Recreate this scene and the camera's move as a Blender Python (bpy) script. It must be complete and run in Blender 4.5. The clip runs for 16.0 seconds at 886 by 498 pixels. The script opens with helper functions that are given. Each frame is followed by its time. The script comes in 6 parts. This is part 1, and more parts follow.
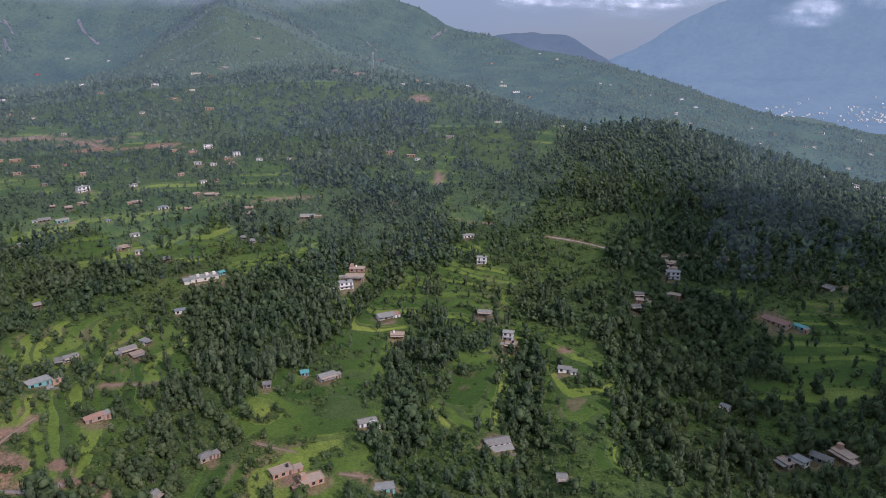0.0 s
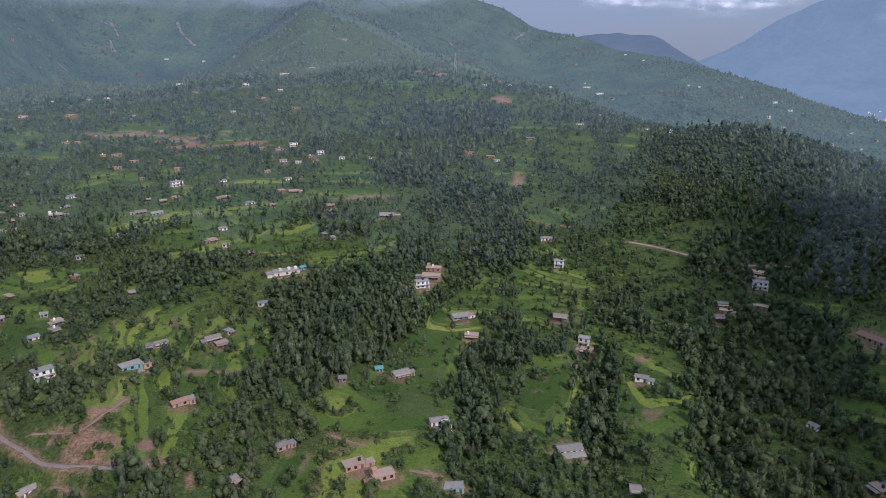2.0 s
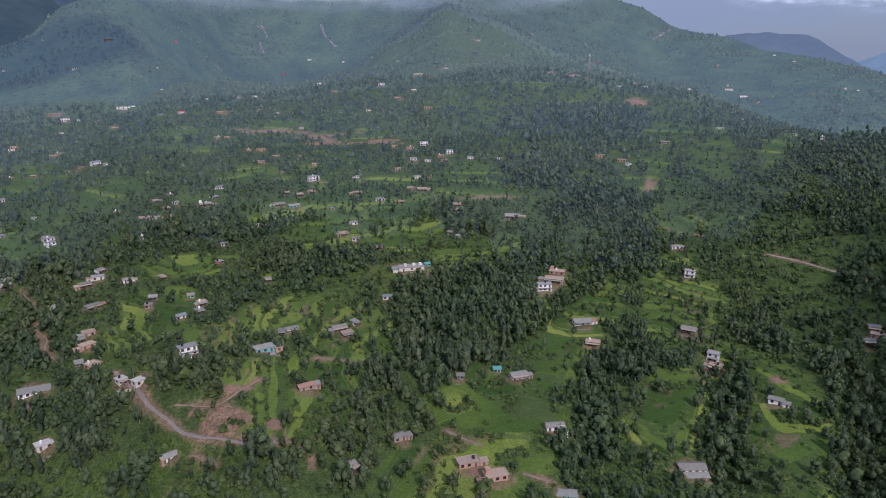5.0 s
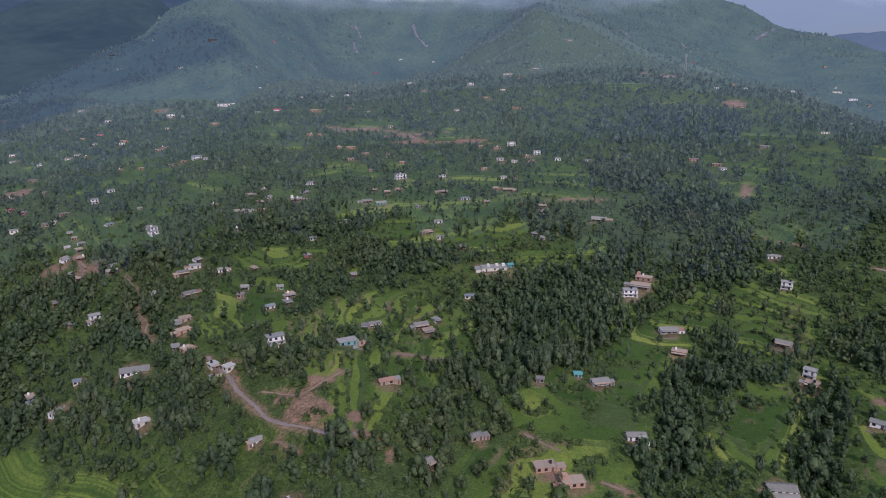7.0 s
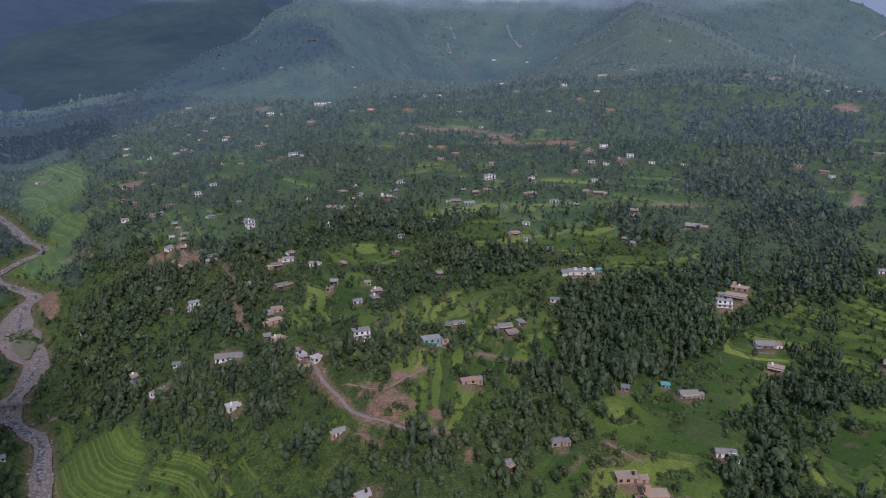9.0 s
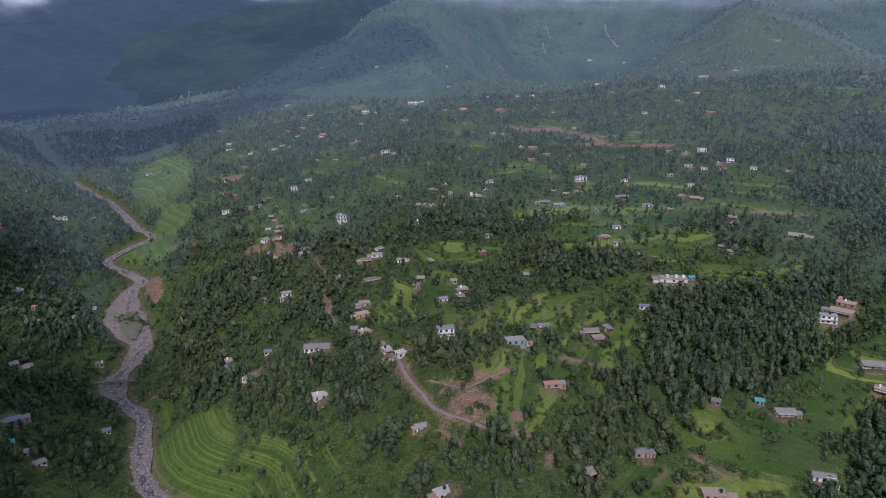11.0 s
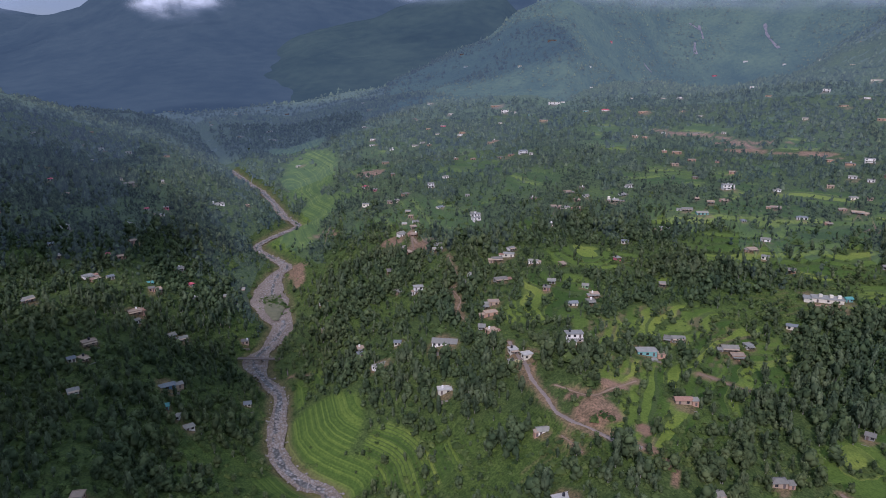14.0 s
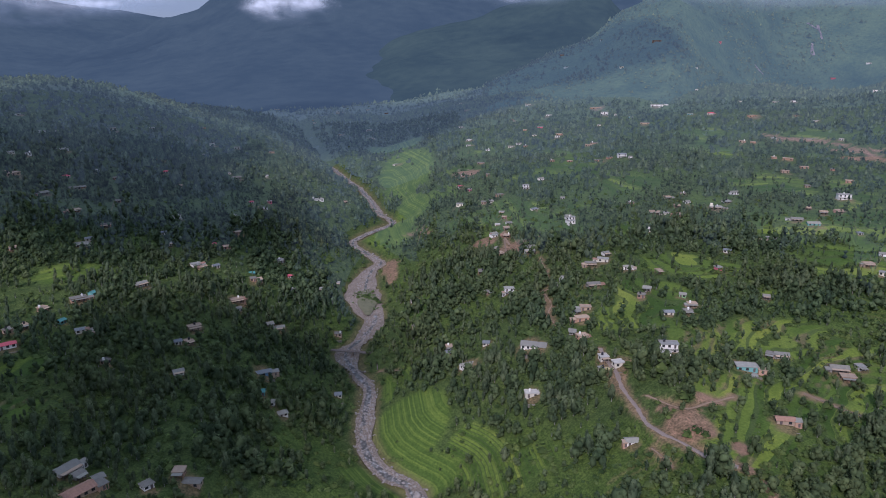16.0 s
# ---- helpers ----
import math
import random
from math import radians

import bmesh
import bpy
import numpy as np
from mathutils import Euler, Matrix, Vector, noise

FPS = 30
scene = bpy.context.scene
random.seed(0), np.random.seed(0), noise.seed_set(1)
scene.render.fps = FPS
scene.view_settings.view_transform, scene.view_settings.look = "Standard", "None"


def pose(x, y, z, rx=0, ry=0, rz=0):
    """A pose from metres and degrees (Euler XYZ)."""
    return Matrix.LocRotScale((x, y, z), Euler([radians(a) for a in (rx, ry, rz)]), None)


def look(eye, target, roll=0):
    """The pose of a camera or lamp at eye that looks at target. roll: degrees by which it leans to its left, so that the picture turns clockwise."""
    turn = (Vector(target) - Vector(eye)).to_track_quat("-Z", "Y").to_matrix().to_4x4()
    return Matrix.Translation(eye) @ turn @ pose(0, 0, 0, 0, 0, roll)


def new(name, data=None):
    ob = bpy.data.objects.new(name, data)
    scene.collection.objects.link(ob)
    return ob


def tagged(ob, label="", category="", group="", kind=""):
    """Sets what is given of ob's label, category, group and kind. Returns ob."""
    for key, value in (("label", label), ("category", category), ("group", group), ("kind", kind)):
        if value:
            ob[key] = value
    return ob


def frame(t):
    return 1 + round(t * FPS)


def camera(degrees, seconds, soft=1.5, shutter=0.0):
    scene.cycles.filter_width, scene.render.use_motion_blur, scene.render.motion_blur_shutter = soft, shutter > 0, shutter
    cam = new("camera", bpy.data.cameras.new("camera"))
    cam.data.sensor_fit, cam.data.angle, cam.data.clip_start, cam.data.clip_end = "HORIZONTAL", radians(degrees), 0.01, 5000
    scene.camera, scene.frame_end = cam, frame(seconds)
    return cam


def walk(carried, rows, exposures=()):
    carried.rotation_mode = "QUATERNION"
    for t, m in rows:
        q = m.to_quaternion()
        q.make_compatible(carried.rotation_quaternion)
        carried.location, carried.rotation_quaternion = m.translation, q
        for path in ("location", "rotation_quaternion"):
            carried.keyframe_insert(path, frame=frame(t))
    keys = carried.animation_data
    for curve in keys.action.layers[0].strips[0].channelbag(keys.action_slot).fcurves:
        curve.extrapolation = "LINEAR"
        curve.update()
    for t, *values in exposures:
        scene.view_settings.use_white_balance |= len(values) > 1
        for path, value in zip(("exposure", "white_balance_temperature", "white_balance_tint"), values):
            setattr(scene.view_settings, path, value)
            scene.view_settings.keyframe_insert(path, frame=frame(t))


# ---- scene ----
cam = camera(64.1, 16.0, soft=0.95)
PATH = [
    (0.0, pose(0, 0, 200, 73.62, -0.21, 0.00)),
    (0.5, pose(0, 0, 200, 73.65, -0.20, 1.54)),
    (1.0, pose(0, 0, 200, 73.67, -0.18, 3.08)),
    (1.5, pose(0, 0, 200, 73.65, -0.20, 4.73)),
    (2.0, pose(0, 0, 200, 73.68, -0.13, 6.45)),
    (2.5, pose(0, 0, 200, 73.69, -0.10, 8.20)),
    (3.0, pose(0, 0, 200, 73.70, -0.05, 9.91)),
    (3.5, pose(0, 0, 200, 73.72, -0.03, 11.63)),
    (4.0, pose(0, 0, 200, 73.71, 0.00, 13.33)),
    (6.5, pose(0, 0, 200, 73.76, 0.11, 22.08)),
    (7.0, pose(0, 0, 200, 73.74, 0.09, 23.83)),
    (7.5, pose(0, 0, 200, 73.76, 0.11, 25.61)),
    (8.0, pose(0, 0, 200, 73.76, 0.13, 27.44)),
    (8.5, pose(0, 0, 200, 73.79, 0.14, 29.26)),
    (9.0, pose(0, 0, 200, 73.79, 0.13, 31.10)),
    (11.5, pose(0, 0, 200, 73.78, 0.04, 40.29)),
    (12.0, pose(0, 0, 200, 73.77, -0.01, 42.14)),
    (12.5, pose(0, 0, 200, 73.78, 0.01, 43.97)),
    (13.0, pose(0, 0, 200, 73.78, -0.02, 45.85)),
    (13.5, pose(0, 0, 200, 73.78, -0.05, 47.71)),
    (14.0, pose(0, 0, 200, 73.77, -0.06, 49.58)),
    (14.5, pose(0, 0, 200, 73.75, -0.12, 51.48)),
    (15.0, pose(0, 0, 200, 73.79, -0.05, 53.31)),
    (15.5, pose(0, 0, 200, 73.79, -0.07, 55.33)),
    (16.0, pose(0, 0, 200, 73.81, -0.05, 57.34)),
]
walk(cam, PATH, exposures=((0, -0.38, 5480, 30), (4, -0.42, 5390, 30), (7, -0.57, 5330, 32), (9, -0.67, 5300, 33), (12, -0.57, 5290, 32), (16, -0.44, 5280, 30)))

# ---- light ----
SUN_BEARING, SUN_HEIGHT = 138.0, 38.0   # degrees to the right of north, degrees above the horizon
sun = new("sun", bpy.data.lights.new("sun", "SUN"))
sun.data.energy, sun.data.angle, sun.data.color = 4.0, radians(2.0), (1.0, 0.91, 0.79)
sun_way = Vector((math.sin(radians(SUN_BEARING)) * math.cos(radians(SUN_HEIGHT)),
                  math.cos(radians(SUN_BEARING)) * math.cos(radians(SUN_HEIGHT)), math.sin(radians(SUN_HEIGHT))))
sun.matrix_world = look(sun_way * 900 + Vector((0, 0, 200)), (0, 0, 200))

world = bpy.data.worlds.new("world")
scene.world = world
world.use_nodes = True
wn, wl = world.node_tree.nodes, world.node_tree.links
wn.clear()
w_out, w_bg = wn.new("ShaderNodeOutputWorld"), wn.new("ShaderNodeBackground")
sky = wn.new("ShaderNodeTexSky")
sky.sky_type, sky.sun_disc = "NISHITA", False
sky.sun_elevation, sky.sun_rotation = radians(SUN_HEIGHT), radians(SUN_BEARING)
sky.altitude, sky.dust_density = 900, 1.0
w_co, w_map = wn.new("ShaderNodeTexCoord"), wn.new("ShaderNodeMapping")
w_map.inputs["Scale"].default_value = (3, 3, 11)
w_no, w_ra, w_mix = wn.new("ShaderNodeTexNoise"), wn.new("ShaderNodeValToRGB"), wn.new("ShaderNodeMixRGB")
w_no.inputs["Scale"].default_value, w_no.inputs["Detail"].default_value = 1.6, 7
w_ra.color_ramp.elements[0].position, w_ra.color_ramp.elements[1].position = 0.42, 0.60
w_ra.color_ramp.elements[0].color = (0.75, 0.75, 0.75, 1)
w_mix.inputs["Color2"].default_value = (5.1, 6.15, 6.8, 1)
w_bg.inputs["Strength"].default_value = 0.1
wl.new(w_co.outputs["Generated"], w_map.inputs["Vector"])
wl.new(w_map.outputs["Vector"], w_no.inputs["Vector"])
wl.new(w_no.outputs["Fac"], w_ra.inputs["Fac"])
wl.new(w_ra.outputs["Color"], w_mix.inputs["Fac"])
wl.new(sky.outputs["Color"], w_mix.inputs["Color1"])
# a clouded sky is brighter overhead than along the horizon
w_sep, w_rise, w_lum = wn.new("ShaderNodeSeparateXYZ"), wn.new("ShaderNodeMapRange"), wn.new("ShaderNodeMixRGB")
w_lum.blend_type, w_lum.inputs["Fac"].default_value = "MULTIPLY", 1.0
w_rise.inputs["To Min"].default_value, w_rise.inputs["To Max"].default_value = 0.72, 1.75
wl.new(w_co.outputs["Generated"], w_sep.inputs["Vector"])
wl.new(w_sep.outputs["Z"], w_rise.inputs["Value"])
wl.new(w_mix.outputs["Color"], w_lum.inputs["Color1"])
wl.new(w_rise.outputs["Result"], w_lum.inputs["Color2"])
wl.new(w_lum.outputs["Color"], w_bg.inputs["Color"])
wl.new(w_bg.outputs["Background"], w_out.inputs["Surface"])


# ---- materials ----
def material(name, rough=0.8, metal=0.0, specular=0.3):
    m = bpy.data.materials.new(name)
    m.use_nodes = True
    bsdf = m.node_tree.nodes["Principled BSDF"]
    bsdf.inputs["Roughness"].default_value = rough
    bsdf.inputs["Metallic"].default_value = metal
    bsdf.inputs["Specular IOR Level"].default_value = specular
    return m, m.node_tree.nodes, m.node_tree.links, bsdf


def ramp(nodes, *stops):
    r = nodes.new("ShaderNodeValToRGB")
    while len(r.color_ramp.elements) < len(stops):
        r.color_ramp.elements.new(0.5)
    for e, (p, c) in zip(r.color_ramp.elements, stops):
        e.position, e.color = p, (*c, 1)
    return r


def noise_node(nodes, links, scale, detail=4.0, kind="Object"):
    co, no = nodes.new("ShaderNodeTexCoord"), nodes.new("ShaderNodeTexNoise")
    no.inputs["Scale"].default_value, no.inputs["Detail"].default_value = scale, detail
    links.new(co.outputs[kind], no.inputs["Vector"])
    return no


def mix(nodes, links, fac, a, b, how="MIX"):
    m = nodes.new("ShaderNodeMixRGB")
    m.blend_type = how
    for socket, value in (("Fac", fac), ("Color1", a), ("Color2", b)):
        if isinstance(value, (int, float)):
            m.inputs[socket].default_value = value
        elif isinstance(value, tuple):
            m.inputs[socket].default_value = (*value, 1)
        else:
            links.new(value, m.inputs[socket])
    return m.outputs["Color"]


def bump(nodes, links, bsdf, height, strength, distance):
    b = nodes.new("ShaderNodeBump")
    b.inputs["Strength"].default_value, b.inputs["Distance"].default_value = strength, distance
    links.new(height, b.inputs["Height"])
    links.new(b.outputs["Normal"], bsdf.inputs["Normal"])


def plain(name, colour, rough=0.8, metal=0.0, spread=0.25, scale=1.2, fine=9.0, relief=0.02):
    """A weathered surface: a base colour with blotches, grain and fine relief; differs from object to object."""
    m, n, l, bsdf = material(name, rough, metal)
    blot, grain = noise_node(n, l, scale), noise_node(n, l, fine, 6)
    info = n.new("ShaderNodeObjectInfo")
    dark = tuple(c * (1 - spread) for c in colour)
    light = tuple(min(1, c * (1 + spread)) for c in colour)
    c = mix(n, l, blot.outputs["Fac"], dark, light)
    g = ramp(n, (0.3, (0.8, 0.8, 0.8)), (0.7, (1.1, 1.1, 1.1)))
    l.new(grain.outputs["Fac"], g.inputs["Fac"])
    c = mix(n, l, 0.7, c, g.outputs["Color"], "MULTIPLY")
    own = ramp(n, (0.0, (0.72, 0.72, 0.74)), (1.0, (1.12, 1.1, 1.06)))
    l.new(info.outputs["Random"], own.inputs["Fac"])
    l.new(mix(n, l, 0.8, c, own.outputs["Color"], "MULTIPLY"), bsdf.inputs["Base Color"])
    bump(n, l, bsdf, grain.outputs["Fac"], 0.5, relief)
    return m


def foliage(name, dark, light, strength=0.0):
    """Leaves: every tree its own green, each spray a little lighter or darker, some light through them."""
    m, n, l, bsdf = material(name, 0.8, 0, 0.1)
    # far leaves carry painted air haze as emission
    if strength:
        bsdf.inputs["Emission Color"].default_value, bsdf.inputs["Emission Strength"].default_value = (*AIR_HAZE, 1), strength
    geo = n.new("ShaderNodeNewGeometry")
    kind, patch = noise_node(n, l, 0.16, 1), noise_node(n, l, 0.012, 2)
    c = ramp(n, (0.34, dark), (0.58, light), (0.72, (light[0] * 1.35, light[1] * 1.28, light[2] * 1.3)))
    l.new(kind.outputs["Fac"], c.inputs["Fac"])
    spray = ramp(n, (0.0, (0.72, 0.74, 0.74)), (1.0, (1.25, 1.22, 1.15)))
    l.new(geo.outputs["Random Per Island"], spray.inputs["Fac"])
    tint = ramp(n, (0.3, (0.84, 0.92, 0.92)), (0.7, (1.14, 1.06, 0.92)))
    l.new(patch.outputs["Fac"], tint.inputs["Fac"])
    colour = mix(n, l, 1.0, mix(n, l, 1.0, c.outputs["Color"], spray.outputs["Color"], "MULTIPLY"), tint.outputs["Color"], "MULTIPLY")
    l.new(colour, bsdf.inputs["Base Color"])
    thin = n.new("ShaderNodeBsdfTranslucent")
    l.new(colour, thin.inputs["Color"])
    both = n.new("ShaderNodeMixShader")
    both.inputs["Fac"].default_value = 0.3
    l.new(bsdf.outputs["BSDF"], both.inputs[1])
    l.new(thin.outputs["BSDF"], both.inputs[2])
    l.new(both.outputs["Shader"], n["Material Output"].inputs["Surface"])
    return m


def ground_material(name, glow=None, strength=0.0):
    m, n, l, bsdf = material(name, 0.9, 0, 0.15)
    # air haze painted on the far belts as emission
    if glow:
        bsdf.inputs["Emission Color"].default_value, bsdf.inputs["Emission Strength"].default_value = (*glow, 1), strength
    def layer(name):
        a = n.new("ShaderNodeAttribute")
        a.attribute_name = name
        return a.outputs["Fac"]
    big, mid, fine = noise_node(n, l, 0.02, 5), noise_node(n, l, 0.16, 5), noise_node(n, l, 1.1, 8)
    scrub = mix(n, l, mid.outputs["Fac"], (0.046, 0.071, 0.021), (0.088, 0.115, 0.033))
    grass = mix(n, l, big.outputs["Fac"], (0.058, 0.092, 0.02), (0.098, 0.13, 0.03))
    crop_ramp = ramp(n, (0.0, (0.05, 0.087, 0.018)), (0.35, (0.072, 0.115, 0.02)), (0.65, (0.13, 0.175, 0.03)), (1.0, (0.205, 0.228, 0.055)))
    soil = mix(n, l, mid.outputs["Fac"], (0.17, 0.10, 0.063), (0.33, 0.205, 0.14))
    def maths(how, a, b=None):
        node = n.new("ShaderNodeMath")
        node.operation = how
        for k, value in enumerate((a, b)):
            if isinstance(value, (int, float)):
                node.inputs[k].default_value = value
            elif value is not None:
                l.new(value, node.inputs[k])
        return node.outputs[0]
    ragged = maths("MULTIPLY", maths("SUBTRACT", mid.outputs["Fac"], 0.5), 0.2)
    level = maths("ADD", layer("level"), ragged)
    strip = n.new("ShaderNodeTexWhiteNoise")
    strip.noise_dimensions = "1D"
    l.new(maths("FLOOR", level), strip.inputs["W"])
    part_way = maths("FRACT", level)
    edge = ramp(n, (0.60, (0, 0, 0)), (0.68, (1, 1, 1)), (0.90, (1, 1, 1)), (0.97, (0.25, 0.25, 0.25)))
    l.new(part_way, edge.inputs["Fac"])
    tone = maths("ADD", maths("MULTIPLY", layer("tone"), 0.6), maths("MULTIPLY", strip.outputs["Value"], 0.4))
    c = mix(n, l, layer("grass"), scrub, grass)
    l.new(tone, crop_ramp.inputs["Fac"])
    c = mix(n, l, layer("crop"), c, crop_ramp.outputs["Color"])
    own = ramp(n, (0.0, (0.52, 0.63, 0.55)), (0.5, (0.92, 0.95, 0.9)), (1.0, (1.45, 1.3, 1.05)))
    l.new(strip.outputs["Value"], own.inputs["Fac"])
    c = mix(n, l, maths("MULTIPLY", layer("terraced"), 0.75), c, mix(n, l, 1.0, c, own.outputs["Color"], "MULTIPLY"))
    c = mix(n, l, maths("MULTIPLY", edge.outputs["Color"], maths("MULTIPLY", layer("terraced"), 0.85)), c, scrub)
    c = mix(n, l, layer("soil"), c, soil)
    mottle = ramp(n, (0.34, (0.5, 0.57, 0.5)), (0.64, (1.28, 1.24, 1.15)))
    l.new(fine.outputs["Fac"], mottle.inputs["Fac"])
    calm = maths("SUBTRACT", 0.95, maths("MULTIPLY", layer("crop"), 0.45))
    c = mix(n, l, calm, c, mottle.outputs["Color"], "MULTIPLY")
    patchy = noise_node(n, l, 0.33, 5)
    clumps = ramp(n, (0.36, (0.66, 0.72, 0.66)), (0.62, (1.12, 1.1, 1.05)))
    l.new(patchy.outputs["Fac"], clumps.inputs["Fac"])
    c = mix(n, l, maths("SUBTRACT", 0.85, maths("MULTIPLY", layer("crop"), 0.5)), c, clumps.outputs["Color"], "MULTIPLY")
    l.new(c, bsdf.inputs["Base Color"])
    bump(n, l, bsdf, fine.outputs["Fac"], 0.7, 0.35)
    return m


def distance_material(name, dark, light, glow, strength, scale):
    """Far mountain sides: woods and pasture, with air haze painted on as emission."""
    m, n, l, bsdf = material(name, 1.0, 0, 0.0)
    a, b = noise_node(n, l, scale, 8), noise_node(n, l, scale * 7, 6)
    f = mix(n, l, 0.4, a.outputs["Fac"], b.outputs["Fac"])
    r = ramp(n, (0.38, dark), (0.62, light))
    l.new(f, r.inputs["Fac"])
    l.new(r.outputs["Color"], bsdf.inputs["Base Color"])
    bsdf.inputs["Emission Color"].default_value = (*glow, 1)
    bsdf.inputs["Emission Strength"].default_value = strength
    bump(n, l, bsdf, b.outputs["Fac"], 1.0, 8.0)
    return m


AIR_HAZE = (0.295, 0.39, 0.55)   # colour of the air's haze, painted as emission on all that is far off
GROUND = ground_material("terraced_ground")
# the same ground with painted haze, stronger belt by belt
HAZE_MIDDLE_GROUND = ground_material("hazed_middle_slope", AIR_HAZE, 0.055)
HAZE_UPPER_GROUND = ground_material("hazed_upper_slope", AIR_HAZE, 0.11)
HAZE_FAR_GROUND = ground_material("hazed_far_slope", AIR_HAZE, 0.205)
HAZE_SPUR_GROUND = ground_material("hazed_spur_slope", AIR_HAZE, 0.30)
LEAF_BROAD = foliage("broad_leaves", (0.058, 0.084, 0.042), (0.112, 0.148, 0.07))
LEAF_TALL = foliage("tall_leaves", (0.062, 0.087, 0.05), (0.122, 0.154, 0.086))
LEAF_SHRUB = foliage("shrub_leaves", (0.056, 0.088, 0.03), (0.11, 0.15, 0.048))
# leaves with painted haze, a stronger emission for each farther step
HAZE_MIDDLE_LEAF = foliage("hazed_middle_leaves", (0.055, 0.08, 0.038), (0.105, 0.138, 0.07), 0.058)
HAZE_SLOPE_LEAF = foliage("hazed_slope_leaves", (0.055, 0.078, 0.04), (0.105, 0.14, 0.07), 0.115)
HAZE_UPPER_LEAF = foliage("hazed_upper_leaves", (0.05, 0.072, 0.04), (0.10, 0.135, 0.065), 0.21)
HAZE_SPUR_LEAF = foliage("hazed_spur_leaves", (0.06, 0.086, 0.04), (0.105, 0.138, 0.066), 0.305)
BARK = plain("bark", (0.31, 0.28, 0.24), 0.9, spread=0.3)
CONCRETE = plain("roof_concrete", (0.315, 0.30, 0.255), 0.85, spread=0.3, scale=0.5)
PALE_ROOF = plain("pale_concrete", (0.50, 0.465, 0.405), 0.85, spread=0.2, scale=0.5)
WHITE = plain("white_wash", (0.80, 0.76, 0.69), 0.8, spread=0.2, scale=0.6)
CREAM = plain("cream_wash", (0.72, 0.66, 0.52), 0.8, spread=0.12, scale=0.6)
BRICK = plain("bare_brick", (0.46, 0.285, 0.19), 0.9, spread=0.25, scale=0.8)
MUD = plain("mud_plaster", (0.42, 0.31, 0.215), 0.9, spread=0.25, scale=0.6)
TEAL = plain("teal_wash", (0.22, 0.46, 0.41), 0.75, spread=0.12)
BLUE = plain("blue_wash", (0.17, 0.30, 0.45), 0.75, spread=0.15)
GREENW = plain("green_wash", (0.30, 0.52, 0.24), 0.75, spread=0.12)
PINK = plain("pink_wash", (0.62, 0.16, 0.20), 0.7, spread=0.15)
TIN = plain("tin_sheet", (0.27, 0.253, 0.205), 0.85, 0.0, spread=0.2, scale=0.5)
TIN_BLUE = plain("blue_tin_sheet", (0.195, 0.205, 0.205), 0.8, 0.0, spread=0.15)
TIN_RED = plain("red_tin_sheet", (0.60, 0.12, 0.14), 0.5, 0.1, spread=0.15)
TIN_TEAL = plain("teal_tin_sheet", (0.10, 0.28, 0.25), 0.5, 0.1, spread=0.15)
TIN_RUST = plain("rusty_tin_sheet", (0.33, 0.19, 0.13), 0.8, 0.1, spread=0.3)
SLATE = plain("stone_slate", (0.225, 0.205, 0.165), 0.85, spread=0.3, scale=0.7)
FRAME_DARK = plain("dark_frame", (0.10, 0.08, 0.07), 0.6, spread=0.2)
DOOR = plain("door_paint", (0.14, 0.11, 0.10), 0.6, spread=0.3)
TANK = plain("black_tank", (0.03, 0.03, 0.035), 0.5, spread=0.2)
ROADWAY = plain("dusty_road", (0.33, 0.255, 0.20), 0.95, spread=0.25, scale=0.2, fine=1.5)
TRACK = plain("dirt_track", (0.26, 0.18, 0.12), 0.95, spread=0.25, scale=0.2, fine=1.5)
BRIDGE = plain("bridge_stone", (0.20, 0.165, 0.14), 0.9, spread=0.3)
BAR_GRASS = plain("island_grass", (0.135, 0.13, 0.075), 0.95, spread=0.4, scale=0.3, fine=2.0, relief=0.3)
GRAVEL, n_, l_, b_ = material("river_gravel", 0.9, 0, 0.2)
drift, pebbles = noise_node(n_, l_, 0.12, 6), noise_node(n_, l_, 2.4, 9)
washed = mix(n_, l_, drift.outputs["Fac"], (0.13, 0.10, 0.075), (0.30, 0.245, 0.195))
spots = ramp(n_, (0.34, (0.45, 0.44, 0.43)), (0.5, (0.9, 0.9, 0.9)), (0.68, (1.7, 1.66, 1.6)))
l_.new(pebbles.outputs["Fac"], spots.inputs["Fac"])
l_.new(mix(n_, l_, 1.0, washed, spots.outputs["Color"], "MULTIPLY"), b_.inputs["Base Color"])
bump(n_, l_, b_, pebbles.outputs["Fac"], 0.6, 0.3)
STONE = plain("river_boulder", (0.36, 0.315, 0.27), 0.85, spread=0.3, scale=0.4)
TRUCK = plain("yellow_paint", (0.50, 0.42, 0.20), 0.5)
STEEL = plain("painted_steel", (0.55, 0.50, 0.48), 0.5, 0.3)

CLOUD, n_, l_, b_ = material("cloud", 1.0, 0, 0)
b_.inputs["Base Color"].default_value = (0.8, 0.8, 0.8, 1)
# cloud brightness is partly painted as emission, beside the light it gets
b_.inputs["Emission Color"].default_value, b_.inputs["Emission Strength"].default_value = (0.52, 0.58, 0.66, 1), 0.72
thick = n_.new("ShaderNodeAttribute")
thick.attribute_name = "cloudiness"
wisp = noise_node(n_, l_, 0.012, 7)
body = n_.new("ShaderNodeMath")
body.operation, body.use_clamp = "MULTIPLY", True
l_.new(thick.outputs["Fac"], body.inputs[0])
wisps = ramp(n_, (0.3, (0.1, 0.1, 0.1)), (0.7, (1.0, 1.0, 1.0)))
l_.new(wisp.outputs["Fac"], wisps.inputs["Fac"])
l_.new(wisps.outputs["Color"], body.inputs[1])
l_.new(body.outputs["Value"], b_.inputs["Alpha"])

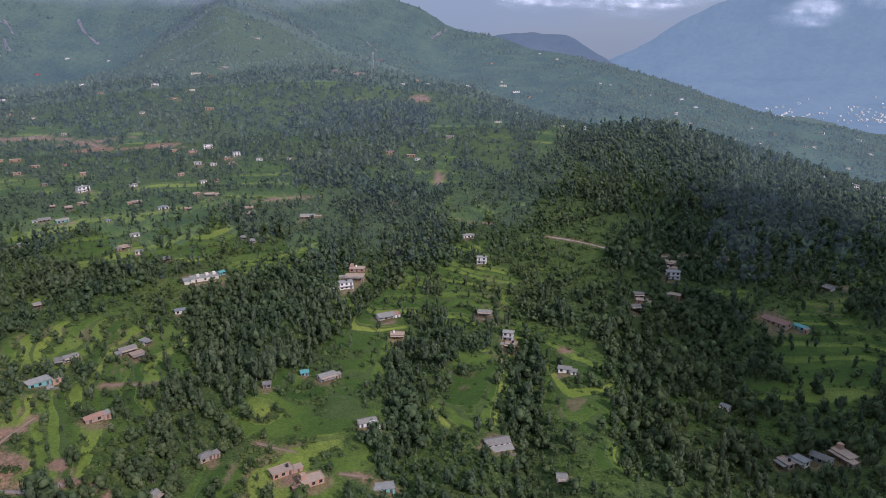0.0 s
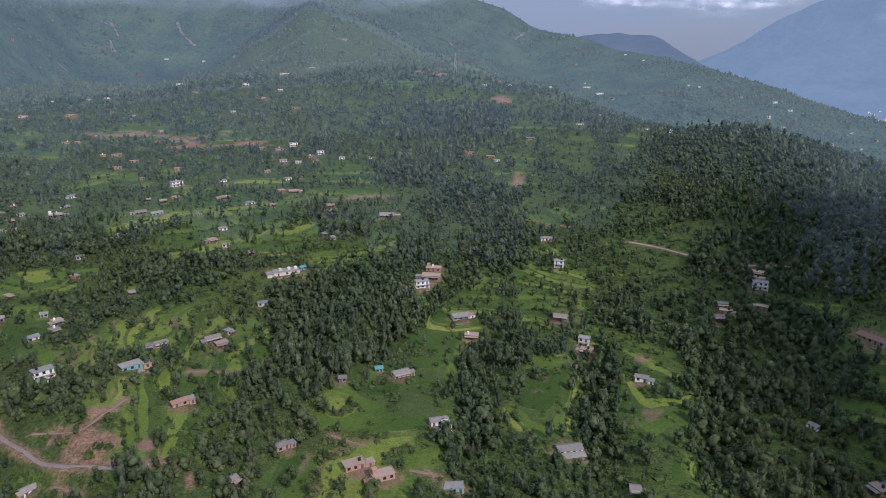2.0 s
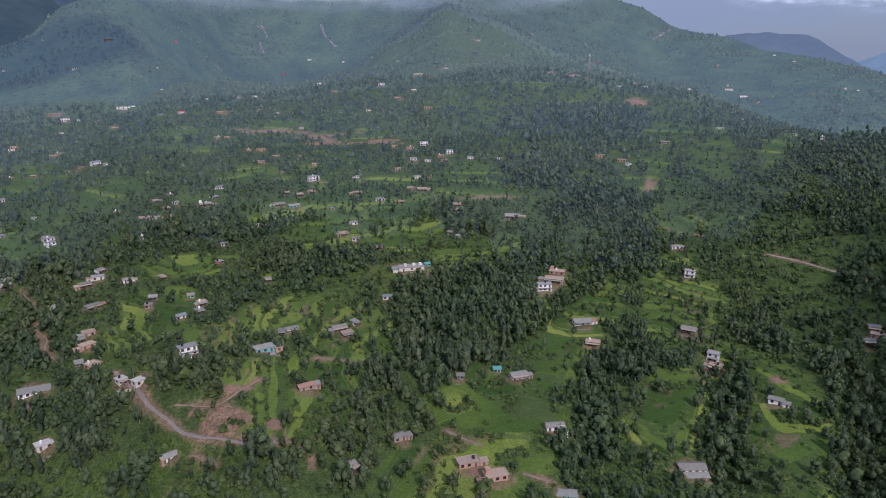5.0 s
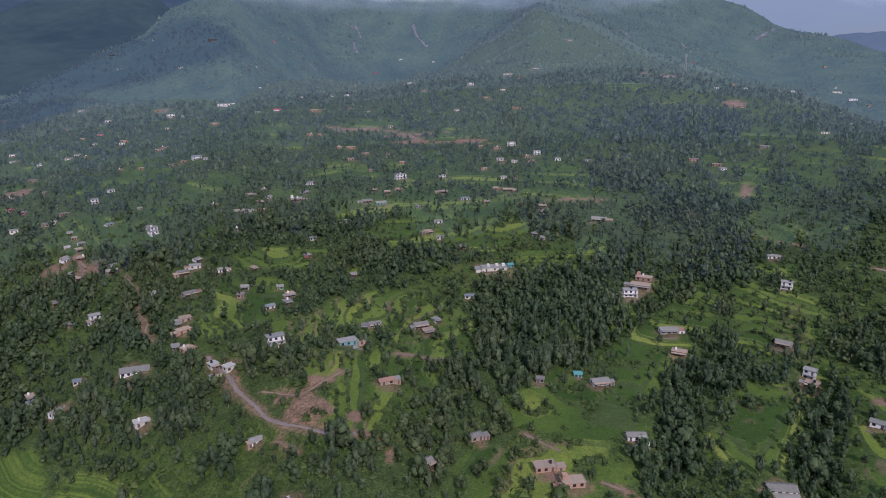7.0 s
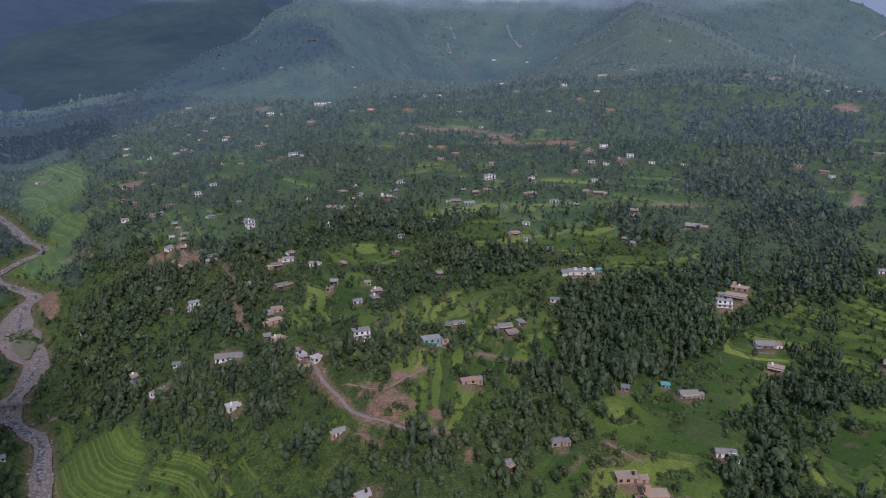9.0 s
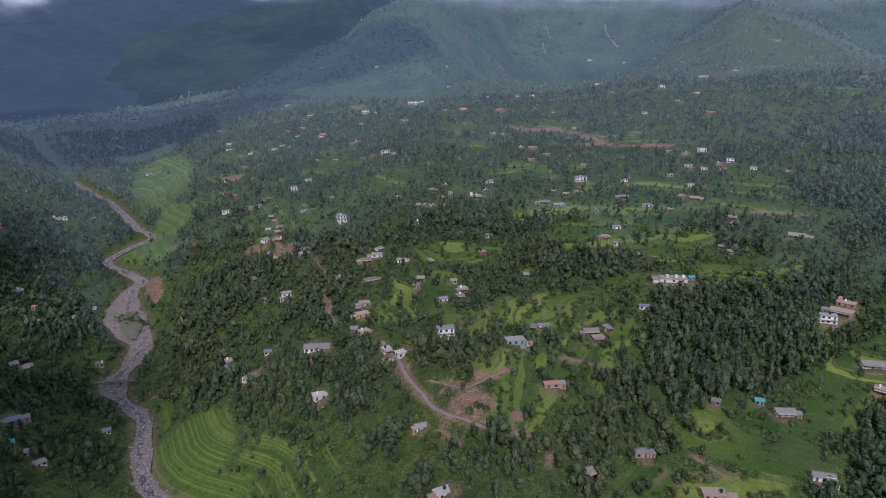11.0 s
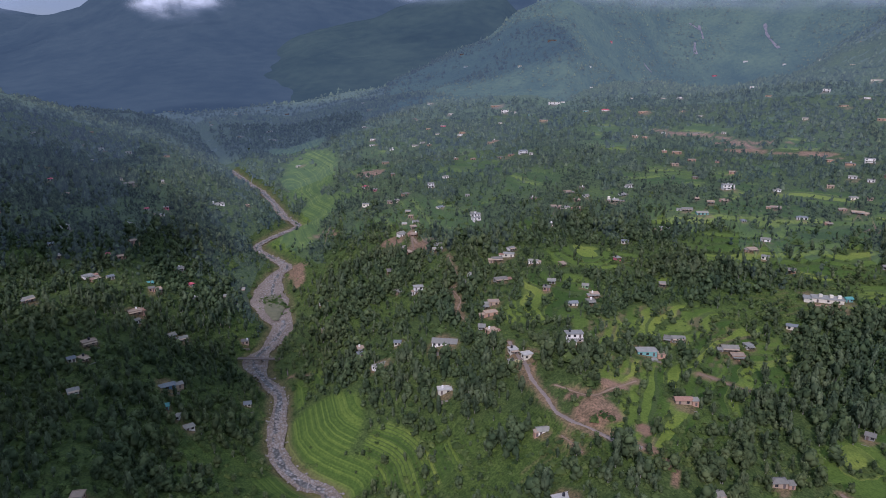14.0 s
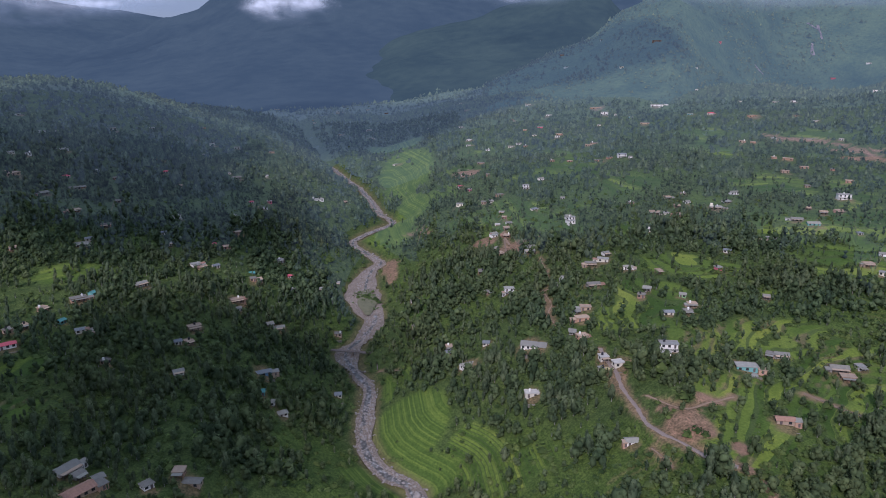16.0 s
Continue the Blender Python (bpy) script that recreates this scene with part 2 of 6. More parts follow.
m_glass, n_, l_, b_ = material("window_glass", 0.08, 0, 0.6)
b_.inputs["Base Color"].default_value = (0.02, 0.025, 0.03, 1)
GLASS = m_glass
WATER, n_, l_, b_ = material("stream_water", 0.6, 0, 0.25)
ripple = noise_node(n_, l_, 0.45, 6)
foam = ramp(n_, (0.45, (0.07, 0.065, 0.055)), (0.60, (0.17, 0.16, 0.145)), (0.74, (0.50, 0.48, 0.46)))
l_.new(ripple.outputs["Fac"], foam.inputs["Fac"])
l_.new(foam.outputs["Color"], b_.inputs["Base Color"])
bump(n_, l_, b_, ripple.outputs["Fac"], 0.7, 0.4)
# haze before the mountain side and its woods is painted as emission
HAZE_SIDE = distance_material("hazed_mountain_side", (0.034, 0.052, 0.024), (0.07, 0.092, 0.036), (0.26, 0.39, 0.47), 0.34, 0.018)
HAZE_SIDE_LEAF = foliage("hazed_mountain_leaves", (0.06, 0.086, 0.04), (0.105, 0.135, 0.06), 0.315)
# landslip earth with the air's haze painted over it as emission
HAZE_SCAR = distance_material("landslip", (0.13, 0.10, 0.075), (0.27, 0.21, 0.165), AIR_HAZE, 0.32, 0.05)
# blue haze of the ranges is painted in by their glow colour and strength
HAZE_RANGE = distance_material("hazed_near_range", (0.018, 0.028, 0.022), (0.036, 0.05, 0.034), (0.18, 0.285, 0.38), 0.24, 0.004)
HAZE_TABLE = distance_material("hazed_table_hill", (0.03, 0.04, 0.04), (0.045, 0.055, 0.05), (0.30, 0.40, 0.53), 0.44, 0.004)
HAZE_WEST = distance_material("hazed_western_range", (0.018, 0.027, 0.03), (0.034, 0.045, 0.044), (0.195, 0.295, 0.41), 0.275, 0.003)
HAZE_EAST = distance_material("hazed_eastern_range", (0.035, 0.045, 0.05), (0.06, 0.075, 0.075), (0.335, 0.485, 0.60), 0.60, 0.004)


# ---- the lie of the land ----
EYE_Z = 200.0
# height of the ground along bearings from the lookout (degrees to the left of north), at these distances
RINGS = (0, 300, 550, 800, 1100, 1600, 2300, 5200)
SLOPES = {
    -60: (40, 40, 60, 50, -20, -80, -110, -110),
    -34: (40, 42, 70, 60, -20, -80, -110, -110),
    -15: (40, 50, 86, 112, 50, 5, -60, -90),
    0: (40, 46, 66, 100, 136, 110, 60, -40),
    8: (40, 47, 64, 96, 158, 176, 120, 20),
    13: (40, 48, 63, 94, 158, 262, 250, 60),
    16.5: (40, 48, 62, 93, 158, 304, 360, 100),
    20.5: (40, 50, 63, 92, 152, 206, 160, 80),
    24: (40, 53, 65, 91, 144, 128, 110, 60),
    29: (40, 57, 67, 89, 128, 100, 100, 50),
    38: (40, 64, 70, 86, 118, 140, 100, 40),
    50: (38, 54, 62, 76, 104, 120, 80, 40),
    57: (34, 36, 44, 58, 78, 90, 60, 20),
    62: (24, 19, 27, 36, 52, 70, 50, 20),
    72: (30, 48, 58, 70, 86, 60, 40, 20),
    86: (38, 52, 78, 112, 150, 60, 40, 20),
    105: (40, 60, 90, 130, 165, 90, 60, 20),
    180: (40, 40, 44, 50, 60, 80, 100, 100),
    300: (40, 40, 70, 60, -20, -80, -110, -110),
}
RIVER = [(150, -700), (60, -420), (-40, -150), (-120, 20), (-190, 110), (-230, 134), (-247, 130), (-262, 129), (-279, 133), (-297, 143), (-322, 158), (-343, 160), (-368, 166), (-383, 184), (-403, 203), (-437, 213), (-464, 224), (-494, 246), (-508, 263), (-540, 264), (-570, 267), (-587, 290), (-607, 329), (-645, 335), (-703, 353), (-757, 367), (-815, 376), (-894, 390), (-1100, 450), (-1466, 556)]
GULLIES = [([(-19, 346), (-17, 297), (-15, 258), (-13, 221)], 5, 10.0), ([(39, 339), (36, 284), (35, 249), (33, 214)], 5, 10.0), ([(97, 333), (88, 284), (75, 240)], 5, 10.0), ([(-35, 519), (-34, 436), (-58, 373), (-75, 331)], 5, 8.0)]


def lattice(seed, i, j):
    """Repeatable random numbers 0..1 on a grid."""
    h = (i.astype(np.int64) * 374761393 + j.astype(np.int64) * 668265263 + seed * 974711) & 0x7FFFFFFF
    h = ((h ^ (h >> 13)) * 1274126177) & 0x7FFFFFFF
    return ((h ^ (h >> 16)) & 0xFFFF) / 65535.0


def value_noise(x, y, size, seed=0):
    x, y = np.asarray(x, float) / size, np.asarray(y, float) / size
    i, j = np.floor(x), np.floor(y)
    u, v = x - i, y - j
    u, v = u * u * (3 - 2 * u), v * v * (3 - 2 * v)
    a, b = lattice(seed, i, j), lattice(seed, i + 1, j)
    c, d = lattice(seed, i, j + 1), lattice(seed, i + 1, j + 1)
    return (a * (1 - u) + b * u) * (1 - v) + (c * (1 - u) + d * u) * v


def fbm(x, y, size, seed=0, octaves=4):
    total, gain = 0, 0.5
    for k in range(octaves):
        total = total + gain * value_noise(x, y, size / 2 ** k, seed + 17 * k)
        gain *= 0.5
    return total / (1 - 0.5 ** octaves) - 0.5


def to_line(x, y, line):
    """The distance to a polyline, and how far along it (0..1) the nearest point lies."""
    best, along = np.full(np.shape(x), 1e9), np.zeros(np.shape(x))
    n = len(line) - 1
    for k in range(n):
        (ax, ay), (bx, by) = line[k], line[k + 1]
        dx, dy = bx - ax, by - ay
        s = np.clip(((x - ax) * dx + (y - ay) * dy) / (dx * dx + dy * dy + 1e-9), 0, 1)
        d = np.hypot(x - ax - s * dx, y - ay - s * dy)
        near = d < best
        best, along = np.where(near, d, best), np.where(near, (k + s) / n, along)
    return best, along


def river_level(x, y):
    r = np.hypot(x, y)
    return 12 + 0.036 * (r - 280)


def river_widening(along):
    """Where the bed spreads out round a gravel bar."""
    return 8.5 * np.exp(-((along - 0.53) / 0.045) ** 2) + 3.0 * np.exp(-((along - 0.415) / 0.02) ** 2) - 0.2 * np.clip((along - 0.62) / 0.05, 0, 1) - 0.3 * np.clip((along - 0.78) / 0.1, 0, 1)


def base_height(x, y):
    """The smooth slopes, from the table above."""
    r = np.hypot(x, y)
    a = np.degrees(np.arctan2(-x, y))
    a = np.where(a < -60, a + 360, a)
    keys = sorted(SLOPES)
    rings = np.array(RINGS, float)
    k = np.clip(np.searchsorted(rings, r, "right") - 1, 0, len(rings) - 2)
    t = np.clip((r - rings[k]) / (rings[k + 1] - rings[k]), 0, 1)
    t = 0.55 * t + 0.45 * t * t * (3 - 2 * t)
    def along(row):
        row = np.array(row, float)
        return row[k] * (1 - t) + row[k + 1] * t
    z = along(SLOPES[keys[0]])
    for p, q in zip(keys, keys[1:]):
        m = (a >= p) & (a <= q)
        if not np.any(m):
            continue
        s = np.clip((a - p) / (q - p), 0, 1)
        s = 0.5 * s + 0.5 * s * s * (3 - 2 * s)
        z = np.where(m, along(SLOPES[p]) * (1 - s) + along(SLOPES[q]) * s, z)
    return z


def land(x, y):
    """The ground without terraces."""
    x, y = np.asarray(x, float), np.asarray(y, float)
    r = np.hypot(x, y)
    z = base_height(x, y)
    z = z + fbm(x, y, 170, 3) * np.clip(r / 45, 4, 26) + fbm(x, y, 45, 9, 3) * 4
    for line, depth, width in GULLIES:
        d, _ = to_line(x, y, line)
        z = z - depth * np.exp(-(d / width) ** 2)
    d, along = to_line(x, y, RIVER)
    d = d - river_widening(along)
    level = river_level(x, y)
    bank = level + np.maximum(0, d - 5) * 0.5
    low = np.minimum(z, bank)
    z = np.where(d < 110, low, np.minimum(z, low + (d - 110) * 2))
    raised = np.maximum(z, level + 0.6 * np.clip((d - 5) / 5, 0, 1))
    return np.where(d < 5, np.minimum(z, level) - 0.8, np.where(d < 60, raised, z))


# the mountain behind: height of its crest, in degrees above the lookout, by bearing
CREST = ((-46, -8.5), (-38, -6.9), (-32, -6.1), (-28, -5.6), (-25.5, -5.3), (-23.7, -4.9), (-22, -4.4), (-18, -3.1), (-13.8, -1.9), (-9.4, -0.9), (-6.8, -0.5),
         (-4.2, 0.4), (-0.7, 1), (1, 2), (1.9, 2.5), (3.6, 3), (8, 4.5), (15, 7), (24, 8), (33, 6), (39, 4.4), (43.9, 2.4),
         (44.9, 1.5), (46, 0.5), (47.9, -0.3), (50, -1.2), (53.1, -2.7), (56.6, -4.2))


def massif(x, y):
    """The wooded mountain side that closes the slope."""
    x, y = np.asarray(x, float), np.asarray(y, float)
    r, a = np.hypot(x, y), np.degrees(np.arctan2(-x, y))
    top = np.interp(a, [p[0] for p in CREST], [p[1] for p in CREST])
    far = 1900 - 260 * np.clip((a - 20) / 16, 0, 1)
    # behind the long spur the mountain begins farther out
    back = np.clip((a + 12) / 12, 0, 1) * np.clip((40 - a) / 7, 0, 1)
    begin = 1040 + 540 * back
    far = far + 420 * back
    foot = base_height(x * begin / np.maximum(r, 1), y * begin / np.maximum(r, 1)) - 25 * back
    s = (r - begin) / (far - begin)
    crest = EYE_Z + far * np.tan(np.radians(top))
    up = np.clip(s, 0, 1)
    z = foot + (crest - foot) * (0.75 * up + 0.25 * up * up)
    spur = 1 - 2 * np.abs(fbm(x, y, 420, 31, 4))
    z = z + (spur - 0.75) * 130 * up * (1 - up) * 2.2 + fbm(x, y, 60, 40, 3) * 10 * up
    z = np.where(s > 1, crest - (r - far) * 0.6, z)
    edge = np.clip((a + 47) / 3, 0, 1) * np.clip((58 - a) / 4, 0, 1)
    return np.where(r > begin, z * edge - 200 * (1 - edge), -300.0) - 3 * np.clip((begin + 50 - r) / 50, 0, 1)


def surface(x, y):
    return np.maximum(land(x, y), massif(x, y))


# ---- the plan: dwellings, land use, roads ----
SITES, ZONES, ROADS = [], [], []

def site(x, y, turn, width, kind):
    SITES.append((x, y, turn, width, kind))

def zone(kind, x, y, across, along, bearing):
    ZONES.append((kind, x, y, across, along, bearing))

def way(width, *points):
    ROADS.append((width, points))


site(-1357, 614, 45, 5.5, "w")
site(-1265, 677, 75, 7.3, "b")
site(-2053, 693, 82, 6.2, "w")
site(-1834, 644, 78, 9.1, "m")
site(-1757, 701, 73, 8.0, "w")
site(-1227, 508, 69, 6.9, "W")
site(-1429, 662, 64, 5.8, "b")
site(-1084, 547, 56, 7.6, "w")
site(-951, 585, 55, 6.4, "w")
site(-1139, 1022, 39, 8.2, "b")
site(-612, 874, 48, 5.6, "w")
site(-514, 1035, 36, 8.5, "W")
site(-698, 1528, 28, 6.3, "w")
site(-486, 1340, 17, 8.1, "b")
site(-433, 1170, 15, 7.0, "w")
site(-559, 1366, 14, 5.9, "m")
site(-320, 1073, 5, 8.8, "w")
site(-378, 953, 7, 7.7, "W")
site(-435, 920, 8, 6.6, "b")
site(-479, 368, 50, 4.2, "w")
site(-453, 344, 60, 4.0, "c")
site(-436, 340, 70, 4.4, "b")
site(-428, 322, 80, 4.5, "w")
site(-371, 311, 65, 6.5, "m")
site(-389, 170, 60, 4.2, "b")
site(22, 249, 17, 9.7, "main")
site(-31, 261, 23, 7.3, "L")
site(-54, 301, 35, 7.8, "m")
site(-21, 223, 13, 7.3, "t")
site(-59, 227, 34, 7.9, "ruin")
site(-47, 222, 32, 8.2, "ruin")
site(-89, 233, 51, 5.7, "bm")
site(-98, 207, 66, 3.4, "g")
site(-137, 248, 49, 6.7, "bl")
site(-172, 300, 45, 6.1, "m")
site(-175, 296, 25, 3.6, "b")
site(-172, 273, 50, 9.1, "t")
site(-153, 316, 46, 7.7, "g")
site(-147, 313, 45, 5.9, "b")
site(-149, 327, 62, 3.4, "w")
site(-24, 353, -1, 7.2, "b")
site(-32, 370, 25, 9.3, "m")
site(35, 345, -16, 5.3, "W")
site(36, 339, -16, 5.8, "b")
site(58, 304, -16, 5.8, "m")
site(24, 369, -12, 7.5, "g")
site(26, 444, -8, 6.1, "W")
site(19, 495, 8, 7.6, "h")
site(-55, 436, -1, 9.5, "b")
site(-55, 423, -1, 11.3, "b")
site(-59, 409, 23, 8.3, "W")
site(-147, 414, 32, 16.4, "school")
site(-139, 422, 56, 4.0, "ts")
site(-107, 547, 6, 11.2, "w")
site(-159, 567, 25, 6.4, "b")
site(-145, 366, 27, 5.4, "s")
site(139, 414, -29, 8.0, "b")
site(138, 405, -29, 5.8, "b")
site(136, 396, -9, 7.7, "W")
site(106, 363, 8, 5.8, "g")
site(111, 369, -22, 5.9, "b")
site(111, 376, -6, 5.3, "b")
site(131, 374, -29, 6.0, "b")
site(225, 389, -65, 6.2, "m")
site(179, 352, -55, 14.2, "bl")
site(189, 346, -54, 6.0, "ts")
site(133, 239, -69, 5.3, "b")
site(140, 241, -60, 5.3, "w")
site(149, 243, -46, 7.9, "g")
site(159, 245, -68, 8.6, "b")
site(124, 277, -44, 3.7, "m")
site(44, 225, -1, 3.4, "m")
site(-65, 304, 21, 3.4, "ts")
site(-80, 293, 13, 3.4, "g")
site(-21, 949, 13, 8.4, "b")
site(-54, 725, 12, 9.0, "b")
site(-32, 714, -5, 7.8, "b")
site(-26, 706, 40, 6.6, "w")
site(8, 773, -3, 8.5, "g")
site(-58, 1045, 15, 6.2, "w")
site(-22, 1074, 26, 5.6, "w")
site(-39, 1084, 9, 5.6, "b")
site(39, 1185, 34, 8.0, "w")
site(-66, 1709, 6, 6.8, "w")
site(129, 1600, -12, 5.1, "w")
site(129, 1548, -3, 15.5, "w")
site(150, 1485, 19, 14.8, "w")
site(165, 1382, 13, 5.4, "b")
site(100, 966, -1, 3.5, "w")
site(65, 846, 11, 8.1, "w")
site(153, 765, -5, 3.4, "W")
site(137, 821, -19, 3.4, "w")
site(367, 676, -11, 6.1, "w")
site(386, 653, 2, 7.2, "W")
site(386, 607, -35, 5.7, "w")
site(338, 676, -18, 4.9, "w")
site(635, 1211, 0, 7.4, "w")
site(-148, 1699, 4, 10.6, "r")
site(-153, 702, 40, 4.6, "w")
site(-353, 1047, 18, 17.4, "w")
site(-317, 1257, 10, 10.8, "w")
site(-350, 1324, 16, 7.3, "w")
site(421, 1467, -9, 4.8, "w")
site(485, 1466, 15, 8.4, "w")
site(498, 1416, 1, 8.1, "w")
site(412, 1265, -4, 5.1, "W")
site(410, 1186, -23, 5.7, "W")
site(420, 1160, 16, 8.4, "W")
site(478, 1171, -11, 10.6, "w")
site(341, 1475, 6, 4.8, "w")
site(319, 1470, -0, 4.8, "w")
site(667, 1694, -9, 6.0, "b")
site(533, 1190, 16, 5.0, "w")
site(800, 1500, -36, 9.4, "W")
site(611, 1192, -22, 5.2, "w")
site(864, 1472, -35, 9.4, "w")
site(655, 1134, -9, 7.1, "w")
site(604, 1295, 5, 5.6, "b")
site(807, 1331, -1, 8.5, "w")
site(575, 1327, -23, 4.6, "w")
site(289, 1865, 32, 9.0, "w")
site(122, 1829, 22, 10.1, "b")
site(260, 1971, 8, 6.6, "w")
site(-248, 748, 27, 8.7, "W")
site(-260, 731, 27, 10.9, "b")
site(-279, 735, 53, 6.3, "b")
site(-209, 715, 36, 7.0, "W")
site(-215, 701, 51, 6.9, "b")
site(-239, 686, 18, 6.8, "w")
site(-224, 687, 25, 5.7, "w")
site(-207, 688, 47, 6.8, "b")
site(-181, 696, 14, 5.7, "w")
site(-355, 847, 31, 6.0, "w")
site(-327, 1028, 34, 10.5, "b")
site(-336, 901, 56, 9.2, "b")
site(-327, 943, 30, 6.6, "w")
site(-283, 872, 16, 10.2, "b")
site(-272, 613, 58, 5.8, "h")
site(-244, 653, 24, 5.5, "b")
site(-217, 632, 52, 6.2, "w")
site(-205, 632, 38, 4.2, "b")
site(-212, 599, 49, 4.9, "b")
site(-201, 600, 22, 8.8, "b")
site(-248, 561, 31, 7.6, "b")
site(-222, 549, 32, 7.7, "hs")
site(-205, 555, 56, 4.6, "b")
site(-155, 549, 38, 5.9, "b")
site(-216, 479, 38, 6.0, "m")
site(-214, 456, 57, 6.2, "b")
site(-200, 447, 17, 4.4, "w")
site(-179, 439, 28, 4.3, "b")
site(-144, 491, 56, 3.5, "g")
site(-135, 483, 34, 3.4, "w")
site(-366, 530, 72, 7.5, "w")
site(-353, 502, 76, 6.1, "w")
site(-349, 484, 41, 9.2, "w")
site(-392, 477, 64, 5.7, "b")
site(-394, 499, 37, 4.0, "b")
site(-372, 477, 78, 4.7, "m")
site(-371, 464, 57, 4.6, "b")
site(-372, 439, 43, 8.0, "b")
site(-365, 442, 81, 7.0, "w")
site(-356, 447, 31, 5.3, "b")
site(-403, 445, 57, 4.6, "b")
site(-405, 381, 55, 5.1, "W")
site(-413, 384, 74, 3.5, "m")
site(-342, 399, 63, 3.6, "w")
site(-279, 450, 67, 9.8, "t")
site(-279, 443, 74, 6.0, "b")
site(-294, 507, 37, 8.1, "w")
site(-281, 507, 52, 8.9, "tl")
site(-303, 536, 38, 3.8, "b")
site(-290, 535, 41, 5.6, "b")
site(-306, 592, 51, 10.3, "W")
site(-286, 549, 62, 5.7, "b")
site(-251, 515, 65, 3.5, "hs")
site(-347, 607, 52, 4.4, "b")
site(-276, 400, 27, 4.4, "s")
site(-259, 368, 75, 3.4, "r")
site(-219, 358, 44, 3.4, "g")
site(-319, 319, 60, 6.9, "b")
site(-318, 329, 42, 7.0, "w")
site(-325, 338, 85, 4.6, "m")
site(-295, 328, 44, 6.0, "h")
site(-276, 334, 69, 3.4, "b")
site(-260, 306, 36, 4.2, "m")
site(-255, 296, 35, 3.8, "b")
site(-242, 315, 31, 3.4, "gr")
site(-231, 309, 56, 4.6, "b")
site(-225, 298, 59, 4.2, "b")
site(-228, 286, 59, 5.5, "s")
site(-289, 292, 68, 7.6, "g")
site(-310, 287, 36, 3.4, "w")
site(-267, 258, 69, 3.4, "m")
site(-266, 264, 55, 5.7, "b")
site(-302, 277, 42, 3.4, "g")
site(-253, 217, 42, 12.5, "Wm")
site(-230, 197, 59, 6.3, "c")
site(-249, 239, 46, 3.4, "w")
site(-240, 237, 75, 5.1, "b")
site(-215, 227, 69, 3.7, "c")
site(-210, 222, 68, 3.4, "w")
site(-207, 229, 72, 5.7, "c")
site(-166, 194, 61, 4.7, "m")
site(-134, 169, 68, 7.0, "c")
site(-198, 251, 53, 8.0, "W2")
site(-591, 789, 45, 9.5, "rr")
site(-608, 769, 50, 6.5, "t")
site(-693, 803, 47, 16.7, "W")
site(-690, 819, 31, 5.5, "w")
site(-718, 727, 44, 9.9, "W")
site(-706, 730, 69, 9.8, "w")
site(-753, 746, 68, 18.3, "b")
site(-673, 731, 59, 5.1, "t")
site(-632, 713, 35, 10.6, "b")
site(-679, 679, 55, 4.2, "w")
site(-531, 567, 63, 9.1, "Wb")
site(-521, 569, 62, 3.4, "w")
site(-544, 545, 82, 7.3, "b")
site(-539, 557, 78, 6.2, "b")
site(-610, 595, 46, 7.5, "b")
site(-681, 612, 62, 7.4, "b")
site(-487, 710, 23, 6.9, "b")
site(-476, 713, 70, 4.3, "b")
site(-546, 809, 71, 10.9, "b")
site(-472, 822, 72, 7.7, "w")
site(-545, 892, 55, 5.4, "w")
site(-505, 835, 29, 5.0, "b")
site(-411, 772, 17, 4.4, "w")
site(-469, 740, 62, 4.4, "w")
site(-417, 687, 27, 9.5, "b")
site(-428, 680, 46, 5.2, "b")
site(-383, 660, 52, 7.2, "b")
site(-383, 629, 53, 6.9, "b")
site(-363, 675, 24, 3.8, "b")
site(-328, 641, 29, 6.8, "b")
site(-818, 1468, 48, 9.2, "r")
site(-781, 1525, 21, 9.4, "w")
site(-869, 994, 34, 15.0, "b")
site(-929, 1243, 60, 6.1, "r")
site(-1076, 1068, 77, 5.9, "w")
site(-867, 911, 40, 6.7, "w")
site(-812, 1028, 29, 8.9, "w")
site(-760, 967, 32, 10.2, "w")
site(-569, 891, 25, 7.1, "w")
site(-1321, 601, 55, 14.4, "w")
site(-1310, 659, 65, 7.9, "w")
site(-1010, 512, 93, 9.4, "w")
site(-1044, 473, 98, 4.3, "w")
site(-1259, 520, 83, 5.3, "b")
site(-1145, 776, 71, 7.4, "w")
site(-781, 543, 52, 7.7, "w")
site(-759, 526, 76, 6.1, "w")
site(-711, 522, 75, 4.5, "w")
site(-688, 541, 51, 7.7, "w")
site(-696, 584, 92, 4.6, "w")
site(-732, 598, 40, 4.8, "b")
site(-728, 620, 67, 6.3, "r")
site(-673, 602, 39, 5.9, "w")
site(-785, 684, 51, 7.0, "w")
site(-582, 514, 75, 5.0, "b")
site(-569, 528, 74, 5.0, "b")
site(-660, 475, 62, 7.8, "b")
site(-612, 605, 54, 8.1, "b")
site(-1060, 967, 87, 16.3, "w")
site(-632, 431, 55, 3.8, "w")
site(-593, 436, 59, 3.6, "b")
site(-528, 453, 84, 5.5, "w")
site(-518, 426, 65, 5.8, "W")
site(-593, 401, 95, 5.7, "rr")
site(-571, 398, 48, 3.4, "r")
site(-526, 401, 86, 6.7, "b")
site(-522, 380, 47, 5.1, "b")
site(-519, 386, 78, 3.4, "w")
site(-540, 365, 56, 6.1, "w")
site(-459, 420, 46, 3.4, "w")
site(-453, 382, 87, 5.5, "s")
site(-416, 387, 62, 5.2, "m")
site(-400, 376, 71, 5.5, "W")
site(-462, 358, 41, 3.6, "b")
site(-447, 351, 75, 4.4, "m")
site(-434, 326, 93, 4.6, "m")
site(-417, 326, 41, 4.9, "b")
site(-400, 302, 86, 4.2, "g")
site(-362, 303, 65, 6.5, "m")
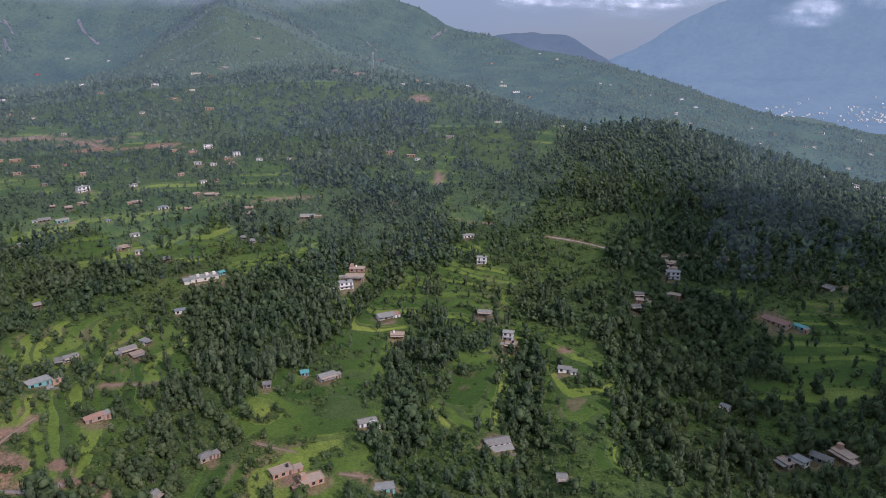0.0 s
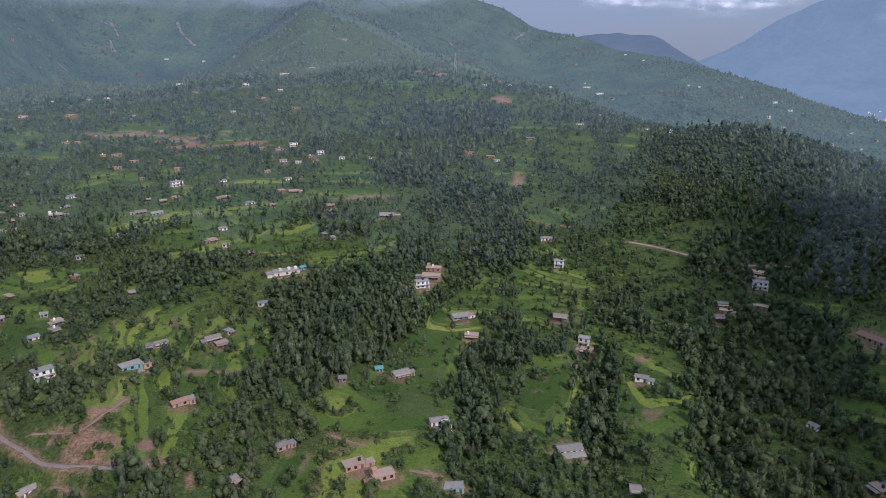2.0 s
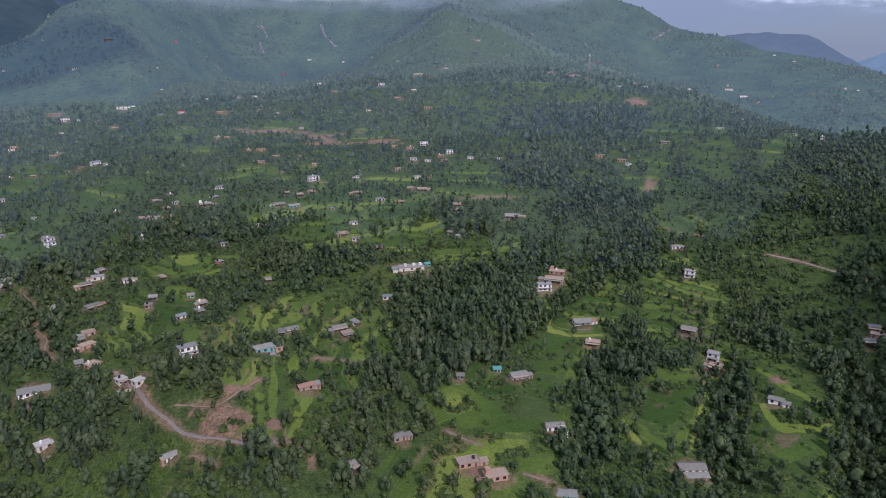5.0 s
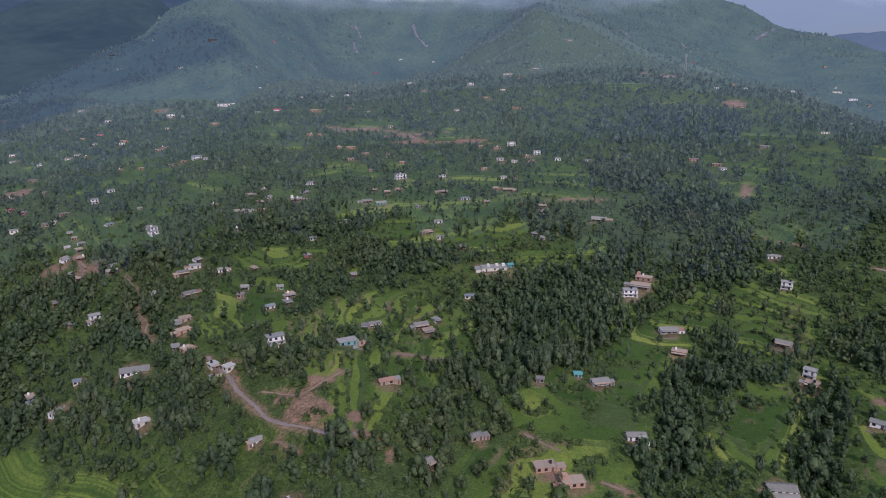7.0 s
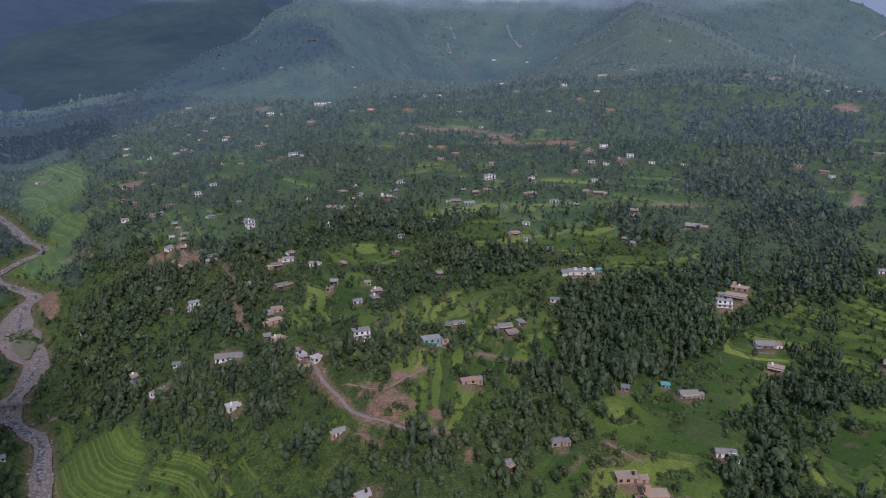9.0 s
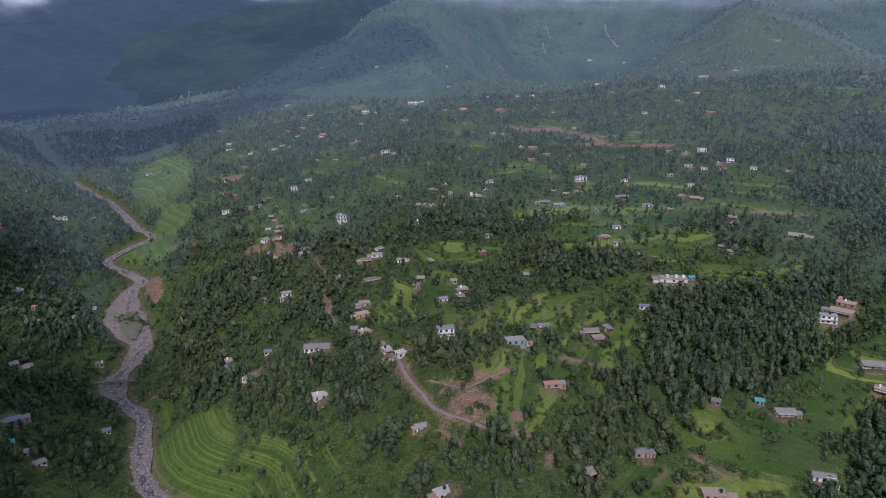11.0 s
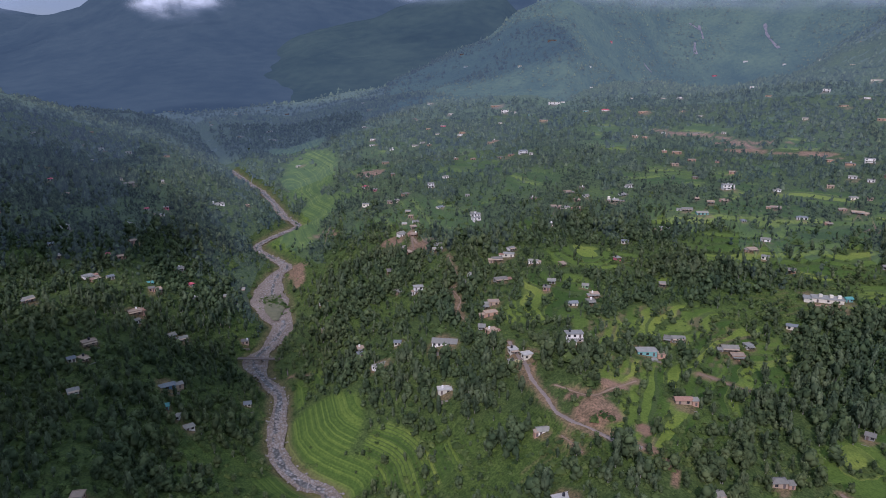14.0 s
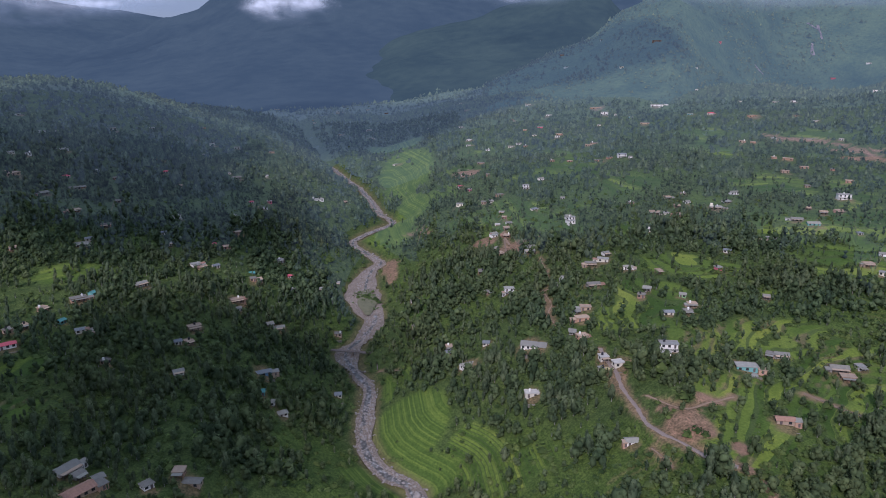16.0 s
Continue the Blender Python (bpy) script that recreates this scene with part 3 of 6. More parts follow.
site(-385, 295, 89, 3.7, "b")
site(-385, 334, 76, 3.4, "b")
site(-373, 270, 57, 3.5, "b")
site(-324, 256, 62, 5.7, "W")
site(-340, 252, 96, 3.4, "b")
site(-312, 290, 57, 3.4, "w")
site(-307, 279, 46, 3.4, "g")
site(-257, 253, 69, 6.8, "b")
site(-399, 232, 56, 4.3, "w")
site(-645, 266, 92, 10.9, "w")
site(-655, 300, 94, 3.5, "b")
site(-456, 188, 64, 3.4, "w")
site(-473, 208, 63, 3.4, "w")
site(-354, 207, 95, 3.8, "b")
site(-307, 201, 64, 3.4, "b")
site(-303, 198, 64, 3.4, "s")
site(-278, 194, 85, 8.1, "Wm")
site(-284, 210, 47, 3.4, "s")
site(-317, 137, 65, 3.4, "s")
site(-666, 12, 117, 11.2, "b")
site(-657, 50, 109, 5.1, "rr")
site(-634, 53, 104, 8.8, "g")
site(-621, 30, 118, 6.7, "g")
site(-693, 136, 70, 3.9, "rr")
site(-582, 46, 103, 8.9, "b")
site(-603, 80, 72, 3.8, "b")
site(-542, 62, 96, 5.8, "b")
site(-563, 115, 111, 5.3, "W")
site(-525, 97, 89, 3.4, "s")
site(-501, 95, 94, 3.4, "w")
site(-654, 139, 70, 3.4, "b")
site(-712, 199, 96, 4.7, "w")
site(-696, 202, 84, 9.0, "g")
site(-607, 188, 72, 3.5, "rr")
site(-598, 194, 65, 9.7, "w")
site(-615, 207, 65, 4.1, "r")
site(-556, 158, 97, 3.4, "W")
site(-521, 149, 99, 5.4, "b")
site(-498, 125, 88, 3.5, "rr")
site(-491, 132, 82, 4.6, "b")
site(-514, 47, 99, 4.7, "s")
site(-506, 42, 85, 7.8, "m")
site(-507, 3, 84, 3.8, "b")
site(-458, 102, 99, 5.7, "w")
site(-455, 105, 109, 4.6, "b")
site(-455, 114, 100, 3.9, "s")
site(-447, 135, 84, 3.4, "ts")
site(-435, 132, 77, 3.4, "b")
site(-435, 136, 85, 3.4, "b")
site(-487, 168, 98, 5.6, "w")
site(-464, 167, 99, 3.4, "rr")
site(-435, 159, 63, 4.2, "b")
site(-413, 114, 90, 7.3, "b")
site(-404, 112, 109, 3.4, "w")
site(-391, 132, 81, 6.4, "w")
site(-393, 127, 96, 4.1, "g")
site(-430, 64, 107, 5.3, "w")
site(-425, 37, 127, 3.8, "ts")
site(-421, 29, 95, 7.8, "b")
site(-417, 11, 130, 3.7, "b")
site(-396, 18, 125, 3.4, "ts")
site(-398, 1, 110, 3.5, "b")
site(-394, -5, 127, 6.0, "b")
site(-380, 25, 93, 4.6, "s")
site(-377, 31, 102, 4.0, "b")
site(-368, 78, 93, 6.4, "b")
site(-375, -7, 96, 7.5, "rr")
site(-353, 66, 90, 3.4, "s")
site(-352, 71, 111, 3.4, "b")
site(-322, 59, 85, 4.5, "m")
site(-343, 31, 121, 3.6, "b")
site(-328, 101, 83, 7.7, "blu")
site(-311, 94, 68, 3.4, "ts")
site(-304, 96, 60, 4.0, "m")
site(-296, 99, 86, 4.2, "h")
site(-260, 6, 119, 8.1, "m")
site(-255, 9, 118, 4.0, "g")
site(-250, 15, 107, 3.4, "m")
site(-239, 29, 108, 3.8, "hw")
site(-237, 44, 54, 6.4, "bm")
site(-243, 41, 60, 3.9, "b")
site(-244, 8, 113, 10.3, "bl")
site(-867, 118, 108, 8.3, "w")
site(-841, 62, 76, 3.4, "w")
site(-842, 48, 108, 6.7, "w")
site(-914, 32, 123, 4.6, "w")
site(-732, 56, 111, 9.1, "w")
site(-855, 223, 112, 4.5, "W")
site(-819, 195, 89, 3.6, "w")
site(-798, 201, 64, 7.8, "w")
site(-877, 213, 64, 3.4, "w")
site(-715, 28, 84, 4.5, "w")
site(-735, 139, 121, 4.8, "b")
site(-834, 288, 75, 5.8, "b")
site(-1506, 539, 64, 11.2, "w")
site(-1720, 704, 84, 15.9, "w")
site(-857, 580, 82, 5.4, "w")
site(-668, 547, 92, 5.0, "b")
site(-686, 551, 80, 5.8, "w")
site(-859, 706, 48, 8.3, "m")
site(-804, 631, 80, 5.3, "b")
site(-1040, 716, 79, 7.7, "w")
site(-716, 15, 125, 4.5, "c")
site(-811, 446, 103, 6.8, "w")
site(-692, 436, 99, 4.1, "w")
site(-943, 237, 74, 5.7, "b")
site(-884, 164, 115, 5.9, "w")
site(-847, 250, 72, 6.5, "m")
site(-664, 88, 75, 3.4, "b")
site(-683, 76, 123, 3.8, "w")
site(-710, 237, 78, 4.8, "c")

zone("field", -180, 318, 34, 28, 29)
zone("field", -162, 248, 18, 20, 33)
zone("grass", -131, 229, 26, 24, 30)
zone("field", -137, 302, 20, 23, 24)
zone("field", -68, 265, 18, 16, 14)
zone("field", -56, 284, 16, 13, 11)
zone("field", -47, 234, 25, 9, 11)
zone("field", -32, 412, 27, 44, 4)
zone("field", 23, 401, 22, 41, -3)
zone("field", 18, 305, 20, 19, -3)
zone("field", 11, 272, 21, 14, -2)
zone("field", 64, 306, 14, 16, -12)
zone("field", 69, 283, 16, 14, -14)
zone("field", 69, 237, 12, 12, -16)
zone("field", -44, 271, 13, 14, 9)
zone("grass", -2, 235, 20, 15, 1)
zone("field", 22, 472, 16, 11, -3)
zone("field", -201, 464, 38, 22, 23)
zone("field", -172, 467, 25, 23, 20)
zone("field", -227, 498, 31, 22, 25)
zone("field", -289, 484, 28, 18, 31)
zone("field", -96, 478, 16, 24, 11)
zone("field", -153, 599, 35, 19, 14)
zone("grass", -44, 662, 32, 26, 4)
zone("grass", 62, 731, 26, 65, -5)
zone("grass", 51, 839, 27, 20, -3)
zone("soil", -4, 654, 5, 31, 0)
zone("grass", 21, 551, 23, 20, -2)
zone("grass", 203, 360, 31, 14, -29)
zone("grass", 210, 338, 20, 12, -32)
zone("grass", 249, 448, 25, 9, -29)
zone("field", 159, 289, 20, 9, -29)
zone("grass", 135, 444, 12, 14, -17)
zone("grass", 164, 551, 19, 42, -17)
zone("soil", -29, 964, 15, 19, 2)
zone("soil", -134, 1054, 34, 6, 7)
zone("grass", -70, 1411, 48, 316, 3)
zone("field", -172, 989, 24, 16, 10)
zone("grass", -427, 786, 43, 20, 28)
zone("soil", -445, 751, 21, 4, 31)
zone("soil", -379, 750, 41, 4, 27)
zone("soil", -298, 756, 20, 4, 21)
zone("field", -31, 354, 12, 18, 5)
zone("field", -39, 309, 11, 24, 7)
zone("field", 10, 420, 14, 35, -1)
zone("soil", 61, 324, 5, 5, -11)
zone("grass", 44, 343, 8, 14, -7)
zone("soil", -152, 210, 12, 11, 36)
zone("soil", -134, 216, 4, 5, 32)
zone("grass", -129, 221, 16, 23, 30)
zone("field", -162, 263, 16, 9, 32)
zone("field", -134, 284, 17, 15, 25)
zone("field", -273, 349, 22, 14, 38)
zone("field", -265, 376, 15, 9, 35)
zone("field", -195, 312, 19, 21, 32)
zone("grass", -171, 183, 26, 15, 43)
zone("grass", -331, 231, 21, 22, 55)
zone("field", -378, 221, 15, 24, 60)
zone("grass", -364, 502, 25, 24, 36)
zone("field", -287, 487, 28, 29, 30)
zone("field", -207, 478, 34, 17, 23)
zone("field", -167, 456, 28, 22, 20)
zone("field", -232, 490, 27, 17, 25)
zone("field", -236, 624, 32, 20, 21)
zone("field", -361, 582, 33, 17, 32)
zone("field", -253, 306, 20, 28, 40)
zone("field", -237, 258, 15, 8, 43)
zone("field", -183, 328, 19, 21, 29)
zone("grass", -524, 727, 36, 16, 36)
zone("grass", -455, 776, 29, 15, 30)
zone("soil", -444, 751, 21, 4, 31)
zone("soil", -365, 726, 16, 6, 27)
zone("grass", -868, 1213, 48, 33, 36)
zone("grass", -135, 194, 18, 6, 35)
zone("rice", -272, 155, 21, 25, 60)
zone("rice", -241, 130, 24, 15, 62)
zone("rice", -312, 165, 4, 15, 62)
zone("rice", -752, 429, 35, 111, 60)
zone("rice", -604, 351, 17, 55, 60)
zone("rice", -555, 298, 23, 36, 62)
zone("rice", -904, 498, 42, 42, 61)
zone("grass", -256, 103, 23, 31, 68)
zone("grass", -509, 82, 17, 13, 81)
zone("field", -354, -2, 12, 9, 90)
zone("field", -317, -7, 10, 8, 91)
zone("grass", -176, 187, 24, 20, 43)
zone("grass", -206, 174, 15, 18, 50)
zone("field", -227, 163, 11, 17, 54)
zone("field", -284, 362, 23, 14, 38)
zone("field", -247, 299, 16, 25, 40)
zone("grass", -489, 262, 14, 35, 62)
zone("soil", -476, 255, 6, 28, 62)
zone("grass", -631, 259, 22, 10, 68)
zone("soil", -427, 311, 9, 12, 54)
zone("soil", -640, 437, 13, 17, 56)
zone("field", -465, 32, 23, 14, 86)
zone("grass", -393, 172, 9, 27, 66)
zone("soil", -111, 202, 2, 6, 29)
zone("soil", -117, 206, 3, 4, 30)
zone("soil", -125, 207, 4, 4, 31)
zone("soil", -163, 217, 11, 4, 37)
zone("soil", -161, 233, 7, 4, 35)
zone("wood", 244, 643, 127, 211, -21)
zone("wood", 284, 517, 55, 99, -29)
zone("wood", -17, 488, 24, 70, 2)
zone("wood", -45, 590, 43, 57, 4)
zone("wood", 92, 360, 22, 43, -14)
zone("wood", 93, 302, 11, 56, -17)
zone("wood", 40, 290, 7, 67, -8)
zone("wood", -16, 287, 6, 62, 3)
zone("wood", -106, 298, 18, 44, 20)
zone("wood", -90, 321, 18, 35, 16)
zone("wood", -107, 233, 8, 27, 25)
zone("wood", -96, 845, 96, 88, 6)
zone("wood", -87, 390, 24, 44, 13)
zone("wood", 144, 341, 28, 50, -23)
zone("wood", 106, 248, 24, 34, -23)
zone("wood", 191, 313, 25, 22, -31)
zone("wood", -203, 399, 33, 26, 27)
zone("wood", -139, 332, 9, 39, 23)
zone("wood", -145, 528, 18, 59, 15)
zone("wood", 111, 279, 35, 33, -22)
zone("wood", 147, 265, 33, 18, -29)
zone("wood", 152, 317, 37, 21, -26)
zone("wood", 113, 326, 18, 31, -19)
zone("wood", -78, 458, 23, 32, 10)
zone("wood", -78, 679, 56, 69, 7)
zone("wood", -1, 334, 9, 37, 0)
zone("wood", 67, 362, 19, 26, -11)
zone("wood", -31, 244, 9, 15, 7)
zone("wood", -174, 233, 15, 16, 37)
zone("wood", -306, 419, 51, 22, 36)
zone("wood", -296, 260, 17, 48, 49)
zone("wood", -237, 206, 17, 19, 49)
zone("wood", -380, 257, 46, 51, 56)
zone("wood", -140, 178, 13, 8, 38)
zone("wood", -358, 329, 32, 36, 47)
zone("wood", -119, 284, 16, 29, 23)
zone("wood", -119, 198, 13, 14, 31)
zone("wood", -138, 247, 6, 11, 29)
zone("wood", -123, 359, 19, 43, 19)
zone("wood", -363, 223, 22, 53, 58)
zone("wood", -296, 188, 16, 24, 58)
zone("wood", -256, 189, 17, 24, 53)
zone("wood", -297, 116, 15, 31, 69)
zone("wood", -268, 65, 30, 29, 76)
zone("wood", -319, 42, 28, 21, 82)
zone("wood", -449, 181, 24, 60, 68)
zone("wood", -589, 230, 31, 96, 69)
zone("wood", -686, 90, 111, 86, 83)
zone("wood", -352, 133, 20, 24, 69)
zone("wood", -352, 95, 34, 30, 75)
zone("wood", -285, 53, 39, 29, 79)
zone("wood", -286, 15, 31, 22, 87)
zone("wood", -390, 23, 43, 21, 87)
zone("wood", -400, 82, 41, 23, 78)
zone("wood", -531, 36, 52, 47, 86)
zone("wood", -512, 117, 51, 53, 77)
zone("wood", -385, 100, 55, 43, 75)
zone("wood", -313, 86, 32, 30, 75)
zone("wood", -360, 37, 49, 36, 84)
zone("wood", -264, 3, 29, 17, 89)
zone("wood", -252, 64, 14, 18, 76)
zone("wood", -507, 67, 83, 70, 82)
zone("wood", -507, 170, 36, 75, 72)
zone("wood", -717, 43, 61, 115, 87)
zone("wood", -736, 148, 71, 115, 79)
zone("wood", -221, 211, 16, 29, 46)
zone("wood", -189, 237, 15, 10, 39)
zone("wood", -121, 191, 10, 13, 32)
zone("wood", -103, 220, 9, 26, 25)
zone("wood", -177, 187, 14, 12, 43)
zone("wood", 145, 416, 48, 33, -19)
zone("wood", 194, 422, 31, 47, -25)
zone("wood", 270, 452, 39, 33, -31)
zone("wood", 107, 361, 38, 27, -17)
zone("wood", 139, 328, 34, 21, -23)
zone("wood", 177, 318, 28, 21, -29)
zone("wood", 187, 295, 24, 21, -32)
zone("wood", 235, 363, 11, 35, -33)

way(5, (-223, 233), (-214, 228), (-204, 224), (-192, 216), (-179, 210), (-167, 203), (-158, 201), (-148, 201), (-135, 201), (-127, 205))
way(1.6, (-156, 194), (-149, 192), (-142, 189))
way(1.8, (-350, 303), (-324, 287), (-308, 276), (-305, 267), (-285, 254), (-275, 242))
way(5, (74, 475), (87, 462), (102, 445), (117, 430), (134, 425), (163, 428), (183, 424))
way(4, (-95, 604), (-79, 595), (-59, 593), (-39, 578))
way(4, (-4, 556), (8, 545), (21, 533), (37, 518))
way(3, (-73, 247), (-64, 243), (-57, 241))
way(3, (-38, 228), (-28, 227))
way(3, (209, 401), (225, 394), (251, 385))
way(5, (-497, 758), (-461, 745), (-429, 759), (-380, 755), (-346, 731), (-322, 739), (-292, 750), (-239, 749))
way(3, (-179, 568), (-159, 585), (-132, 592), (-100, 592), (-78, 597))
way(4, (-530, 302), (-523, 307), (-510, 310))
way(4, (-458, 350), (-427, 330), (-396, 312))
way(1.8, (-308, 269), (-287, 258), (-277, 247), (-261, 239))
way(3, (-148, 280), (-134, 285), (-119, 293))
way(3, (-180, 217), (-163, 219), (-160, 231), (-158, 245))
zone("field", -188, 304, 30, 30, 31)
zone("field", -148, 271, 27, 22, 28)
zone("grass", -138, 206, 21, 22, 33)
zone("field", -60, 277, 20, 30, 12)
zone("grass", -168, 383, 24, 31, 23)
zone("grass", -170, 175, 23, 15, 44)
zone("field", -172, 489, 34, 44, 19)
zone("field", -154, 309, 29, 37, 26)
zone("field", -45, 345, 21, 28, 7)
zone("field", 16, 395, 22, 35, -2)
zone("field", 13, 280, 16, 29, -2)
zone("field", 62, 286, 18, 34, -12)
zone("grass", -49, 252, 26, 33, 11)
zone("grass", 54, 226, 17, 16, -13)
zone("field", -137, 223, 15, 24, 31)
zone("field", -215, 461, 39, 42, 25)
zone("field", 191, 327, 29, 33, -30)
zone("grass", 119, 270, 30, 18, -23)
way(3.6, (-467, 363), (-447, 345), (-425, 330), (-408, 317), (-384, 300))
way(1.4, (-333, 170), (-327, 174), (-321, 177))
zone("soil", -384, 308, 9, 15, 50)
SCARS = [((-826, 1683), (-786, 1623), (-740, 1583)), ((-314, 1692), (-298, 1683), (-281, 1658)), ((-31, 2053), (-14, 2111), (10, 2251)), ((-190, 1832), (-175, 1783), (-156, 1758)), ((-956, 1620), (-909, 1562)), ((-973, 1607), (-934, 1591), (-905, 1558)), ((-910, 1529), (-886, 1497)), ((-915, 1345), (-905, 1363)), ((-896, 1509), (-883, 1498))]

# ---- mesh helpers ----
def mesh_from(name, verts, faces, mat, smooth=False):
    """A mesh from arrays of points and of faces with equal corner counts (or a plain list of faces)."""
    me = bpy.data.meshes.new(name)
    verts = np.asarray(verts, np.float32)
    if isinstance(faces, np.ndarray):
        k = faces.shape[1]
        me.vertices.add(len(verts))
        me.vertices.foreach_set("co", verts.ravel())
        me.loops.add(faces.size)
        me.loops.foreach_set("vertex_index", faces.ravel().astype(np.int32))
        me.polygons.add(len(faces))
        me.polygons.foreach_set("loop_start", np.arange(0, faces.size, k, dtype=np.int32))
        me.polygons.foreach_set("loop_total", np.full(len(faces), k, np.int32))
        me.update(calc_edges=True)
    else:
        me.from_pydata(verts.tolist(), [], faces)
    me.materials.append(mat)
    if smooth:
        me.polygons.foreach_set("use_smooth", np.ones(len(me.polygons), bool))
    return me


class Form:
    """Collects boxes and prisms into one mesh."""
    def __init__(self):
        self.v, self.f = [], []

    def add(self, verts, faces):
        k = len(self.v)
        self.v += [tuple(p) for p in verts]
        self.f += [tuple(i + k for i in q) for q in faces]
        return self

    def box(self, x0, x1, y0, y1, z0, z1, inset=0.0):
        i = inset
        return self.add([(x0, y0, z0), (x1, y0, z0), (x1, y1, z0), (x0, y1, z0),
                         (x0 + i, y0 + i, z1), (x1 - i, y0 + i, z1), (x1 - i, y1 - i, z1), (x0 + i, y1 - i, z1)],
                        [(3, 2, 1, 0), (4, 5, 6, 7), (0, 1, 5, 4), (1, 2, 6, 5), (2, 3, 7, 6), (3, 0, 4, 7)])

    def tube(self, x, y, z0, z1, r0, r1, n=10):
        a = [2 * math.pi * k / n for k in range(n)]
        return self.add([(x + r0 * math.cos(t), y + r0 * math.sin(t), z0) for t in a]
                        + [(x + r1 * math.cos(t), y + r1 * math.sin(t), z1) for t in a],
                        [(k, (k + 1) % n, n + (k + 1) % n, n + k) for k in range(n)]
                        + [tuple(range(n - 1, -1, -1)), tuple(range(n, 2 * n))])

    def rod(self, p, q, r):
        """A thin square bar between two points."""
        p, q = Vector(p), Vector(q)
        d = (q - p).normalized()
        s = d.cross(Vector((0.3, 0.9, 0.2))).normalized() * r
        t = d.cross(s).normalized() * r
        ring = [s + t, s - t, -s - t, -s + t]
        return self.add([p + c for c in ring] + [q + c for c in ring],
                        [(0, 1, 5, 4), (1, 2, 6, 5), (2, 3, 7, 6), (3, 0, 4, 7), (3, 2, 1, 0), (4, 5, 6, 7)])

    def mesh(self, name, mat):
        return mesh_from(name, self.v, self.f, mat)


def part(name, form, mat, parent, label=""):
    """One mesh under a thing or under a part."""
    ob = new(name, form.mesh(name, mat) if isinstance(form, Form) else form)
    ob.parent = parent
    return tagged(ob, label) if label else ob


def smooth_line(points, step=4.0):
    """A rounded polyline, sampled evenly."""
    p = [Vector((*q, 0)) for q in points]
    p = [p[0] * 2 - p[1]] + p + [p[-1] * 2 - p[-2]]
    out = []
    for a, b, c, d in zip(p, p[1:], p[2:], p[3:]):
        n = max(1, int((c - b).length / step))
        for k in range(n):
            t = k / n
            out.append(0.5 * ((2 * b) + (c - a) * t + (2 * a - 5 * b + 4 * c - d) * t * t + (3 * b - a - 3 * c + d) * t ** 3))
    out.append(p[-2])
    return np.array([(v.x, v.y) for v in out])


def smoothstep(a, b, x):
    t = np.clip((x - a) / (b - a), 0, 1)
    return t * t * (3 - 2 * t)


# ---- land use ----
def cover(x, y):
    """The share of crop, rice, grass, soil and wood at each place."""
    ragged = fbm(x, y, 30, 51, 4) * 1.3 + 0.06
    out = {k: np.zeros(np.shape(x)) for k in ("field", "rice", "grass", "soil", "wood")}
    for kind, cx, cy, across, along, bearing in ZONES:
        reach = 1.6 * max(across, along)
        near = (np.abs(x - cx) < reach) & (np.abs(y - cy) < reach)
        if not np.any(near):
            continue
        c, s = math.cos(radians(bearing)), math.sin(radians(bearing))
        dx, dy = x[near] - cx, y[near] - cy
        q = np.hypot((dx * c + dy * s) / across, (-dx * s + dy * c) / along) + ragged[near] * (0.35 if kind == "rice" else 1.0)
        out[kind][near] = np.maximum(out[kind][near], smoothstep(1.15, 0.9, q))
    wild = fbm(x, y, 90, 77, 4)
    out["grass"] = np.maximum(out["grass"], 0.6 * smoothstep(0.07, 0.16, wild) * (1 - out["wood"]))
    strip = fbm(x, y, 55, 91, 3)
    out["field"] = np.maximum(out["field"], 0.85 * smoothstep(0.13 - 0.06 * smoothstep(520, 420, np.hypot(x, y)), 0.17 - 0.06 * smoothstep(520, 420, np.hypot(x, y)), strip) * (1 - out["wood"]) * smoothstep(1100, 800, np.hypot(x, y)) * (np.degrees(np.arctan2(-x, y)) < 61))
    for hx, hy, turn, w, _ in SITES:
        # the trodden yard before each house
        cx, cy = hx + (w * 0.3 + 1.5) * math.sin(radians(turn)), hy - (w * 0.3 + 1.5) * math.cos(radians(turn))
        near = (np.abs(x - cx) < w * 1.3) & (np.abs(y - cy) < w * 1.3)
        if np.any(near):
            q = np.hypot(x[near] - cx, y[near] - cy) / (w * 0.5 + 0.8) + 1.5 * ragged[near]
            out["soil"][near] = np.maximum(out["soil"][near], 0.6 * smoothstep(1.1, 0.8, q))
    for width, points in ROADS:
        # bare cut banks along the upper roads
        p = np.asarray(points, float)
        if np.hypot(p[:, 0], p[:, 1]).min() > 560:
            near = (x > p[:, 0].min() - 20) & (x < p[:, 0].max() + 20) & (y > p[:, 1].min() - 20) & (y < p[:, 1].max() + 20)
            if np.any(near):
                out["soil"][near] = np.maximum(out["soil"][near], smoothstep(3.5, 1.5, to_line(x[near], y[near], points)[0] + 14 * ragged[near]))
    river, along = to_line(x, y, RIVER)
    bed = smoothstep(9, 5, river - river_widening(along))
    for k in ("field", "grass", "wood"):
        out[k] = out[k] * (1 - bed)
    out["bed"] = bed
    return out


STEPS = {}   # the last terraces worked out: step number with its fraction, and how marked they are


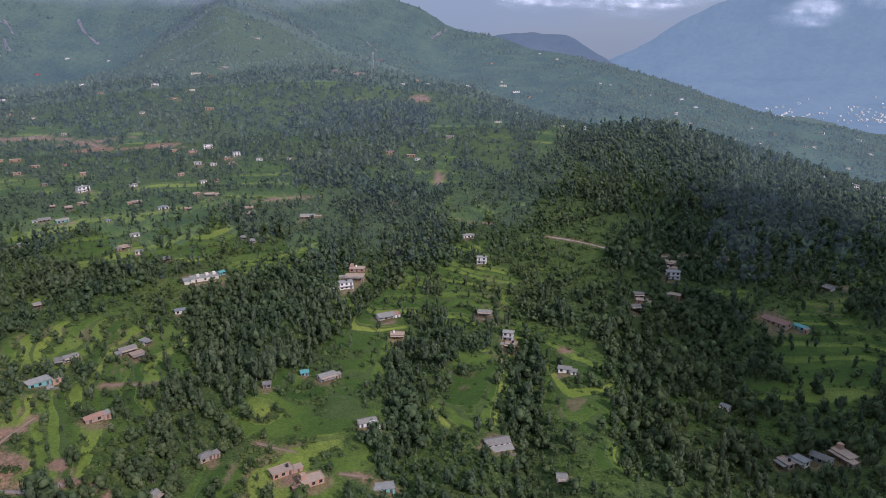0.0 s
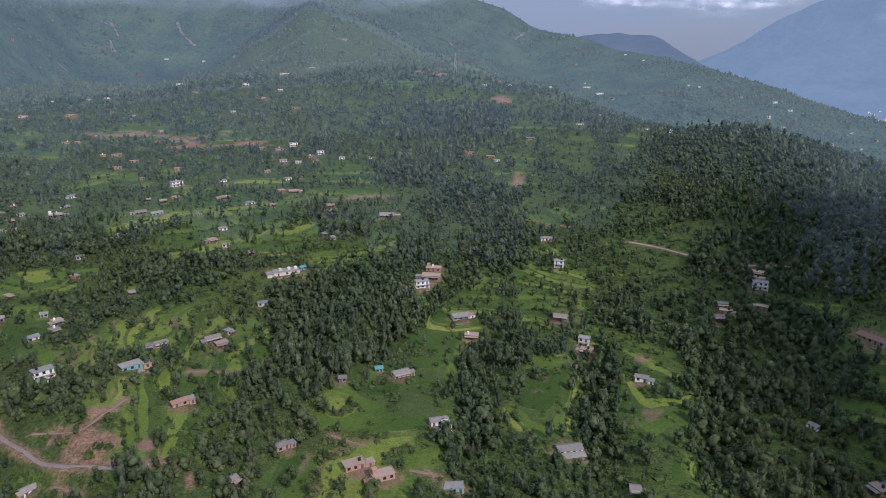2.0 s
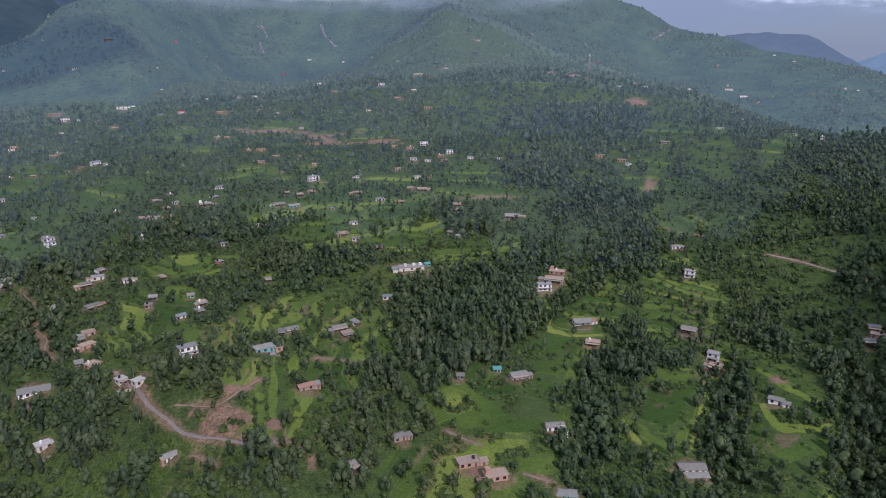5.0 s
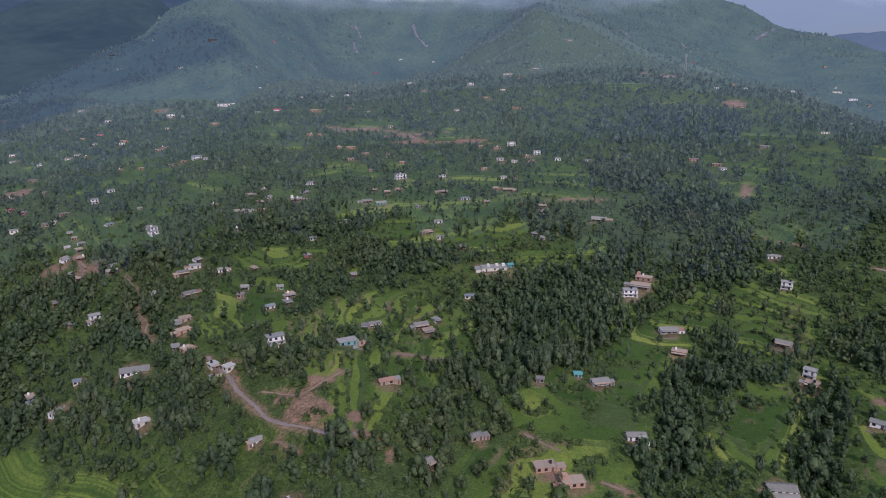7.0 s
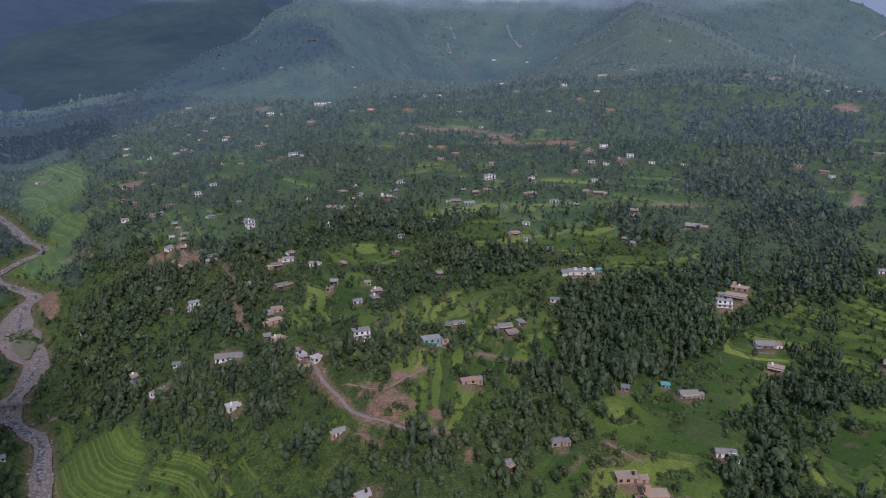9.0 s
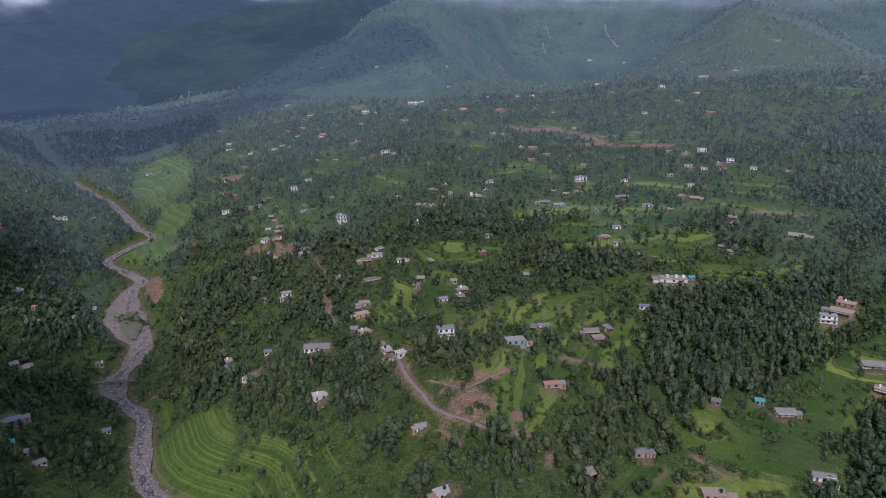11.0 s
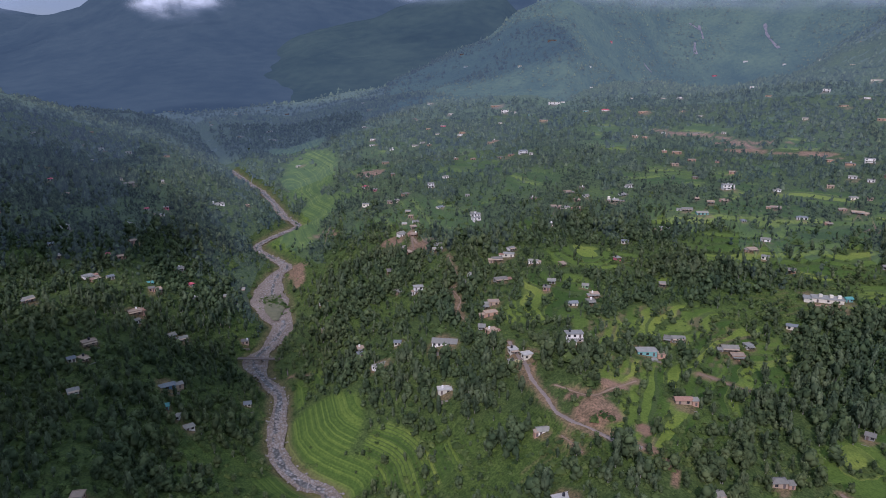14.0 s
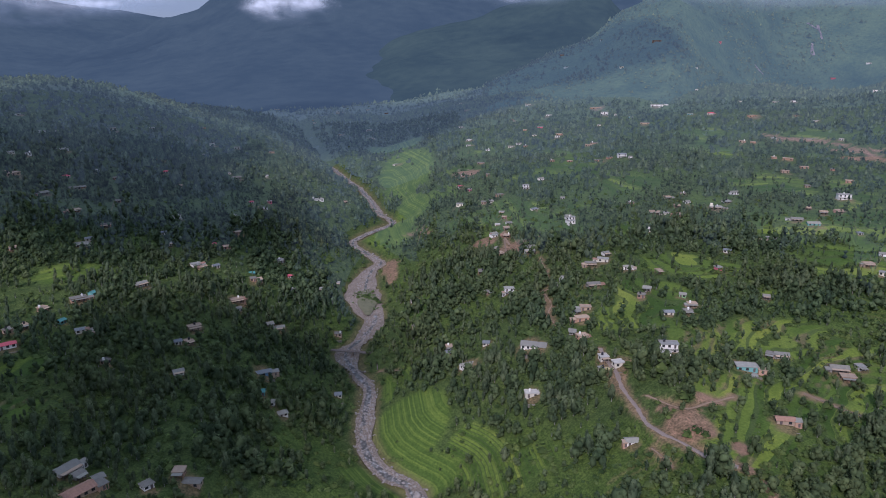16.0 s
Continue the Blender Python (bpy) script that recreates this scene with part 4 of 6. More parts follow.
def terraces(x, y, z, use):
    """Steps in the slope where it is farmed: the height, how much of a place is riser, and the number of the step."""
    r = np.hypot(x, y)
    warp = fbm(x, y, 40, 61, 3) * 1.2 + fbm(x, y, 9, 66, 2) * 0.25
    warp = np.where(use["rice"] > 0.4, warp * 0.35, warp)
    step = np.where(use["rice"] > 0.4, 0.36, np.where(r > 700, 1.6, np.where(r > 480, 1.2, 0.8)))
    level = z / step + warp
    n = np.floor(level)
    f = level - n
    g = 0.22 * f + 0.78 * smoothstep(0.66, 1.0, f)
    amount = np.clip(np.maximum.reduce([use["field"], use["rice"], 0.5 * use["grass"]]) + 0.15, 0, 1) * (1 - use["bed"]) * (1 - 0.7 * use["wood"])
    amount = amount * smoothstep(1300, 1000, r) * (1 - 0.82 * use["rice"])
    riser = smoothstep(0.62, 0.72, f) * amount
    STEPS["level"], STEPS["amount"] = level, amount
    z = z + (g - f) * step * amount
    for width, points, heights in TRACKS:
        lo, hi = np.min(points, 0) - 12, np.max(points, 0) + 12
        near = (x > lo[0]) & (x < hi[0]) & (y > lo[1]) & (y < hi[1])
        if np.any(near):
            d, along = to_line(x[near], y[near], points)
            w = smoothstep(width * 0.5 + 3.5, width * 0.5, d)
            z[near] = z[near] * (1 - w) + np.interp(along, np.linspace(0, 1, len(heights)), heights) * w
    return z, riser, n


TRACKS = []


def ground_at(x, y):
    x, y = np.atleast_1d(np.asarray(x, float)), np.atleast_1d(np.asarray(y, float))
    z, _, _ = terraces(x, y, land(x, y), cover(x, y))
    return z


def stand_at(x, y):
    """The height of whatever ground lies there, hill side or mountain side."""
    return float(max(ground_at(x, y)[0], massif(np.array([x]), np.array([y]))[0]))


# roads lie in a bench of their own
for width, points in ROADS:
    line = smooth_line(points, 9)
    level = land(line[:, 0], line[:, 1])
    for k in range(3):
        level[1:-1] = (level[:-2] + level[1:-1] + level[2:]) / 3
    TRACKS.append((width, line, level))


# ---- ground: one sheet out to the horizon ----
def build_ground():
    bearings = np.concatenate([np.arange(-62, -38, 4.0), np.arange(-38, 97, 0.33), np.arange(97, 298, 5.0)])
    reach = [0.05, 60, 110, 150, 180]
    while reach[-1] < 1300:
        reach.append(max(reach[-1], 190) * 1.0066 + (5 if reach[-1] < 185 else 0))
    while reach[-1] < 4900:
        reach.append(reach[-1] * 1.03)
    reach = np.array(reach)
    a, r = np.meshgrid(np.radians(bearings), reach)
    x, y = (-r * np.sin(a)).ravel(), (r * np.cos(a)).ravel()
    use = cover(x, y)
    z, riser, n = terraces(x, y, land(x, y), use)
    rows, cols = a.shape
    i, j = np.meshgrid(np.arange(rows - 1), np.arange(cols), indexing="ij")
    k = (j + 1) % cols
    faces = np.stack([i * cols + j, (i + 1) * cols + j, (i + 1) * cols + k, i * cols + k], -1).reshape(-1, 4)[:, ::-1]
    me = mesh_from("ground", np.stack([x, y, z], 1), faces, GROUND, True)
    plot = value_noise(x + n * 37, y - n * 53, 24, 5)
    yard = np.zeros(len(x))
    for hx, hy, _, w, _ in SITES:
        near = (np.abs(x - hx) < 2.5 * w) & (np.abs(y - hy) < 2.5 * w)
        if np.any(near):
            d = np.hypot(x[near] - hx, y[near] - hy) / w + fbm(x[near], y[near], 7, 13, 2) * 0.9
            yard[near] = np.maximum(yard[near], 0.6 * smoothstep(0.85, 0.5, d))
    for width, points, _ in TRACKS:
        lo, hi = np.min(points, 0) - 12, np.max(points, 0) + 12
        near = (x > lo[0]) & (x < hi[0]) & (y > lo[1]) & (y < hi[1])
        if np.any(near):
            d = to_line(x[near], y[near], points)[0] + fbm(x[near], y[near], 8, 15, 2) * 5
            yard[near] = np.maximum(yard[near], 0.8 * smoothstep(width * 0.5 + 1.6, width * 0.5 - 0.4, d))
    bank = use["soil"] + 0.4 * riser * (value_noise(x, y, 30, 88) > 0.78)
    layers = {"crop": np.maximum(use["field"], use["rice"]), "grass": use["grass"],
              "riser": riser * 0.9 * (1 - 0.35 * use["rice"]), "soil": np.clip(np.maximum(bank, yard) + 0.4 * use["bed"], 0, 1),
              "tone": np.where(use["rice"] > 0.4, 0.3 + 0.25 * plot, 0.1 + 0.75 * plot + 0.15 * lattice(7, n, n * 0))}
    layers["level"], layers["terraced"] = STEPS["level"], STEPS["amount"] * np.maximum(layers["crop"], 0.6 * layers["grass"]) * (1 - 0.86 * use["rice"])
    for key, values in layers.items():
        me.attributes.new(key, "FLOAT", "POINT").data.foreach_set("value", np.asarray(values, np.float32))
    return tagged(new("ground", me), "green terraced hillside with crops, scrub and bare earth", "ground", kind="structure")


build_ground()


def slope_edge(x, y, start):
    """How far out a belt with painted haze begins: an uneven line."""
    a = np.degrees(np.arctan2(-x, y))
    return start + 300 * fbm(a * 10, a * 0, 60, 121, 5) + 90 * fbm(a * 10, a * 0 + 9, 4, 131, 2)


def build_upper_slope(start, end, mat, lift, steps):
    bearings = np.radians(np.arange(-42, 98, 0.42))
    s, a = np.meshgrid(np.linspace(0, 1, steps), bearings, indexing="ij")
    inner = slope_edge(-np.sin(a), np.cos(a), start)
    r = inner + s ** 1.4 * (end - inner)
    x, y = (-r * np.sin(a)).ravel(), (r * np.cos(a)).ravel()
    use = cover(x, y)
    z, riser, n = terraces(x, y, land(x, y), use)
    z = z + lift + 1.2 * s.ravel() - (lift + 0.5) * (s.ravel() < 0.001) - 4 * smoothstep(15, 10, to_line(x, y, RIVER)[0]) * smoothstep(1000, 960, np.hypot(x, y))
    rows, cols = a.shape
    i, j = np.meshgrid(np.arange(rows - 1), np.arange(cols - 1), indexing="ij")
    faces = np.stack([i * cols + j, (i + 1) * cols + j, (i + 1) * cols + j + 1, i * cols + j + 1], -1).reshape(-1, 4)[:, ::-1]
    me = mesh_from("hazed_upper_slope", np.stack([x, y, z], 1), faces, mat, True)
    layers = {"crop": np.maximum(use["field"], use["rice"]), "grass": use["grass"], "riser": riser, "soil": np.clip(use["soil"] + 0.4 * use["bed"] * (np.hypot(x, y) < 950), 0, 1),
              "tone": 0.1 + 0.7 * value_noise(x + n * 37, y - n * 53, 24, 5)}
    layers["level"], layers["terraced"] = STEPS["level"], STEPS["amount"] * np.maximum(layers["crop"], 0.6 * layers["grass"]) * (1 - 0.86 * use["rice"])
    for key, values in layers.items():
        me.attributes.new(key, "FLOAT", "POINT").data.foreach_set("value", np.asarray(values, np.float32))
    return tagged(new("backdrop_upper_slope", me), "terraced upper slope of the hill with haze painted on", "hillside", kind="structure")


# each belt farther out has stronger haze painted into its ground
build_upper_slope(545, 820, HAZE_MIDDLE_GROUND, 0.25, 60)
build_upper_slope(700, 1010, HAZE_UPPER_GROUND, 0.5, 60)
build_upper_slope(880, 1420, HAZE_FAR_GROUND, 0.9, 60)
build_upper_slope(1130, 4850, HAZE_SPUR_GROUND, 1.3, 90)


def build_mountain_side():
    bearings, reach = np.radians(np.arange(-47, 58, 0.35)), np.concatenate([np.arange(1041, 2340, 10.0), np.arange(2340, 2900, 60)])
    a, r = np.meshgrid(bearings, reach)
    x, y = (-r * np.sin(a)).ravel(), (r * np.cos(a)).ravel()
    z = massif(x, y)
    rows, cols = a.shape
    i, j = np.meshgrid(np.arange(rows - 1), np.arange(cols - 1), indexing="ij")
    faces = np.stack([i * cols + j, (i + 1) * cols + j, (i + 1) * cols + j + 1, i * cols + j + 1], -1).reshape(-1, 4)[:, ::-1]
    me = mesh_from("hazed_mountain_side", np.stack([x, y, z], 1), faces, HAZE_SIDE, True)
    return tagged(new("backdrop_mountain_side", me), "wooded mountain side with painted haze, rising behind the village", "mountain", kind="structure")


build_mountain_side()


RANGES = {}


def far_range(name, mat, label, distance, depth, foot, seed, bend, power, *crest):
    """A distant range: its crest is given by bearings and degrees above the lookout."""
    first, last = crest[0][0], crest[-1][0]
    bearings = np.arange(first, last + 0.01, 0.25)
    s = np.concatenate([np.linspace(0, 1, 48), [1.15, 1.4]])

    def height(a, t):
        top = EYE_Z + distance * np.tan(np.radians(np.interp(a, [c[0] for c in crest], [c[1] for c in crest])))
        r = distance - depth * (1 - t)
        x, y = -r * np.sin(np.radians(a)), r * np.cos(np.radians(a))
        up = np.clip(t, 0, 1)
        z = foot + (top - foot) * ((1 - bend) * up + bend * up ** power)
        z = z + (0.8 - 2 * np.abs(fbm(x, y, 700, seed, 5))) * 300 * up ** power * (1 - up) + fbm(x, y, 90, seed + 3, 3) * 22 * up
        return x, y, np.where(t > 1, foot + (top - foot) * (1 - (t - 1) * 1.6), z)

    RANGES[name] = height
    a, t = np.meshgrid(bearings, s)
    x, y, z = height(a, t)
    rows, cols = a.shape
    i, j = np.meshgrid(np.arange(rows - 1), np.arange(cols - 1), indexing="ij")
    faces = np.stack([i * cols + j, (i + 1) * cols + j, (i + 1) * cols + j + 1, i * cols + j + 1], -1).reshape(-1, 4)[:, ::-1]
    me = mesh_from(name, np.stack([x.ravel(), y.ravel(), z.ravel()], 1), faces, mat, True)
    return tagged(new(name, me), label, "mountain", kind="structure")


far_range("backdrop_valley_ridge", HAZE_RANGE, "dark ridge with painted haze, closing the side valley", 2500, 1200, 40, 71, 0.4, 3,
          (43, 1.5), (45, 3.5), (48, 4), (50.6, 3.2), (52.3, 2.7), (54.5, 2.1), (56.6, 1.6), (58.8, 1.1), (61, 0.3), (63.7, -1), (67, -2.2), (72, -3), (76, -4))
far_range("backdrop_cloud_mountain", HAZE_WEST, "mountain under low cloud, blue-grey with painted haze", 3600, 2250, 40, 83, 0.6, 3,
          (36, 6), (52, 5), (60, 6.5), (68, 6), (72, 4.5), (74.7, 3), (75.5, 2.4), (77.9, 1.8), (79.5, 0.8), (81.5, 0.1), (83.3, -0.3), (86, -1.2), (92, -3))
far_range("backdrop_west_mountain", HAZE_WEST, "western mountain, pale blue with painted haze", 4500, 2500, 20, 95, 0.6, 3,
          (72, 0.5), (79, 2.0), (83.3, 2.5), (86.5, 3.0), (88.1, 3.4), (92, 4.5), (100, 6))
far_range("backdrop_table_hill", HAZE_TABLE, "flat-topped hill behind the ridge, haze painted on", 3000, 900, -90, 101, 0.3, 2,
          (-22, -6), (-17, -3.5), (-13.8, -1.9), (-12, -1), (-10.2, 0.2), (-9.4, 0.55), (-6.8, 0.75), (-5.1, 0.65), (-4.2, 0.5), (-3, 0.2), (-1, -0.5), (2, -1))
far_range("backdrop_east_mountain", HAZE_EAST, "mountain across the great valley, pale blue with painted haze", 4700, 3300, -112, 113, 1.0, 6,
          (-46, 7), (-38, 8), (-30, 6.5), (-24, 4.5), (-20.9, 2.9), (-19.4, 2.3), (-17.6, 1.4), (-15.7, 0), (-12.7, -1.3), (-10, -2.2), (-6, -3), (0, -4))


# ---- the town far down the great valley ----
def town_block(x, y, z, turn, w, d, h, mat):
    root = new("town_building")
    root.matrix_world = pose(x, y, z, 0, 0, turn)
    tagged(root, "small pale building of a distant valley town", "building", "buildings of the valley town")
    part("wall", Form().box(-w / 2, w / 2, -d / 2, d / 2, -6, h), mat, root)
    part("roof", Form().box(-w / 2 - 0.4, w / 2 + 0.4, -d / 2 - 0.4, d / 2 + 0.4, h, h + 0.3), WHITE, root)


town = random.Random(12)
for k in range(130):
    bearing = town.choice((town.gauss(-25.5, 1.0), town.uniform(-33, -24), town.gauss(-31, 0.8)))
    away = 3180 + town.gauss(0, 130) - 25 * (bearing + 25)
    x, y, z = RANGES["backdrop_east_mountain"](np.array(bearing), np.array(1 - (4700 - away) / 3300))
    town_block(float(x), float(y), float(z), town.uniform(0, 90), town.uniform(4, 10), town.uniform(4, 9), town.uniform(3, 6), town.choice((WHITE, WHITE, CREAM)))


# ---- river ----
def ribbon(points, widths, lift, columns, height):
    """A strip draped along a line."""
    p = np.asarray(points)
    d = np.gradient(p, axis=0)
    d = d / np.maximum(np.hypot(d[:, 0], d[:, 1]), 1e-6)[:, None]
    side = np.stack([-d[:, 1], d[:, 0]], 1)
    u = np.linspace(-0.5, 0.5, columns)
    x = p[:, 0, None] + side[:, 0, None] * u * np.asarray(widths)[:, None]
    y = p[:, 1, None] + side[:, 1, None] * u * np.asarray(widths)[:, None]
    z = height(x.ravel(), y.ravel()).reshape(x.shape) + lift
    rows, cols = x.shape
    i, j = np.meshgrid(np.arange(rows - 1), np.arange(cols - 1), indexing="ij")
    faces = np.stack([i * cols + j, i * cols + j + 1, (i + 1) * cols + j + 1, (i + 1) * cols + j], -1).reshape(-1, 4)
    return np.stack([x.ravel(), y.ravel(), z.ravel()], 1), faces[:, ::-1]


rng = np.random.default_rng(4)
course = smooth_line(RIVER[3:-2], 4)
where = to_line(course[:, 0], course[:, 1], RIVER)[1]
half = 3.5 + river_widening(where)


def bed_height(x, y):
    return river_level(x, y) + fbm(x, y, 6, 21, 3) * 1.0


v, f = ribbon(course, 2 * half + 1.5 + fbm(course[:, 0], course[:, 1], 14, 5, 4) * 11, 0.05, 16, bed_height)
tagged(new("river_bed", mesh_from("river_bed", v, f, GRAVEL, True)), "grey gravel and boulder bed of a mountain stream", "river bed", kind="structure")

swing = fbm(course[:, 0], course[:, 1], 60, 29, 2) * 1.1
d = np.gradient(course, axis=0)
d = d / np.hypot(d[:, 0], d[:, 1])[:, None]
thread = course + np.stack([-d[:, 1], d[:, 0]], 1) * (swing * half)[:, None]
v, f = ribbon(thread, 1.6 + 2.2 * value_noise(course[:, 0], course[:, 1], 14, 8), 0.22, 6,
              lambda x, y: river_level(x, y) + fbm(x, y, 3, 23, 2) * 0.3)
tagged(new("water", mesh_from("water", v, f, WATER, True)), "shallow white-flecked stream winding through stones", "stream", kind="structure")


def stone_shape(seed):
    """A rough boulder of radius one."""
    g = np.random.default_rng(seed)
    t = (1 + 5 ** 0.5) / 2
    p = np.array([(-1, t, 0), (1, t, 0), (-1, -t, 0), (1, -t, 0), (0, -1, t), (0, 1, t), (0, -1, -t), (0, 1, -t), (t, 0, -1), (t, 0, 1), (-t, 0, -1), (-t, 0, 1)]) / 1.9
    p = p * g.uniform(0.75, 1.2, (12, 1)) * np.array([1, g.uniform(0.6, 1), g.uniform(0.5, 0.75)])
    q = np.array([(0, 11, 5), (0, 5, 1), (0, 1, 7), (0, 7, 10), (0, 10, 11), (1, 5, 9), (5, 11, 4), (11, 10, 2), (10, 7, 6), (7, 1, 8),
                  (3, 9, 4), (3, 4, 2), (3, 2, 6), (3, 6, 8), (3, 8, 9), (4, 9, 5), (2, 4, 11), (6, 2, 10), (8, 6, 7), (9, 8, 1)])
    return p, q


def scatter(shapes, which, x, y, z, size, spin, tall=None):
    """Copies of small shapes joined into one set of points and faces."""
    verts, faces, start = [], [], 0
    for k, (p, q) in enumerate(shapes):
        m = which == k
        if not np.any(m):
            continue
        c, s = np.cos(spin[m])[:, None], np.sin(spin[m])[:, None]
        sz = size[m][:, None]
        h = sz if tall is None else tall[m][:, None]
        px = (p[None, :, 0] * c - p[None, :, 1] * s) * sz + x[m][:, None]
        py = (p[None, :, 0] * s + p[None, :, 1] * c) * sz + y[m][:, None]
        pz = p[None, :, 2] * h + z[m][:, None]
        verts.append(np.stack([px, py, pz], -1).reshape(-1, 3))
        n = int(m.sum())
        faces.append((q[None] + (np.arange(n) * len(p))[:, None, None] + start).reshape(-1, q.shape[1]))
        start += n * len(p)
    return np.concatenate(verts), np.concatenate(faces)


pick = rng.integers(0, len(course) - 1, 7600)
pick = pick[rng.random(len(pick)) < np.clip(420 / np.hypot(course[pick, 0], course[pick, 1]), 0, 1) ** 1.5]
off = rng.normal(0, 0.55, len(pick)) * half[pick]
sx = course[pick, 0] - d[pick, 1] * off + rng.uniform(-2, 2, len(pick))
sy = course[pick, 1] + d[pick, 0] * off + rng.uniform(-2, 2, len(pick))
size = 0.16 + rng.gamma(1.1, 0.2, len(pick))
v, f = scatter([stone_shape(k) for k in range(5)], rng.integers(0, 5, len(pick)), sx, sy, bed_height(sx, sy) + 0.22 * size, size, rng.uniform(0, 6.3, len(pick)))
tagged(new("river_stones", mesh_from("river_stones", v, f, STONE)), "pale grey boulders strewn along the stream", "boulders", kind="stuff")


BAR = (-440, 217)


def gravel_bar(x, y, across, along, bearing, seed):
    """A low grassy island of gravel between two arms of the stream."""
    n = 28
    verts, faces = [(0, 0, 0.7)], []
    for ring, (out, z) in enumerate(((0.5, 0.65), (0.82, 0.5), (1.0, -0.3))):
        for k in range(n):
            t = 2 * math.pi * k / n
            u = out * (1 + 1.1 * float(fbm(np.array(math.cos(t) * 20), np.array(math.sin(t) * 20), 14, seed, 3)))
            verts.append((across * u * math.cos(t), along * u * math.sin(t), z))
            if ring:
                a, b = 1 + (ring - 1) * n + k, 1 + (ring - 1) * n + (k + 1) % n
                faces.append((a, a + n, b + n, b))
    mesh = mesh_from("gravel_bar", verts, faces + [tuple(range(1, n + 1))], BAR_GRASS, True)
    ob = new("gravel_bar", mesh)
    ob.matrix_world = pose(x, y, float(river_level(x, y)) + 0.35, 0, 0, bearing)
    return tagged(ob, "grassy gravel island between the arms of the stream", "gravel bar", kind="structure")


gravel_bar(*BAR, 7.6, 26, 66, 4)


# ---- roads and paths ----
for width, points, level in TRACKS:
    line = smooth_line([tuple(q) for q in points], 2.0)
    along = to_line(line[:, 0], line[:, 1], points)[1]
    bed = np.interp(along, np.linspace(0, 1, len(level)), level)
    wide = width * 0.5 * (0.6 + 0.8 * value_noise(line[:, 0], line[:, 1], 6, 44))
    v, f = ribbon(line, wide, 0.0, 5, lambda x, y: x * 0)
    v = v.reshape(len(line), 5, 3)
    v[:, :, 2] = (bed + 0.14)[:, None] + fbm(v[:, :, 0], v[:, :, 1], 2.5, 3, 2) * 0.15
    v[:, (0, 4), 2] -= 0.25
    v[:, (0, 4), :2] += rng.uniform(-0.35, 0.35, (len(line), 2, 2))
    name = "road" if width > 3.5 else "path"
    tagged(new(name, mesh_from(name, v.reshape(-1, 3), f, ROADWAY if width > 4.5 else TRACK, True)),
           "dusty unpaved hill road" if width > 3.5 else "narrow dirt footpath between terraces", name, kind="structure")


# ---- houses ----
KINDS = {
    # walls, roof, shape, storeys, label
    "w": (WHITE, CONCRETE, "flat", 1, "whitewashed single-storey village house with a flat concrete roof"),
    "W": (WHITE, CONCRETE, "flat", 2, "white two-storey village house with a flat concrete roof"),
    "W2": (WHITE, CONCRETE, "flat", 2, "large white two-storey house with a grey terrace roof"),
    "Wb": (WHITE, TIN_BLUE, "gable", 2, "white two-storey house with a blue tin roof"),
    "Wm": (WHITE, TIN, "gable", 1, "white house with a long pale tin roof"),
    "b": (BRICK, MUD, "flat", 1, "brown brick village house with an earthen flat roof"),
    "bm": (MUD, SLATE, "hip", 1, "mud-plastered house with a grey slate roof and earth yard"),
    "bl": (MUD, TIN_RUST, "gable", 1, "long mud-walled house with a rusty brown roof"),
    "c": (CREAM, PALE_ROOF, "flat", 1, "pale concrete roadside building with a flat roof"),
    "g": (CONCRETE, SLATE, "gable", 1, "small grey stone house with a slate roof"),
    "gr": (GREENW, TIN, "gable", 1, "small green-painted house with a tin roof"),
    "m": (WHITE, TIN, "gable", 1, "small house under a pale grey tin roof"),
    "h": (WHITE, TIN, "hip", 1, "white house with a hipped grey tin roof"),
    "hw": (WHITE, SLATE, "hip", 1, "white cottage with a weathered grey hipped roof"),
    "hs": (WHITE, TIN_BLUE, "hip", 1, "white house with a hipped blue-grey tin roof"),
    "s": (CREAM, TIN_BLUE, "gable", 1, "small house with a blue tin roof"),
    "blu": (BLUE, TIN_BLUE, "gable", 1, "blue-painted house with a patched tin roof"),
    "r": (PINK, CONCRETE, "flat", 1, "small pink-painted house with a flat roof"),
    "rr": (WHITE, TIN_RED, "hip", 1, "white house with a bright red hipped roof"),
    "t": (TEAL, CONCRETE, "flat", 1, "teal-painted house with a flat grey concrete roof"),
    "tl": (TEAL, TIN, "gable", 1, "long teal-walled shed with a tin roof"),
    "ts": (TEAL, TIN_TEAL, "gable", 1, "small teal tin-roofed shed"),
    "ruin": (BRICK, MUD, "flat", 1, "long weathered earthen house with a crumbling roof"),
    "school": (CREAM, CONCRETE, "flat", 1, "long cream school building with a flat roof and stair towers"),
    "main": (WHITE, SLATE, "gable", 1, "white farmhouse with a dark slate roof and a tin veranda"),
    "L": (WHITE, SLATE, "gable", 1, "white L-shaped farmhouse with dark roofs round a yard"),
}


